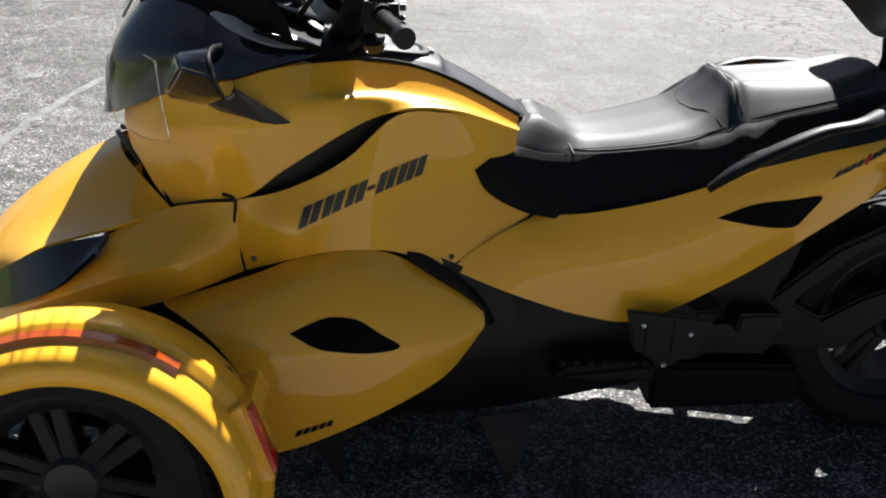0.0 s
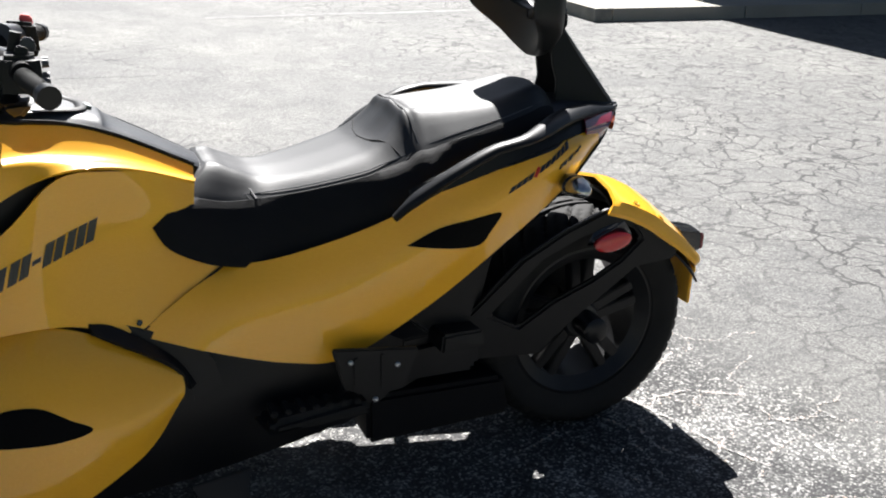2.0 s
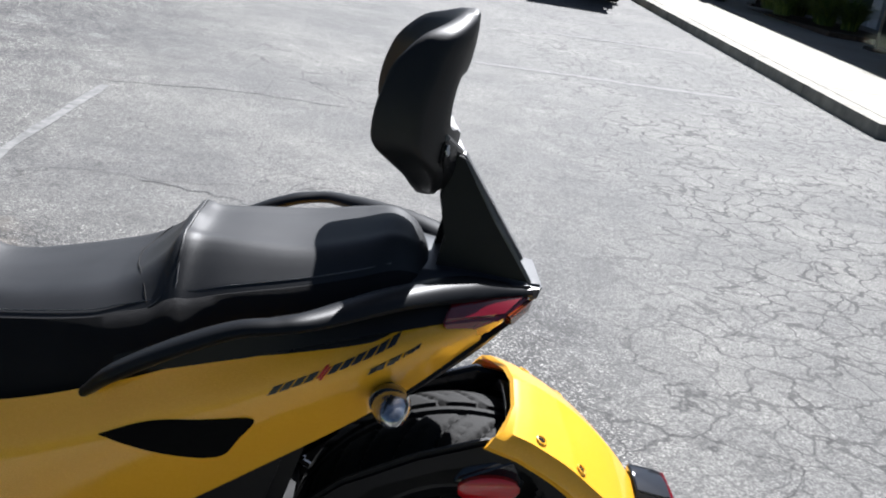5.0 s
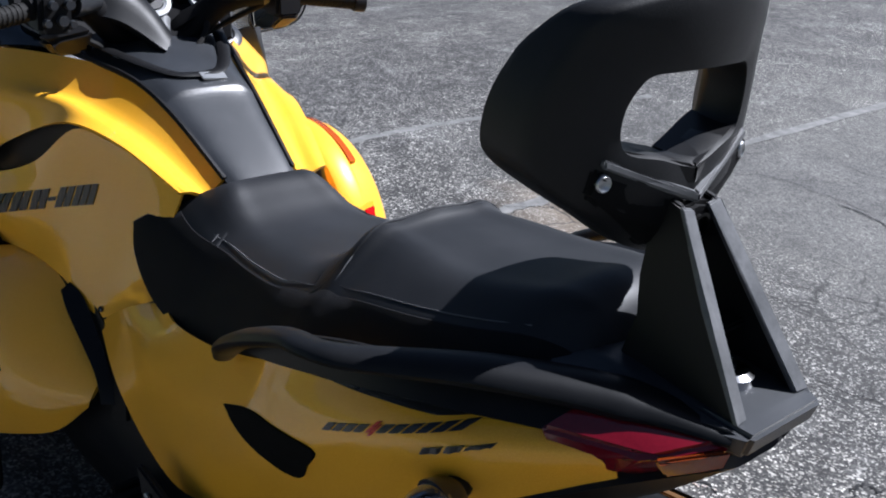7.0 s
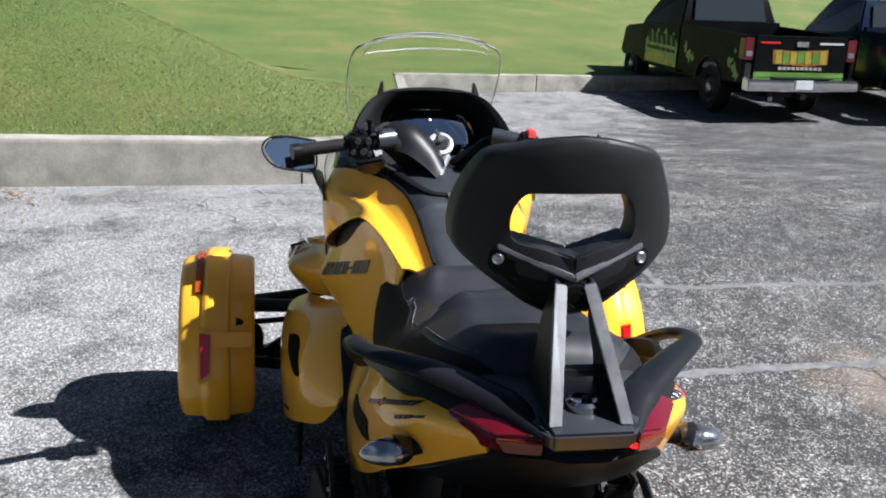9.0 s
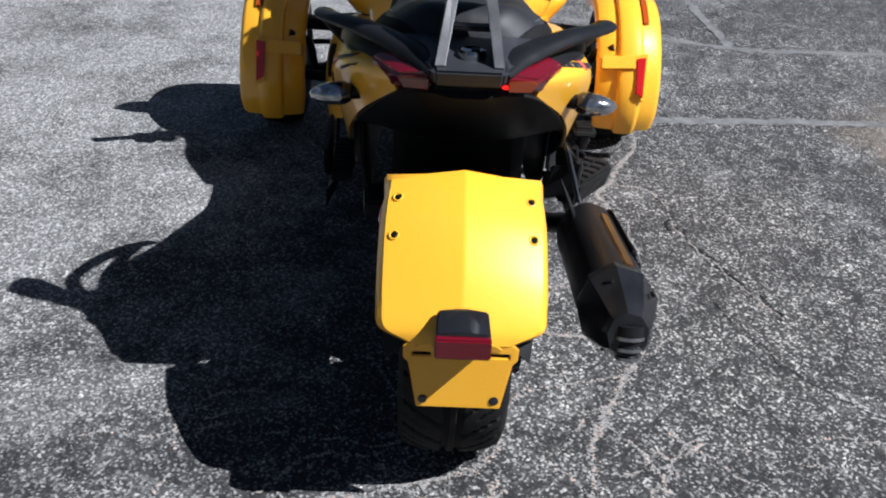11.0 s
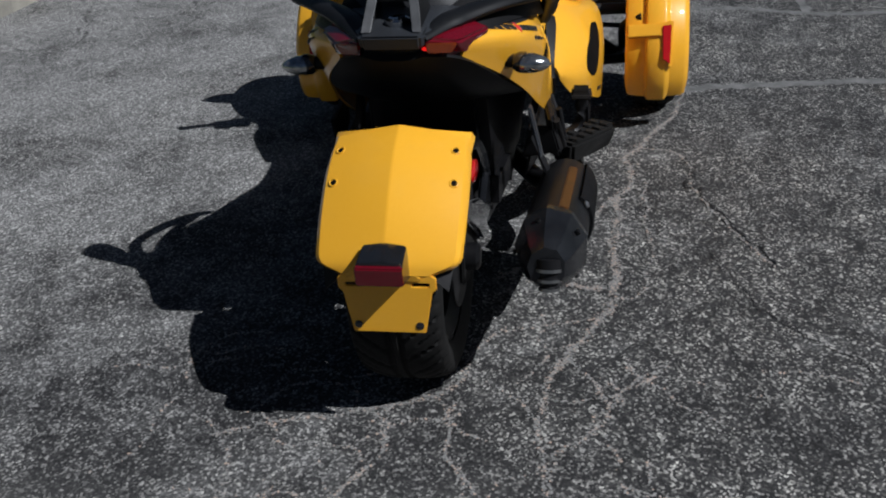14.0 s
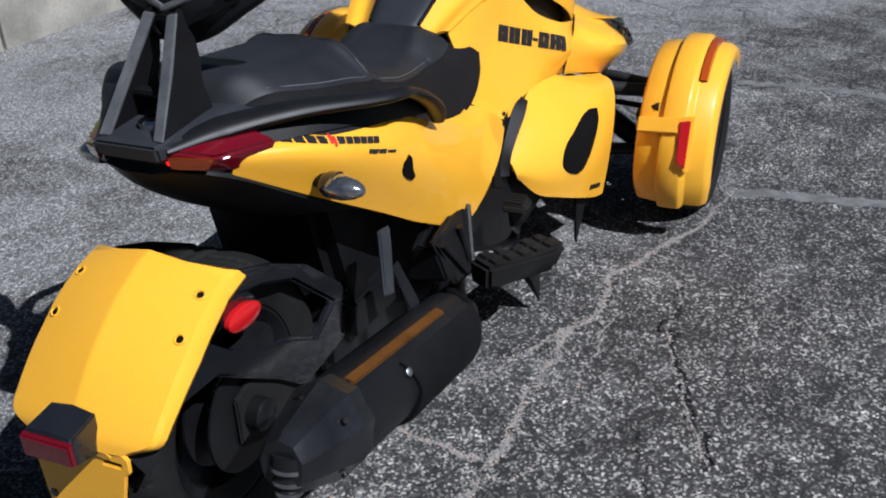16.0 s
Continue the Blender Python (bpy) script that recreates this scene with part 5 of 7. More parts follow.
# rear fender, lamp and plate holder
FEND = [(-.058, .664, .150, .013), (-.073, .660, .157, .014), (-.105, .648, .162, .015), (-.17, .614, .165, .015), (-.24, .560, .165, .015), (-.29, .510, .163, .012), (-.322, .470, .155, .010), (-.335, .445, .100, .006)]
path = spline([(x, z, w, c) for x, z, w, c in FEND], 30)
rows = []
for i, (x, z, w, c) in enumerate(path):
    d = path[min(i + 1, 30)] - path[max(i - 1, 0)]
    nx, nz = d[1], -d[0]
    ln = math.hypot(nx, nz)
    nx, nz = (nx / ln, nz / ln) if nz > 0 else (-nx / ln, -nz / ln)
    row = []
    for s, h in ((-1.0, -.054), (-.975, -.036), (-.92, -.024), (-.5, -.003), (-.03, c * .75), (0, c * .8), (.03, c * .75), (.5, -.003), (.92, -.024), (.975, -.036), (1.0, -.054)):
        e = max(0.0, 1 - i / 6) * max(0.0, (abs(s) - .85) / .15)
        h *= 1 if h > 0 else 1 - .6 * max(0.0, i - 15) / 15
        row.append((x + nx * h + .035 * e, s * w * (1 + .08 * e) - .004, z + nz * h + .012 * e))
    rows.append(row)
under = [[(p[0] - 0.006 * nx, p[1] * .975, p[2] - 0.007) for p in r] for r in rows]
rf = part("rear_fender", grid_bm([a + b[::-1] for a, b in zip(rows, under)], True, True), YELLOW, BIKE, "yellow rear wheel fender with a centre crease and four screws", 28)
for sd in (1, -1):
    for x, y in ((-.101, .130), (-.171, .134)):
        cross = []
        for r in rows:
            half = sorted((p[1] + .004, p[0], p[2]) for p in r if p[1] >= -.005)
            cross.append([float(np.interp(y, [h[0] for h in half], [h[k] for h in half])) for k in (1, 2)])
        k = min(range(1, 30), key=lambda i: abs(cross[i][0] - x))
        (ax, az), (bx, bz) = cross[k - 1], cross[k + 1]
        n = Vector((az - bz, sd * .06, bx - ax)) * (1 if bx > ax else -1)
        n.y = sd * .2 * n.z
        m = Matrix.Translation((cross[k][0], y * sd - .004, cross[k][1])) @ n.to_track_quat("Z", "Y").to_matrix().to_4x4()
        part("screw_cup", moved(revolve([(-.004, .0062), (.0010, .0068), (.0026, .0084), (.0018, .0106), (-.004, .0118)], 18, "z"), m), YELLOW, rf)
        part("screw", moved(revolve([(-.004, 0), (.0012, 0), (.0012, .0044), (.0004, .0066), (-.004, .0066)], 14, "z"), m), HOLE_SHADE, rf)
    part("fender_neck", solid(flip([(-.312, .040, .47), (-.312, .082, .466), (-.331, .05, .452), (-.331, .086, .440), (-.331, .04, .425), (-.328, .082, .425), (-.318, .05, .43)], sd), .004), YELLOW, rf)
part("inner_fender", shell([[(x + .01, -w * .88, z - .075), (x + .01, -w * .5, z - .03), (x + .01, 0, z - .02), (x + .01, w * .5, z - .03), (x + .01, w * .88, z - .075)] for x, z, w, c in FEND[:-1]], 18, 8, .006), BLACK_PLASTIC, rf)
pl = part("plate_holder", moved(prism([(-.108, .045), (-.108, .02), (-.098, .012), (-.08, -.085), (.08, -.085), (.098, .012), (.108, .02), (.108, .045), (.095, .055), (-.095, .055)], -.004, .004, "x",
          holes=[[(sd * a, b) for a, b in ((.055, .026), (.092, .026), (.092, .034), (.055, .034))][::sd] for sd in (1, -1)], bevel=.002), pose(-.327, -.005, .388, 0, 6, 0)), YELLOW, BIKE, "empty yellow number plate holder")
for sd in (1, -1):
    screw(-.337, .068 * sd - .005, .322, .009, (-1, 0, .1), pl)
box_l = part("lamp_housing", solid([(x, y - .005, z) for x, y, z in ((-.31, -.047, .506), (-.31, .047, .506), (-.31, 0, .513), (-.378, -.050, .496), (-.378, .050, .496), (-.378, 0, .502), (-.378, -.050, .446), (-.378, .050, .446), (-.32, -.054, .435), (-.32, .054, .435))], .003), GLOSS_BLACK, BIKE, "black tail lamp housing")
part("lamp_lens", solid([(x, y - .005, z) for y in (-.051, .051) for x, z in ((-.374, .495), (-.374, .447), (-.388, .491), (-.387, .449))], .003), RED_LENS, box_l, "red brake lamp lens")

# swing arm and fender brackets
for sd in (1, -1):
    lo, hi = (.128, .150) if sd == 1 else (-.150, -.128)
    part("fender_bracket", prism([(.50, .285), (.37, .385), (.22, .52), (.10, .585), (-.01, .628), (-.11, .615), (-.235, .52), (-.225, .475), (-.11, .465), (-.02, .40), (.08, .33), (.16, .26)], lo, hi, "y", holes=[[(.30, .385), (.16, .515), (.06, .560), (-.03, .585), (-.09, .575), (-.115, .54), (-.06, .49), (.02, .445), (.13, .40), (.22, .345)]], bevel=.007), BLACK_PLASTIC if sd > 0 else GLOSS_BLACK, BIKE, "black swing arm bracket with an open window")
    rx = moved(revolve([(-.004, 0), (-.004, .024), (.006, .024), (.010, .019), (.011, 0)], 28, "y"), pose(-.025, .156 * sd, .545, 0, 8, 0) @ Matrix.Diagonal((2.15, sd, 1.0, 1)))
    part("side_reflector", rx, REFLECTOR, BIKE, "oval red side reflector")
    part("reflector_base", solid([(-.085, .130 * sd, .53), (.035, .130 * sd, .53), (-.085, .152 * sd, .56), (.035, .152 * sd, .55), (-.06, .152 * sd, .60), (.0, .13 * sd, .60)], .004), GLOSS_BLACK, BIKE)
    part("axle_boss", revolve([(.09 * sd, .034), (.155 * sd, .034), (.162 * sd, .026), (.164 * sd, 0)], 24, "y", (0, 0, RAZ)), METAL_DARK, BIKE)
part("swing_arm", solid([(x, y, z) for x, y, z in ((.55, -.19, .26), (.55, .19, .26), (.55, -.19, .36), (.55, .19, .36), (.33, -.17, .25), (.33, .17, .25), (.33, -.17, .37), (.33, .17, .37))], .02), METAL_DARK, BIKE)
part("lower_arm_box", solid([(.24, -.04, .115), (.62, -.04, .10), (.24, .165, .115), (.62, .17, .10), (.26, -.04, .22), (.62, -.04, .225), (.26, .16, .22), (.62, .165, .225)], .012), MATT_BLACK, BIKE)
# added block, unseen itself; keeps the sun off the ground under the engine
part("belly_sun_block", solid([(.28, -.13, .20), (.28, .02, .20), (.80, -.16, .12), (.80, .14, .12), (.30, -.14, .40), (.30, .05, .40), (.80, -.16, .36), (.80, .15, .36)], .02), METAL_DARK, BIKE)
# added black disc; stops sunlit ground from showing through the wheel
part("wheel_dark_disc", revolve([(-.116, 0), (-.116, .115), (-.113, .125), (-.108, .125), (-.106, .115), (-.106, 0)], 48, "y", (0, 0, RAZ)), BLACK_PLASTIC, BIKE, "black disc added to keep the wheel's inside dark")
part("drive_belt", prism([(.42, .27), (.42, .33), (.02, .385), (-.05, .36), (-.05, .25), (.02, .22)], -.128, -.118, "y", bevel=.004), RUBBER, BIKE)
part("caliper", solid([(x, y, z) for x in (-.03, .09) for y in (-.14, -.09) for z in (.40, .46)], .01), METAL_DARK, BIKE)

# silencer on the right
AX0, AX1 = np.array((.50, -.352, .262)), np.array((-.22, -.338, .405))
dirn = (AX1 - AX0) / np.linalg.norm(AX1 - AX0)
mm = Matrix.Translation(tuple(AX0)) @ Vector(dirn).to_track_quat("Z", "Y").to_matrix().to_4x4()


def facet(profile, sides=10, squash=(.92, 1.04)):
    rings = [[(r * squash[0] * math.cos(q) * 1.0, r * squash[1] * math.sin(q), a) for q in np.linspace(.31, 2 * math.pi + .31, sides, endpoint=False)] for a, r in profile]
    return moved(grid_bm(rings, True, True), mm)


sil = part("silencer", facet([(.04, .052), (.048, .070), (.065, .084), (.55, .086), (.60, .083), (.615, .064)], 20), SATIN_BLACK, BIKE, "satin black silencer with a bronze strip")
bow = np.linspace(-1.2, .85, 14)
part("heat_shield", moved(grid_bm([[(r * .92 * math.cos(q), r * 1.04 * math.sin(q), a + .05 * max(0.0, q) * (a > .3)) for q in bow] + [((r - .007) * .92 * math.cos(q), (r - .007) * 1.04 * math.sin(q), a + .05 * max(0.0, q) * (a > .3)) for q in bow[::-1]] for a, r in ((.045, .085), (.055, .090), (.075, .095), (.36, .097), (.368, .093))], True, True), mm), MATT_BLACK, sil, "black heat shield on the outer side")
part("heat_strip", moved(box(-.012, .012, .0840, .0905, .16, .555, .003), mm @ pose(0, 0, 0, 0, 0, -16)), BRONZE, sil, "bronze heat-tinted strip")
cap = part("end_cap", facet([(.555, .090), (.595, .094), (.715, .058), (.735, .046)], 9), CAP_GREY, sil, "grey faceted end cap", 20)
for q in (40, 110, 180, 250, 320):
    part("cap_screw", moved(revolve([(0, 0), (0, .007), (.006, .006), (.006, 0)], 10, "z"), mm @ pose(0, 0, 0, 0, 0, q) @ pose(.079, 0, .632, 0, 72, 0)), BLACK_PLASTIC, cap)
mp = Matrix.Translation((-.196, -.343, .418)) @ Vector((-.30, .0, -.95)).to_track_quat("Z", "Y").to_matrix().to_4x4()
tp = part("tail_pipe", moved(revolve([(0, 0), (0, .034), (.030, .033), (.032, .026), (.042, .026), (.044, .029), (.054, .027), (.056, .021), (.063, .021), (.065, .023), (.074, .021), (.074, .016), (.04, .015), (.04, 0)], 24, "z"), mp), METAL_DARK, sil, "stepped dark tail pipe")
for a, r in ((.022, .0345), (.046, .0300), (.067, .0240)):
    part("pipe_ring", moved(revolve([(a, r - .006), (a, r), (a + .007, r - .0005), (a + .007, r - .006)], 24, "z"), mp), ALLOY, tp, "bright worn ring")
part("exhaust_pipe", tube([(.50, -.355, .262), (.60, -.33, .22), (.72, -.25, .17), (.95, -.15, .15)], .03, 18, 12), METAL_DARK, BIKE)
part("silencer_hanger", solid([(.36, -.30, .34), (.40, -.30, .34), (.36, -.26, .46), (.40, -.26, .46), (.36, -.31, .34), (.40, -.31, .36)], .004), METAL_DARK, BIKE)
screw(.112, -.416, .392, .009, (-.1, -1, .5), sil, ALLOY)

# foot controls
f = part("foot_peg", solid([(.66, .28, .285), (.92, .28, .285), (.66, .35, .29), (.90, .37, .285), (.68, .28, .32), (.90, .28, .315), (.68, .34, .325), (.88, .36, .315)], .012), RUBBER, BIKE, "broad ribbed black footrest")
for i in range(7):
    part("rib", box(.69 + .03 * i, .705 + .03 * i, .29, .34, .312, .328, .003), RUBBER, f)
d0, d1 = np.array((.225, -.13, -.02)), np.array((.045, .078, 0))
f = part("foot_peg", solid([tuple(np.array((.70, -.325, .265)) + d0 * a + d1 * b + np.array((0, 0, h))) for a, b, h in ((0, -.45, .035), (0, .45, .035), (.45, -.6, .035), (.5, .6, .035), (.85, -.65, .035), (.95, .5, .035), (1.05, -.3, .03), (1.06, .3, .03), (0, -.4, -.035), (0, .4, -.035), (.8, -.5, -.03), (.95, .4, -.03), (1.02, 0, -.03))], .012), RUBBER, BIKE, "broad rounded black rubber footrest", 50)
for k in range(5):
    for b0, b1 in ((-.42, -.05), (.02, .40)):
        part("rib", solid([tuple(np.array((.70, -.325, .265)) + d0 * a + d1 * b + np.array((0, 0, h))) for a in (.10 + .17 * k, .22 + .17 * k) for b in (b0, b1) for h in (.032, .042)], .003), RUBBER, f)
for sd in (1, -1):
    part("passenger_peg", solid(flip([(.35, .13, .345), (.47, .14, .345), (.345, .225, .345), (.46, .235, .345), (.355, .13, .385), (.465, .14, .39), (.35, .22, .388), (.455, .23, .392)] if sd > 0 else [(.50, .22, .34), (.55, .22, .33), (.50, .33, .36), (.55, .34, .34), (.50, .25, .44), (.55, .25, .42), (.49, .31, .44), (.54, .32, .42)], sd), .006), BLACK_PLASTIC, BIKE, "black passenger footrest")
    part("peg_bracket", solid(flip([(.50, .24, .42), (.56, .24, .40), (.60, .25, .50), (.66, .26, .46), (.50, .26, .42), (.60, .27, .50)], sd), .004), METAL_DARK, BIKE)
    part("splash_flap", solid(flip([(1.345, .385, .235), (1.455, .40, .215), (1.345, .39, .03), (1.35, .375, .23), (1.35, .38, .05), (1.45, .385, .21), (1.375, .388, .10)], sd), .002), BLACK_PLASTIC, BIKE, "thin pointed black splash flap")
    part("splash_flap", solid(flip([(.93, .33, .20), (1.06, .36, .20), (.99, .39, .03), (.93, .32, .20), (1.05, .35, .20), (.95, .38, .12), (1.02, .38, .12)], sd), .002), BLACK_PLASTIC, BIKE)
g = part("heel_guard", prism([(.755, .455), (.56, .432), (.59, .34), (.625, .335), (.655, .31), (.685, .335), (.73, .36)], .335, .347, "y", bevel=.004), BLACK_PLASTIC, BIKE, "black ribbed heel guard")
for x, z in ((.715, .42), (.61, .40), (.66, .325)):
    screw(x, .349, z, .006, (0, 1, 0), g, ALLOY)
for x in (.64, .70):
    part("rib", box(x, x + .008, .347, .351, .35, .43, .001), BLACK_PLASTIC, g)
part("brake_lever", tube([(.74, -.27, .30), (.80, -.34, .29), (.83, -.375, .32), (.83, -.38, .40)], .013, 16, 8, (1.6, .8)), METAL_DARK, BIKE)
pd = part("brake_pedal", solid([(.80, -.415, .395), (.87, -.41, .395), (.80, -.345, .395), (.87, -.345, .395), (.805, -.41, .415), (.865, -.405, .42), (.805, -.35, .415), (.865, -.35, .42)], .006), RUBBER, BIKE, "ribbed black brake pedal")
for i in range(4):
    part("rib", box(.812 + .014 * i, .819 + .014 * i, -.40, -.355, .414, .4235, .001), RUBBER, pd)
h = part("peg_hanger", solid([(.47, -.315, .47), (.75, -.275, .46), (.65, -.335, .36), (.56, -.33, .315), (.62, -.33, .32), (.47, -.30, .47), (.75, -.26, .46), (.65, -.31, .36), (.56, -.30, .315), (.60, -.31, .45)], .008), BLACK_PLASTIC, BIKE, "black cast footrest hanger")
for a, b in (((.50, -.322, .455), (.60, -.337, .335)), ((.72, -.292, .445), (.63, -.337, .345)), ((.60, -.322, .45), (.62, -.335, .36))):
    part("web", tube([a, b], .009, 6, 8), METAL_DARK, h)
part("tail_stay", solid([(.32, -.255, .565), (.37, -.255, .555), (.26, -.29, .45), (.30, -.29, .435), (.32, -.265, .565), (.37, -.265, .555), (.26, -.30, .45), (.30, -.30, .435)], .004), GREY_PLASTIC, BIKE, "grey stay from the tail to the silencer")

# cockpit
part("handlebar", tube([(1.285, .27, 1.04), (1.30, .21, 1.045), (1.335, .15, 1.035), (1.375, .06, .955), (1.375, -.06, .945), (1.345, -.13, 1.02), (1.305, -.20, 1.042), (1.285, -.27, 1.035)], .024, 34, 14, radii=[.020, .024, .028, .026, .026, .028, .025, .020]), MATT_BLACK, BIKE, "bulky black handlebar")
sc = part("steering_cover", shell([[(1.40, .16, 1.055), (1.37, .145, 1.045), (1.345, .145, 1.005)], [(1.42, .09, 1.055), (1.365, .085, 1.05), (1.33, .10, .995)], [(1.40, .03, 1.015), (1.345, .035, 1.005), (1.315, .055, .965)], [(1.345, .002, .965), (1.315, .008, .955), (1.295, .022, .935)]], 18, 10, .02), SATIN_BLACK, BIKE, "grey curved handlebar cover with two black grooves")
for v in (.35, .62):
    part("groove", tube([np.array(p) + np.array((-.006, -.002, .006)) for p in ((1.375 - .02 * v, .145, 1.058 - .02 * v), (1.375 - .03 * v, .088, 1.056 - .028 * v), (1.352 - .03 * v, .036, 1.014 - .03 * v), (1.322 - .02 * v, .010, .962 - .014 * v))], .0045, 20, 6), BLACK_PLASTIC, sc)
part("arm_cover", solid([(1.40, -.02, .95), (1.37, -.015, .945), (1.40, -.05, .93), (1.37, -.05, .935), (1.355, -.12, 1.03), (1.32, -.13, 1.025), (1.345, -.165, 1.065), (1.315, -.165, 1.06), (1.32, -.155, 1.03), (1.385, -.06, 1.0)], .008), MATT_BLACK, BIKE, "thick black bar arm")
part("bar_sleeve", tube([(1.325, -.14, 1.052), (1.305, -.20, 1.044), (1.292, -.245, 1.038)], .026, 10, 14), GREY_PLASTIC, BIKE)
part("bar_sleeve", tube([(1.33, .14, 1.045), (1.305, .19, 1.044)], .028, 8, 14), GREY_PLASTIC, BIKE)
for sd in (1, -1):
    gr = part("grip", tube(flip([(1.285, .275, 1.035), (1.266, .34, 1.03), (1.25, .395, 1.024)], sd), .017, 14, 12), RUBBER, BIKE, "ribbed black rubber grip")
    for q in np.linspace(.08, .86, 11):
        a = np.array((1.285, .275, 1.035)) + (np.array((1.25, .395, 1.024)) - np.array((1.285, .275, 1.035))) * q
        part("ring", tube(flip([tuple(a), tuple(a + np.array((-.0016, .005, 0)))], sd), .0182, 1, 12), RUBBER, gr)
    part("grip_end", tube(flip([(1.252, .39, 1.024), (1.246, .412, 1.022)], sd), .021, 4, 12), METAL_DARK, BIKE)
    h = part("switch_pod", solid(flip([(1.25, .205, 1.0), (1.25, .265, 1.0), (1.33, .205, 1.0), (1.33, .265, 1.005), (1.255, .205, 1.068), (1.255, .26, 1.068), (1.32, .205, 1.075), (1.32, .26, 1.07)], sd), .008), BLACK_PLASTIC, BIKE, "black switch housing")
    if sd < 0:
        part("stop_switch", solid([(1.258, -.222, 1.062), (1.258, -.250, 1.062), (1.288, -.222, 1.070), (1.288, -.250, 1.070), (1.262, -.225, 1.082), (1.262, -.247, 1.082), (1.284, -.225, 1.086), (1.284, -.247, 1.086)], .003), surface("red_plastic", (.45, .03, .03), (.55, .05, .05), .4), h, "red stop switch")
        part("lower_switch", solid([(1.252, -.215, 1.0), (1.252, -.26, 1.0), (1.30, -.215, .965), (1.30, -.26, .97), (1.262, -.22, 1.03), (1.31, -.25, 1.02)], .004), METAL_DARK, h)
    else:
        for a, b, r in ((.212, 1.052, .009), (.240, 1.052, .008), (.225, 1.025, .010), (.252, 1.022, .007), (.208, 1.018, .007)):
            part("button", moved(revolve([(0, 0), (0, r), (.012, r * .9), (.012, 0)], 12, "x"), pose(1.252, a, b, 0, 180, 0)), GREY_PLASTIC, h)
        part("parking_switch", tube([(1.30, .205, 1.06), (1.29, .205, 1.105)], .011, 6, 10), BLACK_PLASTIC, h)
        for k in range(4):
            part("rocker", solid([tuple(np.array((1.258 + .012 * (k % 2), .172 + .02 * k, 1.066 + .006 * (k % 3))) + np.array(p)) for p in ((0, 0, 0), (.03, 0, 0), (0, .014, 0), (.03, .014, 0), (.004, .002, .016), (.02, .002, .02), (.004, .012, .016), (.02, .012, .02))], .002), (GREY_PLASTIC, BLACK_PLASTIC)[k % 2], h)
        part("lever_mount", solid([(1.27, .16, 1.0), (1.27, .25, .985), (1.33, .16, 1.0), (1.33, .25, .98), (1.28, .17, .955), (1.30, .22, .945), (1.32, .18, .96)], .008), METAL_DARK, h)
    # mirror in its shell
    face = [(1.585 + (z - .97) * .27, y, z) for y, z in ((.335, .985), (.42, .996), (.472, .988), (.488, .957), (.455, .914), (.385, .900), (.335, .906))]
    mp = part("mirror_shell", solid(flip(face + [(1.655, .35, .965), (1.655, .42, .985), (1.64, .46, .965), (1.65, .42, .93), (1.69, .36, .89), (1.62, .34, .87), (1.69, .345, .93)], sd), .005), GLOSS_BLACK, BIKE, "black mirror housing")
    cen = np.mean(face, 0)
    part("mirror_rim", tube(flip([tuple(cen + (np.array(p) - cen) * 1.01 + np.array((-.003, 0, 0))) for p in face + face[:1]], sd), .003, 40, 6), BLACK_PLASTIC, mp)
    part("mirror", solid(flip([tuple(cen + (np.array(p) - cen) * .94 + np.array((-d, 0, 0))) for p in face for d in (.002, .006)], sd)), MIRROR, mp, "rear-view mirror reflecting the sky")
    part("mirror_stem", solid(flip([(1.57, .355, .915), (1.64, .34, .885), (1.455, .312, .832), (1.50, .312, .826), (1.60, .30, .85), (1.64, .31, .88), (1.57, .34, .91), (1.58, .33, .862)], sd), .004), GREY_PLASTIC, BIKE, "grey pointed mirror stem")
    # cowl round the cockpit
    part("cowl_side", shell([[(1.40, .168, .950), (1.40, .175, .947), (1.40, .178, .942)], [(1.50, .205, .96), (1.50, .226, .95), (1.49, .238, .93)], [(1.58, .222, .99), (1.59, .262, .955), (1.60, .282, .902)], [(1.65, .20, 1.03), (1.69, .25, .96), (1.70, .25, .872)], [(1.745, .12, 1.045), (1.825, .145, .935), (1.85, .15, .80)], [(1.775, 0, 1.055), (1.85, 0, .945), (1.885, 0, .80)]], 30, 8, .008, sd), GLOSS_BLACK, BIKE, "gloss black front cowl")
    part("cowl_trim", shell([[(1.622, .203, 1.022), (1.615, .19, 1.024)], [(1.58, .221, .992), (1.55, .16, 1.0)], [(1.50, .206, .963), (1.48, .15, .98)], [(1.41, .173, .952), (1.405, .165, .954)]], 18, 4, .006, sd), SATIN_GREY, BIKE, "light grey pointed trim beside the instruments")
    part("dash_hood", shell([[(1.47, .235, .975), (1.50, .20, .985), (1.56, .15, .97)], [(1.50, .232, 1.04), (1.52, .20, 1.03), (1.60, .16, 1.0)], [(1.56, .185, 1.105), (1.57, .165, 1.09), (1.64, .14, 1.05)], [(1.59, .13, 1.135), (1.60, .115, 1.12), (1.66, .10, 1.07)], [(1.60, .06, 1.145), (1.61, .055, 1.132), (1.67, .05, 1.08)], [(1.60, 0, 1.148), (1.61, 0, 1.135), (1.67, 0, 1.082)]], 28, 8, .014, sd), MATT_BLACK, BIKE, "wide black instrument hood")
    part("screen_bracket", solid(flip([(1.585, .135, 1.115), (1.625, .135, 1.115), (1.585, .158, 1.118), (1.60, .135, 1.165), (1.615, .136, 1.165), (1.60, .145, 1.16)], sd), .003), BLACK_PLASTIC, BIKE)
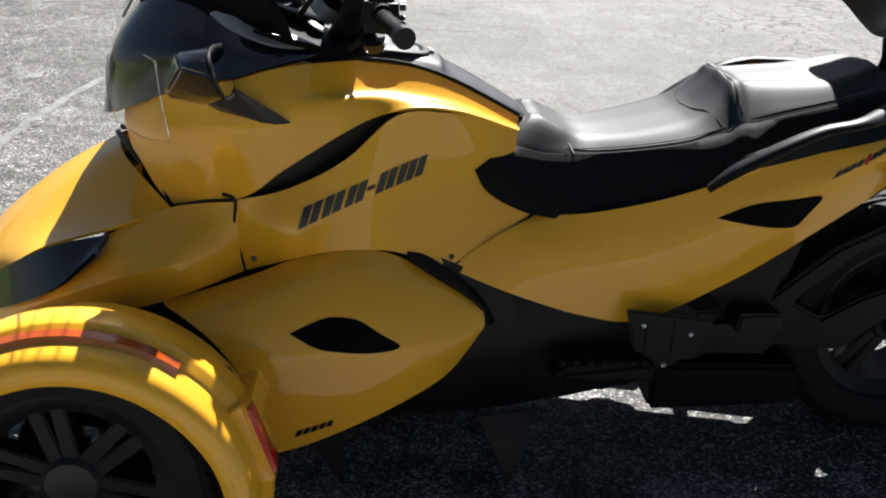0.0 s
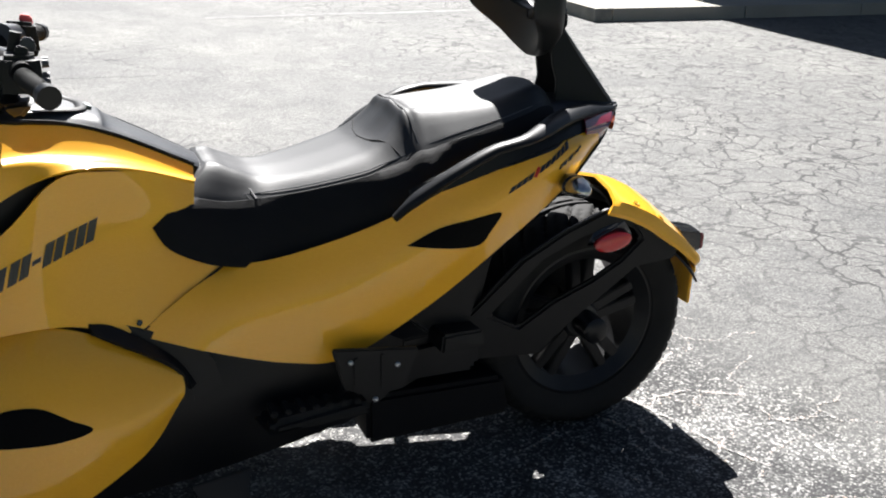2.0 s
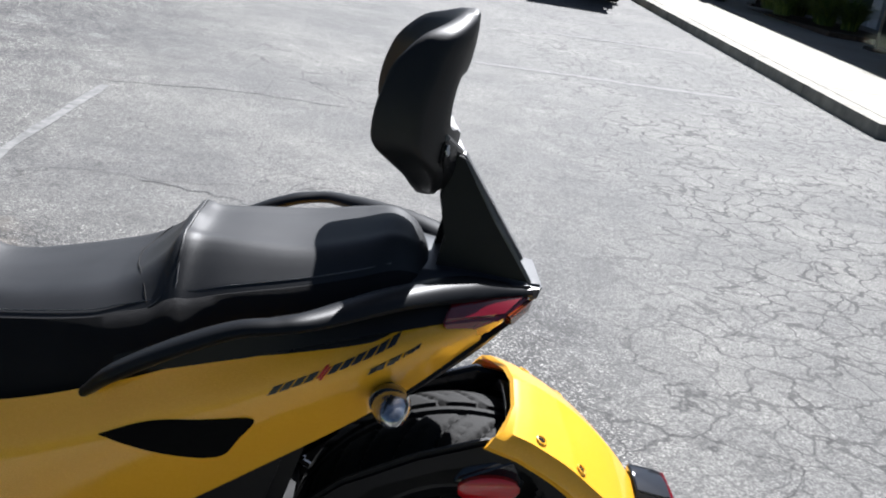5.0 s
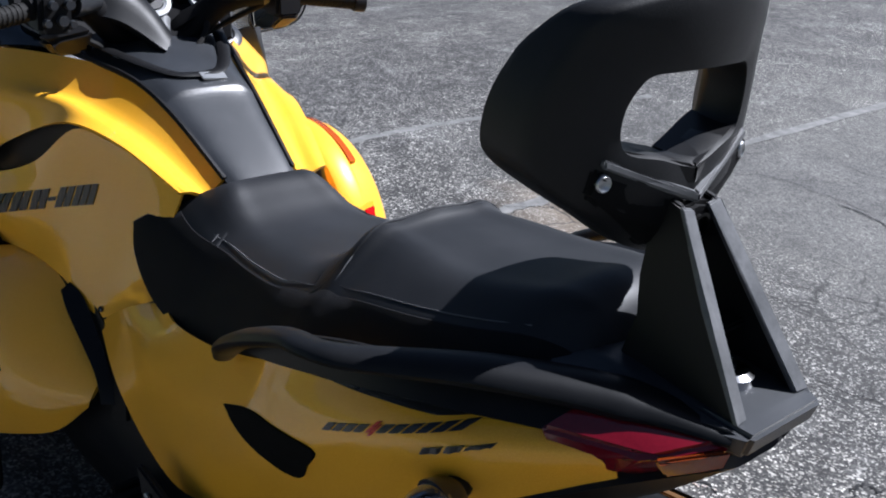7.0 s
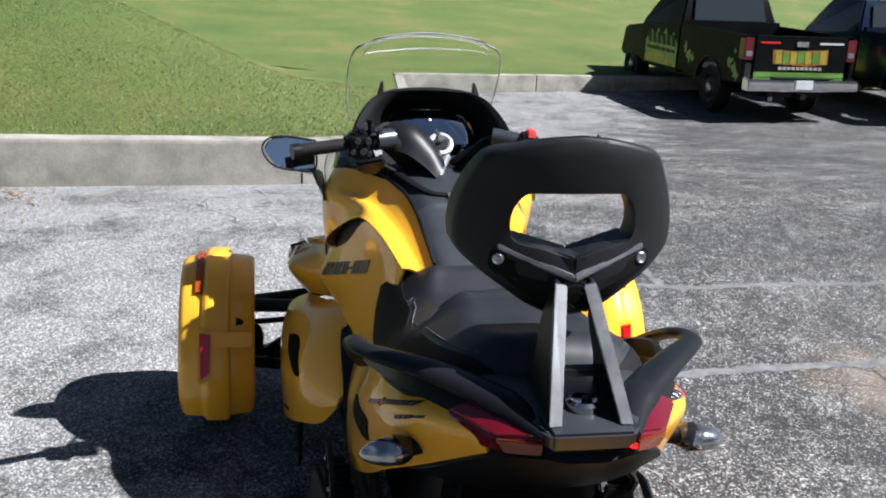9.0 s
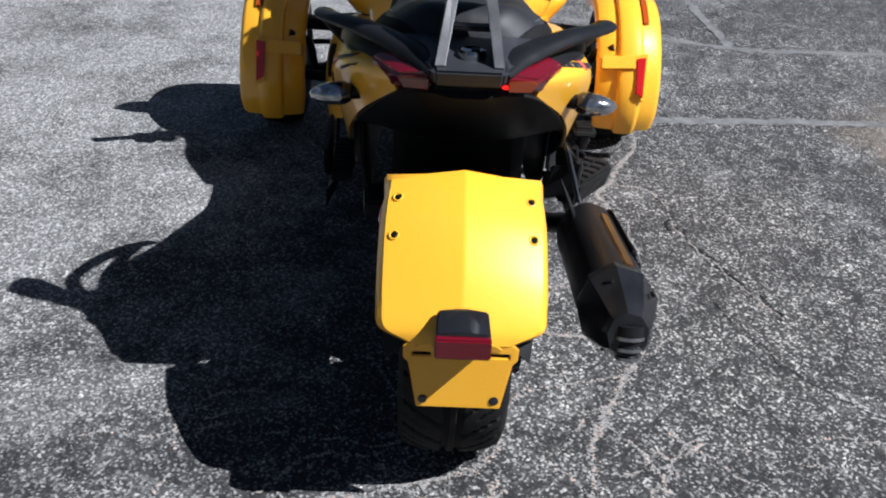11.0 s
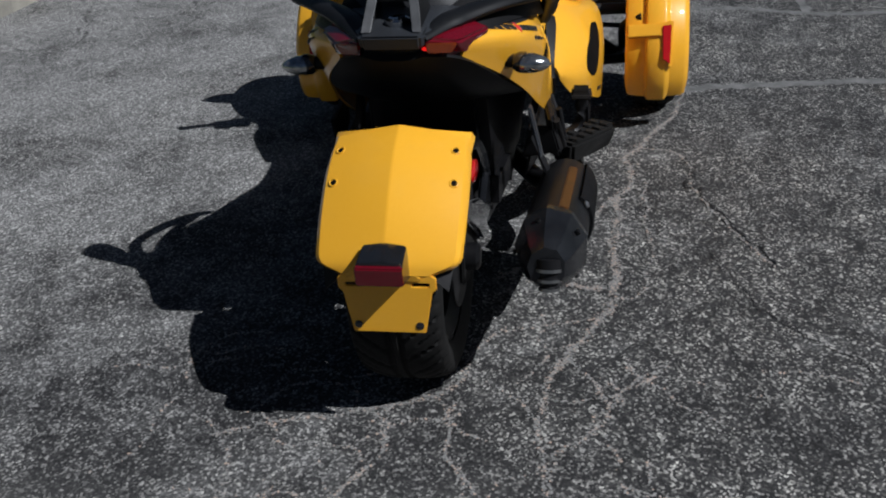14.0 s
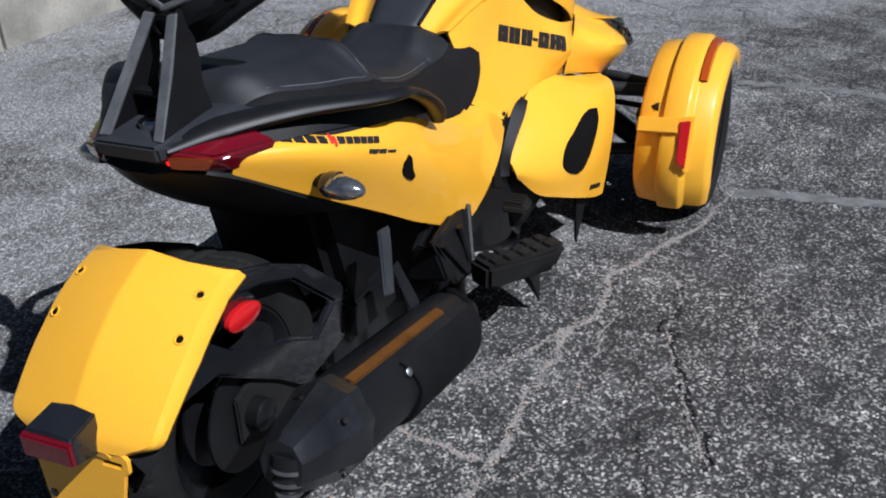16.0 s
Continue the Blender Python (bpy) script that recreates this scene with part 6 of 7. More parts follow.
    part("cockpit_side", shell([[(1.36, .165, .94), (1.38, .10, .90), (1.42, .0, .88)], [(1.46, .215, .972), (1.48, .12, .93), (1.50, .0, .91)], [(1.54, .215, .99), (1.54, .12, .965), (1.56, .0, .95)]], 12, 8, .006, sd), MATT_BLACK, BIKE, "black inner fairing under the handlebar")
    part("side_deflector", shell([[(1.825, .215, .935), (1.83, .225, .88), (1.82, .21, .80)], [(1.77, .255, .955), (1.775, .275, .88), (1.76, .255, .78)], [(1.72, .285, .94), (1.71, .30, .87), (1.70, .285, .78)]], 10, 8, .003, sd), ACRYLIC, BIKE, "clear side wind deflector")
pod = part("side_pod", moved(revolve([(-.01, 0), (-.01, .045), (.0, .048), (.006, .040), (.008, .03), (.004, .028), (.004, 0)], 28, "z"), pose(1.42, -.17, .935, 0, -28, 0)), GREY_PLASTIC, BIKE, "round grey pod beside the tank")
part("instrument_back", solid([(x, y, z) for x, y, z in ((1.50, -.17, .93), (1.50, .17, .93), (1.62, -.18, .98), (1.62, .18, .98), (1.67, -.10, 1.075), (1.67, .10, 1.075), (1.78, -.1, 1.05), (1.78, .1, 1.05), (1.8, -.1, .85), (1.8, .1, .85))], .01), MATT_BLACK, BIKE)
gauge = part("instrument_panel", solid([(1.515, -.115, .985), (1.515, .115, .985), (1.565, -.115, 1.045), (1.565, -.04, 1.062), (1.565, .04, 1.062), (1.565, .115, 1.045), (1.56, -.115, .98), (1.56, .115, .98), (1.60, -.10, 1.04), (1.60, .10, 1.04)], .008), surface("dark_blue_display", (.008, .014, .030), (.014, .024, .048), .16, relief=0.0), BIKE, "small dark blue instrument panel")
part("badge_disc", moved(revolve([(0, 0), (0, .006), (.002, .006), (.003, .004), (.003, 0)], 18, "z"), pose(1.562, .0, 1.056, 0, -48, 0)), ALLOY, gauge)
key = part("ignition_lock", moved(revolve([(-.03, .030), (0, .036), (.012, .036), (.014, .028), (.010, .024), (.008, .018), (.008, 0)], 28, "z"), pose(1.40, -.008, 1.012, 0, -46, 0)), SATIN_GREY, BIKE, "ignition lock with a bright ring")
part("lock_face", moved(revolve([(.009, 0), (.010, .022), (.012, .020), (.012, 0)], 24, "z"), pose(1.40, -.008, 1.012, 0, -46, 0)), BLACK_PLASTIC, key)
part("key", solid([(1.395, -.010, 1.012), (1.395, .0, 1.012), (1.372, -.014, 1.04), (1.372, .004, 1.04), (1.38, -.014, 1.044), (1.38, .004, 1.044), (1.40, -.008, 1.016)], .001), ALLOY, key)
part("key_cap", solid([(1.405, .004, 1.03), (1.42, .012, 1.055), (1.40, -.018, 1.03), (1.425, -.002, 1.06), (1.39, -.004, 1.02)], .003), BLACK_PLASTIC, key)
part("bar_clamp", tube([(1.385, -.012, .985), (1.335, .004, .958), (1.30, .010, .932)], .018, 12, 10, (1.2, .6), [.022, .014, .009]), STRUT_WORN, BIKE, "worn grey bar clamp")
part("clamp_foot", solid([(1.305, .03, .925), (1.295, -.02, .925), (1.285, .03, .93), (1.28, -.015, .93), (1.30, .005, .945)], .003), STRUT_WORN, BIKE)
for a, b, c in (((1.30, .20, 1.02), (1.34, .17, .96), (1.40, .10, .93)), ((1.30, .21, 1.0), (1.33, .12, .95), (1.38, .05, .92)), ((1.30, -.20, 1.02), (1.35, -.13, .97), (1.37, -.06, .93)), ((1.31, .20, 1.06), (1.40, .14, 1.07), (1.46, .07, 1.0)), ((1.31, -.05, .93), (1.33, -.09, .97), (1.36, -.10, 1.01))):
    part("cable", tube([a, b, c], .006, 16, 8), RUBBER, BIKE)
SCREEN = [[(1.79, .20, 1.01), (1.81, .10, 1.02), (1.82, 0, 1.02), (1.81, -.10, 1.02), (1.79, -.20, 1.01)], [(1.72, .215, 1.13), (1.75, .11, 1.145), (1.755, 0, 1.15), (1.75, -.11, 1.145), (1.72, -.215, 1.13)], [(1.64, .205, 1.24), (1.67, .11, 1.265), (1.68, 0, 1.27), (1.67, -.11, 1.265), (1.64, -.205, 1.24)], [(1.60, .15, 1.285), (1.61, .08, 1.30), (1.615, 0, 1.305), (1.61, -.08, 1.30), (1.60, -.15, 1.285)]]
SCREEN = [[(x, y * 1.09, z) for x, y, z in row] for row in SCREEN]
ws = part("windshield", shell(SCREEN, 20, 18, .004), ACRYLIC, BIKE, "clear windshield")
ws.visible_shadow = False
part("screen_edge", tube([along(SCREEN, u, v) for u, v in ((0, 0), (.33, 0), (.66, 0), (.9, .02), (1, .15), (1, .5), (1, .85), (.9, .98), (.66, 1), (.33, 1), (0, 1))], .0018, 60, 6), EDGE, ws, "pale rounded edge")
part("screen_vent", tube([along(SCREEN, u, v) for u, v in ((.62, .10), (.66, .12), (.80, .22), (.84, .5), (.80, .80), (.72, .92), (.64, .90), (.63, .84), (.60, .5), (.60, .14), (.62, .10))], .0016, 60, 6), EDGE, ws, "pale rim of the vent slot")


# ---- the building side ----
APART = 1.085                            # the building side lies this much further off than its own plan
ORIGIN = Vector((0.91, 2.05, 0.0))


def set_back(e):
    """Moves a thing of the building side out from the lot, in one piece."""
    e.matrix_basis = Matrix.Translation(ORIGIN) @ Matrix.Diagonal((APART, APART, APART, 1)) @ Matrix.Translation(-ORIGIN) @ e.matrix_basis


def walk_top(x, y):
    return height(x, y) + 0.13


def slab(x0, x1, y0, y1, material, parent, name, cut=0.0):
    """A paving slab that follows the ground."""
    g = 0.006
    xs, ys = np.linspace(x0 + g, x1 - g, 3), np.linspace(y0 + g, y1 - g, 3)
    top = [[(x, y - cut * (x - x1), walk_top(x, y)) for y in ys] for x in xs]
    bm = bmesh.new()
    up = [[bm.verts.new(p) for p in r] for r in top]
    dn = [[bm.verts.new((p[0], p[1], p[2] - 0.4)) for p in r] for r in top]
    for i in range(2):
        for j in range(2):
            bm.faces.new((up[i][j], up[i + 1][j], up[i + 1][j + 1], up[i][j + 1]))
    ring = [(0, 0), (1, 0), (2, 0), (2, 1), (2, 2), (1, 2), (0, 2), (0, 1)]
    for (a, b), (c, d) in zip(ring, ring[1:] + ring[:1]):
        bm.faces.new((up[a][b], up[c][d], dn[c][d], dn[a][b]))
    part(name, bm, material, parent)


walkway = thing("pavement", "pale concrete walkway slabs behind a low kerb edge", "pavement", kind="structure")
for i in range(20):
    y1 = -6.32 - 1.75 * i
    cut = 0.26 if i == 0 else 0.0
    slab(-3.86, -3.66, y1 - 1.75, y1, CONCRETE, walkway, "kerb_stone")
    slab(-5.4, -3.86, y1 - 1.75, y1, PAVING, walkway, "slab")
    slab(-6.9, -5.4, y1 - 1.75, y1, PAVING, walkway, "slab")
    slab(-8.4, -6.9, y1 - 1.75, y1, PAVING, walkway, "slab")
part("kerb_return", prism([(-3.70, -6.40), (-3.66, -6.33), (-7.9, -7.42), (-7.9, -7.56)][::-1], -0.2, 0.225, "z", bevel=.01), CONCRETE, walkway)

bed = thing("planting_bed", "dark bark mulch bed along the building wall", "flower bed", kind="structure")
part("mulch", prism([(-5.75, -7.4), (-7.7, -7.6), (-7.9, -11.1), (-5.9, -11.0)], 0.1, 0.275, "z", bevel=.02), MULCH, bed)
part("mulch", prism([(-6.2, -13.9), (-7.6, -13.6), (-7.6, -19.5), (-5.9, -19.2)], 0.25, 0.47, "z", bevel=.02), MULCH, bed)


def reed_clump(x, y, z, size, seed):
    rng = random.Random(seed)
    bm = bmesh.new()
    for _ in range(520):
        q, lean = rng.uniform(0, 6.28), rng.uniform(0.45, 1.45)
        r0 = rng.uniform(0, 0.14) * size
        h, w = size * rng.uniform(0.5, 0.9), rng.uniform(0.007, 0.014)
        bx, by = r0 * math.cos(q * 1.7), r0 * math.sin(q * 1.7)
        last = None
        for k in range(5):
            t = k / 4
            out = lean * size * 0.62 * t ** 1.6
            zz = h * (t - 0.45 * lean * t ** 2.4)
            ww = w * (1 - t * 0.85)
            px, py = bx + out * math.cos(q), by + out * math.sin(q)
            pair = [bm.verts.new((px - ww * math.sin(q), py + ww * math.cos(q), zz)), bm.verts.new((px + ww * math.sin(q), py - ww * math.cos(q), zz))]
            if last:
                bm.faces.new((last[0], pair[0], pair[1], last[1]))
            last = pair
    e = thing("ornamental_grass", "arching clump of green and yellowish ornamental grass in mulch", "plant", "grasses by the wall", at=(x, y, z))
    part("leaves", bm, REED, e)


for i, (x, y, s) in enumerate(((-5.75, -10.1, .8), (-5.8, -9.4, .85), (-5.75, -8.8, .8), (-6.0, -8.3, .8), (-6.3, -10.8, .85), (-6.1, -15.8, 1.0), (-6.2, -16.7, 1.0), (-6.5, -14.9, 1.0), (-6.0, -10.4, .78), (-6.05, -9.75, .82), (-5.95, -9.1, .80), (-6.1, -8.55, .78), (-6.35, -8.1, .70), (-6.6, -9.3, .8), (-6.7, -10.3, .8), (-6.3, -17.1, .95), (-6.5, -16.2, 1.0), (-6.6, -15.3, 1.0), (-6.8, -14.6, .95), (-6.9, -16.8, 1.0))):
    reed_clump(x, y, height(x, y) + 0.22, s, i + 3)

house = thing("building", "grey commercial building with dark shop windows under a wide eave", "building")
part("wall", prism([(-7.56, -7.29), (-8.12, -9.42), (-8.9, -9.42), (-12.5, -6.0), (-12.5, -5.8)], 0.0, 3.55, "z"), SIDING, house, "grey painted corner wall")
for i in range(9):
    x = -7.75 - 0.5 * i
    y = -7.29 + (x + 7.56) * (-6.0 + 7.29) / (-12.5 + 7.56) + 0.03
    part("batten", moved(box(-.03, .03, -.02, .02, 0.05, 3.5, .004), pose(x, y + .01, 0, 0, 0, -15)), SIDING, house)
part("corner_trim", moved(box(-.06, .06, -.06, .06, 0.05, 3.5, .01), pose(-7.58, -7.31, 0, 0, 0, 14)), WHITE_PAINT, house)
part("conduit", tube([(-7.76, -8.52, 3.4), (-7.76, -8.52, .95), (-7.80, -8.72, .72), (-7.88, -9.0, .72)], .018, 20, 8), DARK_STEEL, house)
part("downpipe", tube([(-7.64, -7.85, 3.5), (-7.64, -7.85, .95), (-7.60, -7.85, .82)], .055, 10, 12), SIDING, house)
part("wall", box(-9.2, -8.9, -40, -9.42, .1, .75), SIDING, house, "low shop front wall")
part("wall", box(-9.2, -8.9, -40, -9.42, 3.0, 3.6), SIDING, house)
for i in range(14):
    y = -9.6 - 2.05 * i
    part("pillar", box(-9.0, -8.62, y - .22, y + .22, .1, 3.1, .01), WHITE_PAINT, house, "white painted pillar")
    w = part("window", box(-9.08, -9.04, y - 1.83, y - .22, .75, 3.0), GLASS, house, "dark shop window")
    for z in (.75, 1.35, 2.95):
        part("frame", box(-9.04, -8.97, y - 1.83, y - .22, z - .04, z + .04, .006), DARK_STEEL, w)
    for k in (.22, 1.0, 1.83):
        part("frame", box(-9.04, -8.965, y - k - .03, y - k + .03, .75, 3.0, .006), DARK_STEEL, w)
part("wall", box(-20, -9.2, -40, -39.6, 0, 3.6), SIDING, house)
part("roof", prism([(-6.05, -5.9), (-6.05, -40.3), (-20, -40.3), (-20, -5.2)], 3.55, 3.9, "z", bevel=.03), DARK_STEEL, house, "flat roof with a wide eave")
for i in range(5):
    y = -12.7 - 5.6 * i
    post = part("post", box(-6.53, -6.43, y - .05, y + .05, height(-6.5, y) + .13, 3.6, .006), DARK_STEEL, house, "dark steel eave post")
    part("base_plate", box(-6.64, -6.32, y - .16, y + .16, height(-6.5, y) + .12, height(-6.5, y) + .18, .008), DARK_STEEL, post)

bin_ = thing("litter_bin", "square dark litter bin on the walkway", "bin", at=(-5.6, -18.3, height(-5.6, -18.3) + 0.13))
part("body", prism([(-.22, -.22), (.22, -.22), (.22, .22), (-.22, .22)], 0, .45, "z", bevel=.03), DARK_STEEL, bin_)
part("rim", prism([(-.25, -.25), (.25, -.25), (.25, .25), (-.25, .25)], .45, .5, "z", bevel=.015), BLACK_PLASTIC, bin_)
for a in (-.18, .18):
    part("upright", box(a - .02, a + .02, -.02, .02, .5, 1.1, .004), DARK_STEEL, bin_)
part("lid", prism([(-.25, -.25), (.25, -.25), (.25, .25), (-.25, .25)], 1.1, 1.16, "z", bevel=.02), BLACK_PLASTIC, bin_)


def simple_wheel(parent, x, y, z, r, half, out, material=ALLOY):
    w = part("wheel", revolve([(-half, r * .62), (-half, r * .9), (-half * .7, r), (half * .7, r), (half, r * .9), (half, r * .62), (-half, r * .62)], 28, "y", (x, y, z)), RUBBER, parent)
    f = y + out * half
    part("rim", revolve([(f - out * .04, 0), (f + out * .012, r * .16), (f - out * .01, r * .22), (f - out * .03, r * .45), (f + out * .004, r * .60), (f - out * .05, r * .64)], 24, "y", (x, 0, z)), material, w)
    return w


def golf_cart(x, y, turn, first):
    """A cart at the wheels' ground level; it faces +x of its own."""
    c = thing("golf_cart", "dark golf cart with a pale roof parked beside the kerb", "golf cart", "parked golf carts", at=(x, y, height(x, y)), turn=turn)
    for wx in (-.85, .85):
        for wy in (-.5, .5):
            simple_wheel(c, wx, wy, .23, .23, .105, 1 if wy > 0 else -1, ALLOY)
    part("body", solid([(-1.2, -.55, .35), (-1.2, .55, .35), (1.25, -.5, .3), (1.25, .5, .3), (-1.2, -.55, .62), (-1.2, .55, .62), (.5, -.58, .5), (.5, .58, .5), (1.3, -.4, .6), (1.3, .4, .6), (.9, -.5, .85), (.9, .5, .85)], .04), GLOSS_BLACK, c)
    part("rear_panel", box(-1.24, -1.18, -.5, .5, .33, .66, .01), BLACK_PLASTIC, c)
    part("plate", box(-1.25, -1.238, -.16, .0, .42, .6, .003), WHITE_PAINT, c)
    part("rear_seat", prism([(-1.1, .62), (-.6, .62), (-.6, .78), (-1.1, .78)], -.52, .52, "y", bevel=.03), BLACK_PLASTIC, c)
    part("cargo_deck", box(-1.42, -1.0, -.55, .55, .66, .70, .01), CREAM, c, "pale fold-down rear deck")
    part("seat", prism([(-.35, .62), (.2, .62), (.2, .78), (-.35, .78)], -.52, .52, "y", bevel=.03), BLACK_PLASTIC, c)
    part("backrest", prism([(-.45, .8), (-.36, .8), (-.42, 1.2), (-.52, 1.2)], -.5, .5, "y", bevel=.02), BLACK_PLASTIC, c)
    for px, py in ((-1.1, -.55), (-1.1, .55), (.75, -.55), (.75, .55)):
        part("roof_post", tube([(px, py, .6), (px * .95, py, 1.85)], .02, 6, 8), BLACK_PLASTIC, c)
    part("roof", prism([(-1.3, -.62), (.95, -.62), (.95, .62), (-1.3, .62)], 1.85, 1.93, "z", bevel=.03), CREAM, c)
    part("bumper", tube([(-1.3, -.5, .36), (-1.34, 0, .36), (-1.3, .5, .36)], .03, 10, 8), BLACK_PLASTIC, c)


golf_cart(-2.64, -16.35, -94, True)
golf_cart(-2.45, -19.4, -92, False)
golf_cart(-2.3, -22.2, -90, False)
golf_cart(-2.5, -26.0, -90, False)


for ob in [o for o in bpy.data.objects if o.parent is None and o.name.split(".")[0] in ("pavement", "planting_bed", "ornamental_grass", "building", "litter_bin", "golf_cart")]:
    set_back(ob)


# ---- the trucks ----
def pickup(name, label, paint_m, x, y, turn, stripe, wrap):
    """A pickup with its rear axle at x, y, facing +x of its own."""
    tilt = Vector((height(x + 1.5, y) - height(x - 1.5, y), 0, 0)).x / 3
    t = thing(name, label, "truck", "parked pickup trucks")
    t.matrix_basis = pose(x, y, height(x, y), 0, -math.degrees(math.atan(tilt)), turn)
    for wx in (0, 3.55):
        for wy in (-.8, .8):
            w = simple_wheel(t, wx, wy, .39, .39, .125, 1 if wy > 0 else -1, METAL_DARK if wrap else ALLOY)
            o = 1 if wy > 0 else -1
            part("hub_cap", revolve([(wy + o * .10, 0.0), (wy + o * .10, .09), (wy + o * .135, .08), (wy + o * .145, .05), (wy + o * .145, 0.0)], 18, "y", (wx, 0, .39)), ALLOY, w)
    def flank(sd):
        lo, hi = (.90, .96) if sd > 0 else (-.96, -.90)
        out = [(-1.15, .62), (-1.15, 1.36), (1.25, 1.36), (1.25, .55), (.48, .55)] + arc(0, .42, .46, 15, 165, 9) + [(-.5, .58)]
        return prism(out, lo, hi, "y", bevel=.012)
    for sd in (1, -1):
        b = part("bed_side", flank(sd), paint_m, t)
        part("arch_trim", tube([(.49 * math.cos(a), sd * .965, .42 + .49 * math.sin(a)) for a in np.linspace(.1, 3.05, 9)], .02, 20, 6), FRAME_GREY, b)
        lamp = part("tail_lamp", solid([(-1.17, sd * a, z) for a in (.80, .965) for z in (.98, 1.32)] + [(-1.0, sd * .97, z) for z in (.98, 1.32)], .01), RED_LENS, t)
        part("reversing_lamp", box(-1.178, -1.168, min(sd * .83, sd * .93), max(sd * .83, sd * .93), 1.04, 1.12, .002), CLEAR_LENS, lamp)
        if wrap:
            rng = random.Random(31)
            part("marking", prism([(1.34, .58), (2.78, .56), (2.8, .95), (2.55, 1.16), (2.42, 1.02), (2.25, 1.2), (2.1, 1.05), (1.9, 1.22), (1.75, 1.04), (1.55, 1.18), (1.36, .98)], sd * .950 - .004, sd * .950 + .006, "y"), GREEN_WRAP, b)
            part("marking", prism([(1.34, .57), (2.78, .55), (2.78, .70), (2.2, .78), (1.34, .66)], sd * .954 - .004, sd * .954 + .006, "y"), YELLOW_WRAP, b)
            for i in range(6):
                x = 1.42 + .22 * i
                part("marking", prism([(x, .92), (x + .15, .93), (x + .19, 1.14), (x + .04, 1.12)], sd * .957 - .004, sd * .957 + .006, "y"), BLACK_PLASTIC, b)
                part("marking", prism([(x, .80), (x + .17, .81), (x + .18, .87), (x + .01, .86)], sd * .957 - .004, sd * .957 + .006, "y"), BLACK_PLASTIC, b)
            for i in range(9):
                cx, cz, r = rng.choice((-.85, .75, 1.0)) + rng.uniform(-.16, .16), rng.uniform(.72, 1.2), rng.uniform(.03, .09)
                loop = [(cx + r * rng.uniform(.3, 1.6) * math.cos(q), cz + r * rng.uniform(.3, 1.6) * math.sin(q)) for q in np.linspace(0, 6.28, 14)[:-1]]
                part("marking", prism(loop, sd * .957 - .006, sd * .957 + .006 + .001 * (i % 3), "y"), (GREEN_WRAP, ORANGE_WRAP)[i == 4], b)
    gate = part("tailgate", box(-1.19, -1.10, -.79, .79, .72, 1.36, .012), paint_m, t)
    part("handle", box(-1.205, -1.185, -.1, .1, 1.2, 1.28, .004), CHROME if wrap else BLACK_PLASTIC, gate)
    if wrap:
        part("marking", box(-1.196, -1.188, -.78, .78, .725, .80, .002), GREEN_WRAP, gate, "lime green stripe")
        part("marking", prism([(-.47, .93), (-.1, .90), (.47, .93), (.49, 1.15), (.1, 1.13), (-.46, 1.16)], -1.194, -1.188, "x"), ORANGE_WRAP, gate)
        for i in range(7):
            part("marking", prism([(-.44 + .128 * i, .94 + .015 * (i % 2)), (-.33 + .128 * i, .93), (-.325 + .128 * i, 1.13), (-.43 + .128 * i, 1.14 - .02 * (i % 3))], -1.199, -1.190, "x"), (YELLOW_WRAP, GREEN_WRAP)[i % 2], gate)
        for i in range(10):
            part("marking", box(-1.197, -1.188, -.38 + .077 * i, -.325 + .077 * i, .84, .885, .001), CREAM, gate)
        part("marking", box(-1.197, -1.188, .38, .72, 1.24, 1.27, .001), DECAL_RED, gate)
        part("marking", box(-1.197, -1.188, -.72, -.3, 1.24, 1.27, .001), WHITE_PAINT, gate)
    else:
        for i in range(6):
            part("marking", box(-1.197, -1.188, -.26 + .088 * i, -.2 + .088 * i, .98, 1.06, .001), WHITE_PAINT, gate)
    bump_ = part("bumper", prism([(-1.38, .52), (-1.40, .56), (-1.38, .70), (-1.18, .72), (-1.18, .52)], -.95, .95, "y", bevel=.015), CHROME, t, "chrome rear bumper")
    part("plate", box(-1.41, -1.395, -.15, .15, .56, .70, .003), WHITE_PAINT, bump_)
    part("step_pad", box(-1.38, -1.2, -.5, .5, .715, .73, .003), BLACK_PLASTIC, bump_)
    part("bed_floor", box(-1.1, 1.2, -.9, .9, .62, .70), BLACK_PLASTIC, t)
    part("bed_front", box(1.17, 1.25, -.9, .9, .6, 1.42), paint_m, t)
    part("cab", solid([(1.3, -.95, .5), (1.3, .95, .5), (3.0, -.95, .5), (3.0, .95, .5), (1.3, -.95, 1.3), (1.3, .95, 1.3), (3.1, -.95, 1.25), (3.1, .95, 1.25), (1.5, -.78, 1.88), (1.5, .78, 1.88), (2.5, -.76, 1.88), (2.5, .76, 1.88)], .03), paint_m, t)
    part("rear_window", solid([(1.30, -.7, 1.42), (1.30, .7, 1.42), (1.44, -.65, 1.82), (1.44, .65, 1.82), (1.35, -.7, 1.42), (1.35, .7, 1.42)], .004), GLASS, t)
    part("bonnet", solid([(2.9, -.95, .55), (2.9, .95, .55), (4.2, -.92, .55), (4.2, .92, .55), (2.9, -.93, 1.25), (2.9, .93, 1.25), (4.15, -.86, 1.12), (4.15, .86, 1.12)], .04), paint_m, t)
    part("chassis", box(-1.0, 4.0, -.55, .55, .38, .62, .02), BLACK_PLASTIC, t)
    part("axle", tube([(0, -.75, .39), (0, .75, .39)], .07, 4, 10), BLACK_PLASTIC, t)
    part("hitch", box(-1.42, -1.15, -.05, .05, .40, .48, .006), METAL_DARK, t)
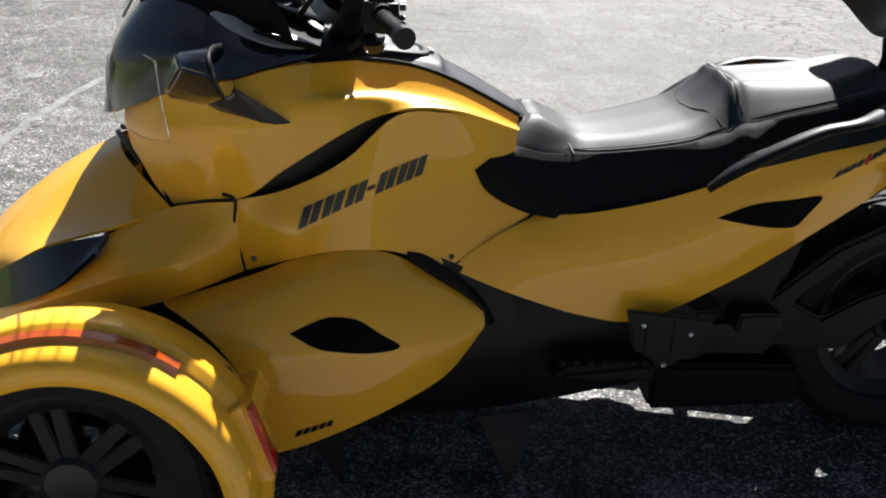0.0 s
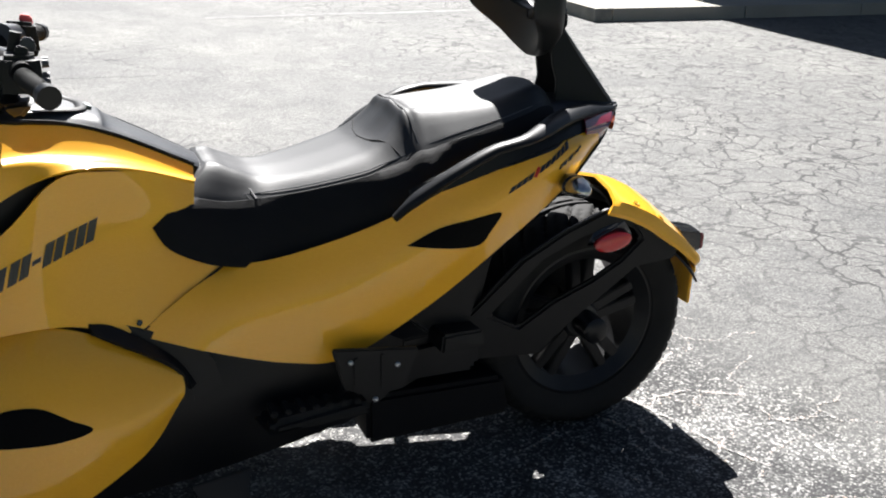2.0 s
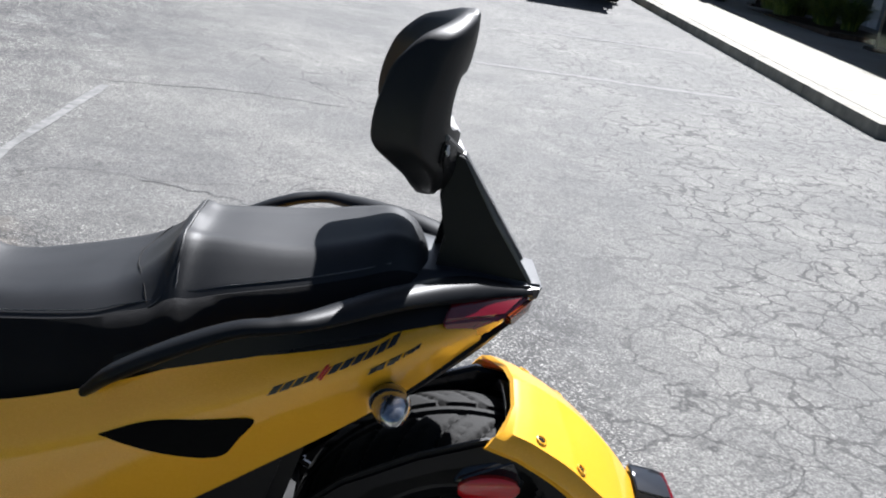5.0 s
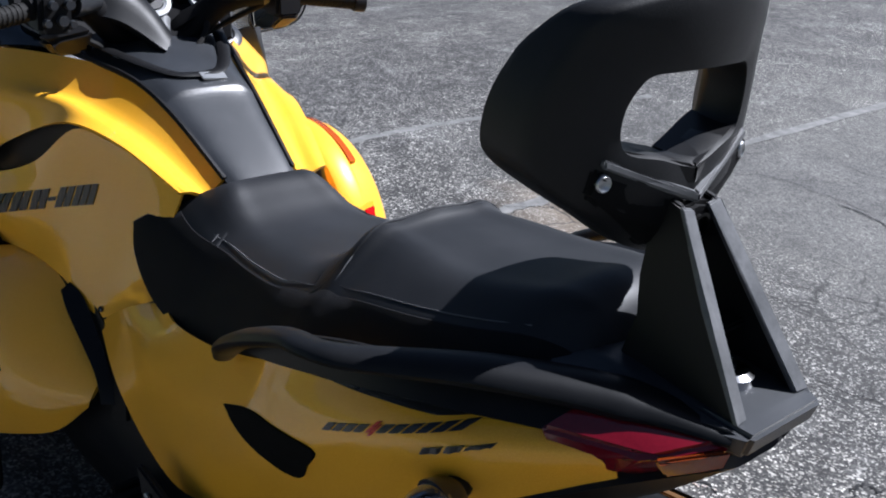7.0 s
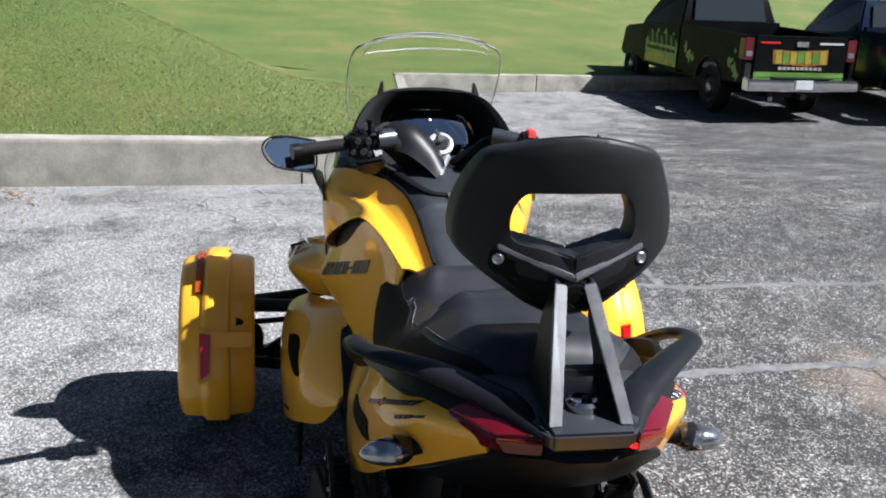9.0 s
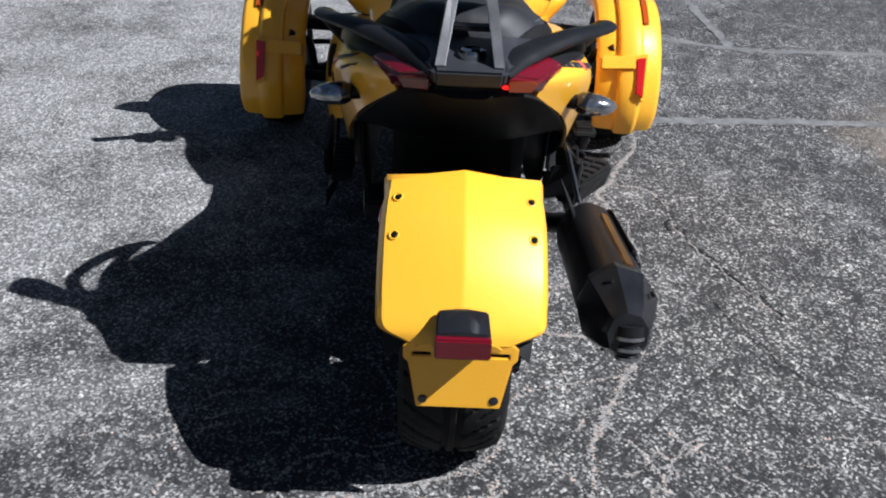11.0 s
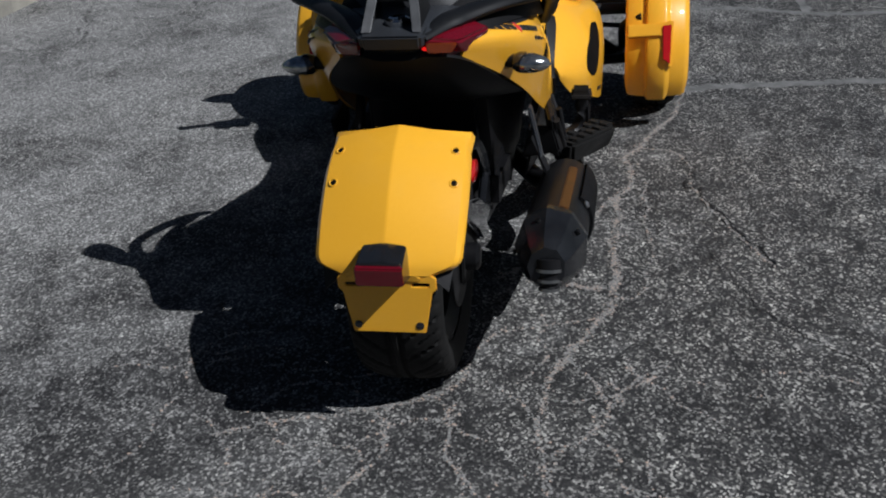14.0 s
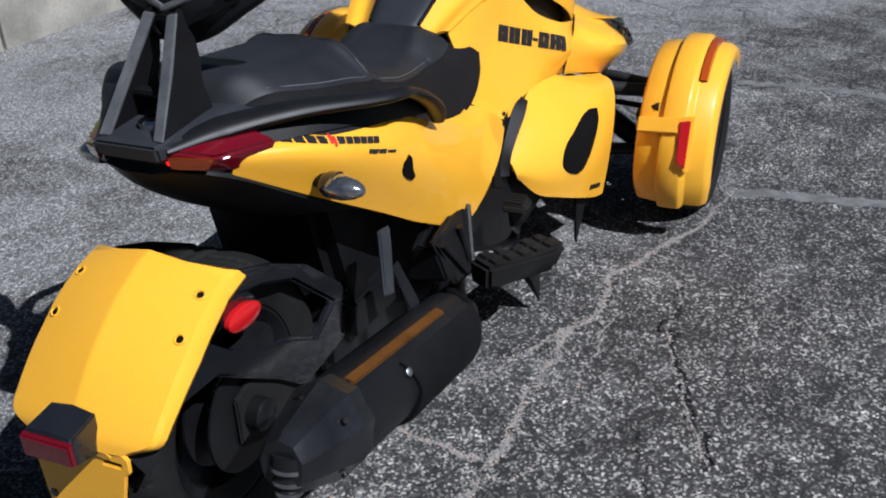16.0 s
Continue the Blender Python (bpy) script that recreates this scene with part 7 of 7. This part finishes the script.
    part("exhaust_pipe", tube([(-.9, .3, .42), (-1.2, .45, .40), (-1.3, .5, .39)], .035, 8, 10), ALLOY, t)
    return t


pickup("pickup_truck", "dark green pickup with bright lime and orange graphics", TRUCK_BLACK, 14.6, -7.65, 2, None, True)
pickup("pickup_truck", "dark blue compact pickup with a chrome bumper", TRUCK_BLUE, 13.7, -10.6, 3, None, False)
pickup("pickup_truck", "dark pickup parked at the end of the row", TRUCK_BLACK, 14.4, -14.0, 3, None, False)

blk = thing("concrete_block", "small grey block with a thin dark slab beside it", "block", at=(8.2, -2.95, height(8.2, -2.95)), turn=-8)
part("block", prism([(-.17, 0), (.17, 0), (.17, .17), (-.17, .17)], -.09, .09, "x", bevel=.008), surface("grey_block", (.16, .155, .14), (.27, .26, .24), .9, relief=.5), blk)
# darker rectangle set flat on one face of the block
part("recess", prism([(-.10, .04), (.08, .04), (.08, .13), (-.10, .13)], -.094, -.088, "x"), surface("dark_patch", (.06, .055, .05), (.10, .09, .08), .9), blk)
# thin black slab along the block's left side
part("dark_slab", box(-.12, .12, .178, .20, 0, .20, .004), BLACK_PLASTIC, blk)


def flower_bush(x, y, z, seed):
    rng = random.Random(seed)
    e = thing("flower_bush", "low bush of white flowers on the lawn", "bush", at=(x, y, z))
    leaves, petals = bmesh.new(), bmesh.new()
    for _ in range(900):
        a, b, r = rng.uniform(0, 6.28), rng.uniform(0, 1.57), rng.uniform(.5, 1) ** .5
        p = Vector((.6 * r * math.cos(a) * math.cos(b), .6 * r * math.sin(a) * math.cos(b), .55 * r * math.sin(b)))
        s = rng.uniform(.02, .05)
        d1 = Vector((rng.uniform(-1, 1), rng.uniform(-1, 1), rng.uniform(-1, 1))).normalized() * s
        d2 = d1.orthogonal().normalized() * s * .5
        white = rng.random() < .4 and r > .8
        (petals if white else leaves).faces.new([(petals if white else leaves).verts.new(p + q) for q in (-d1, d2, d1, -d2)])
    part("leaves", leaves, REED, e)
    part("flowers", petals, PETAL, e)


for i, (x, y) in enumerate(((9.6, 4.6), (10.3, 5.2), (9.0, 4.1))):
    flower_bush(x, y, lawn_height(x, y), i + 40)
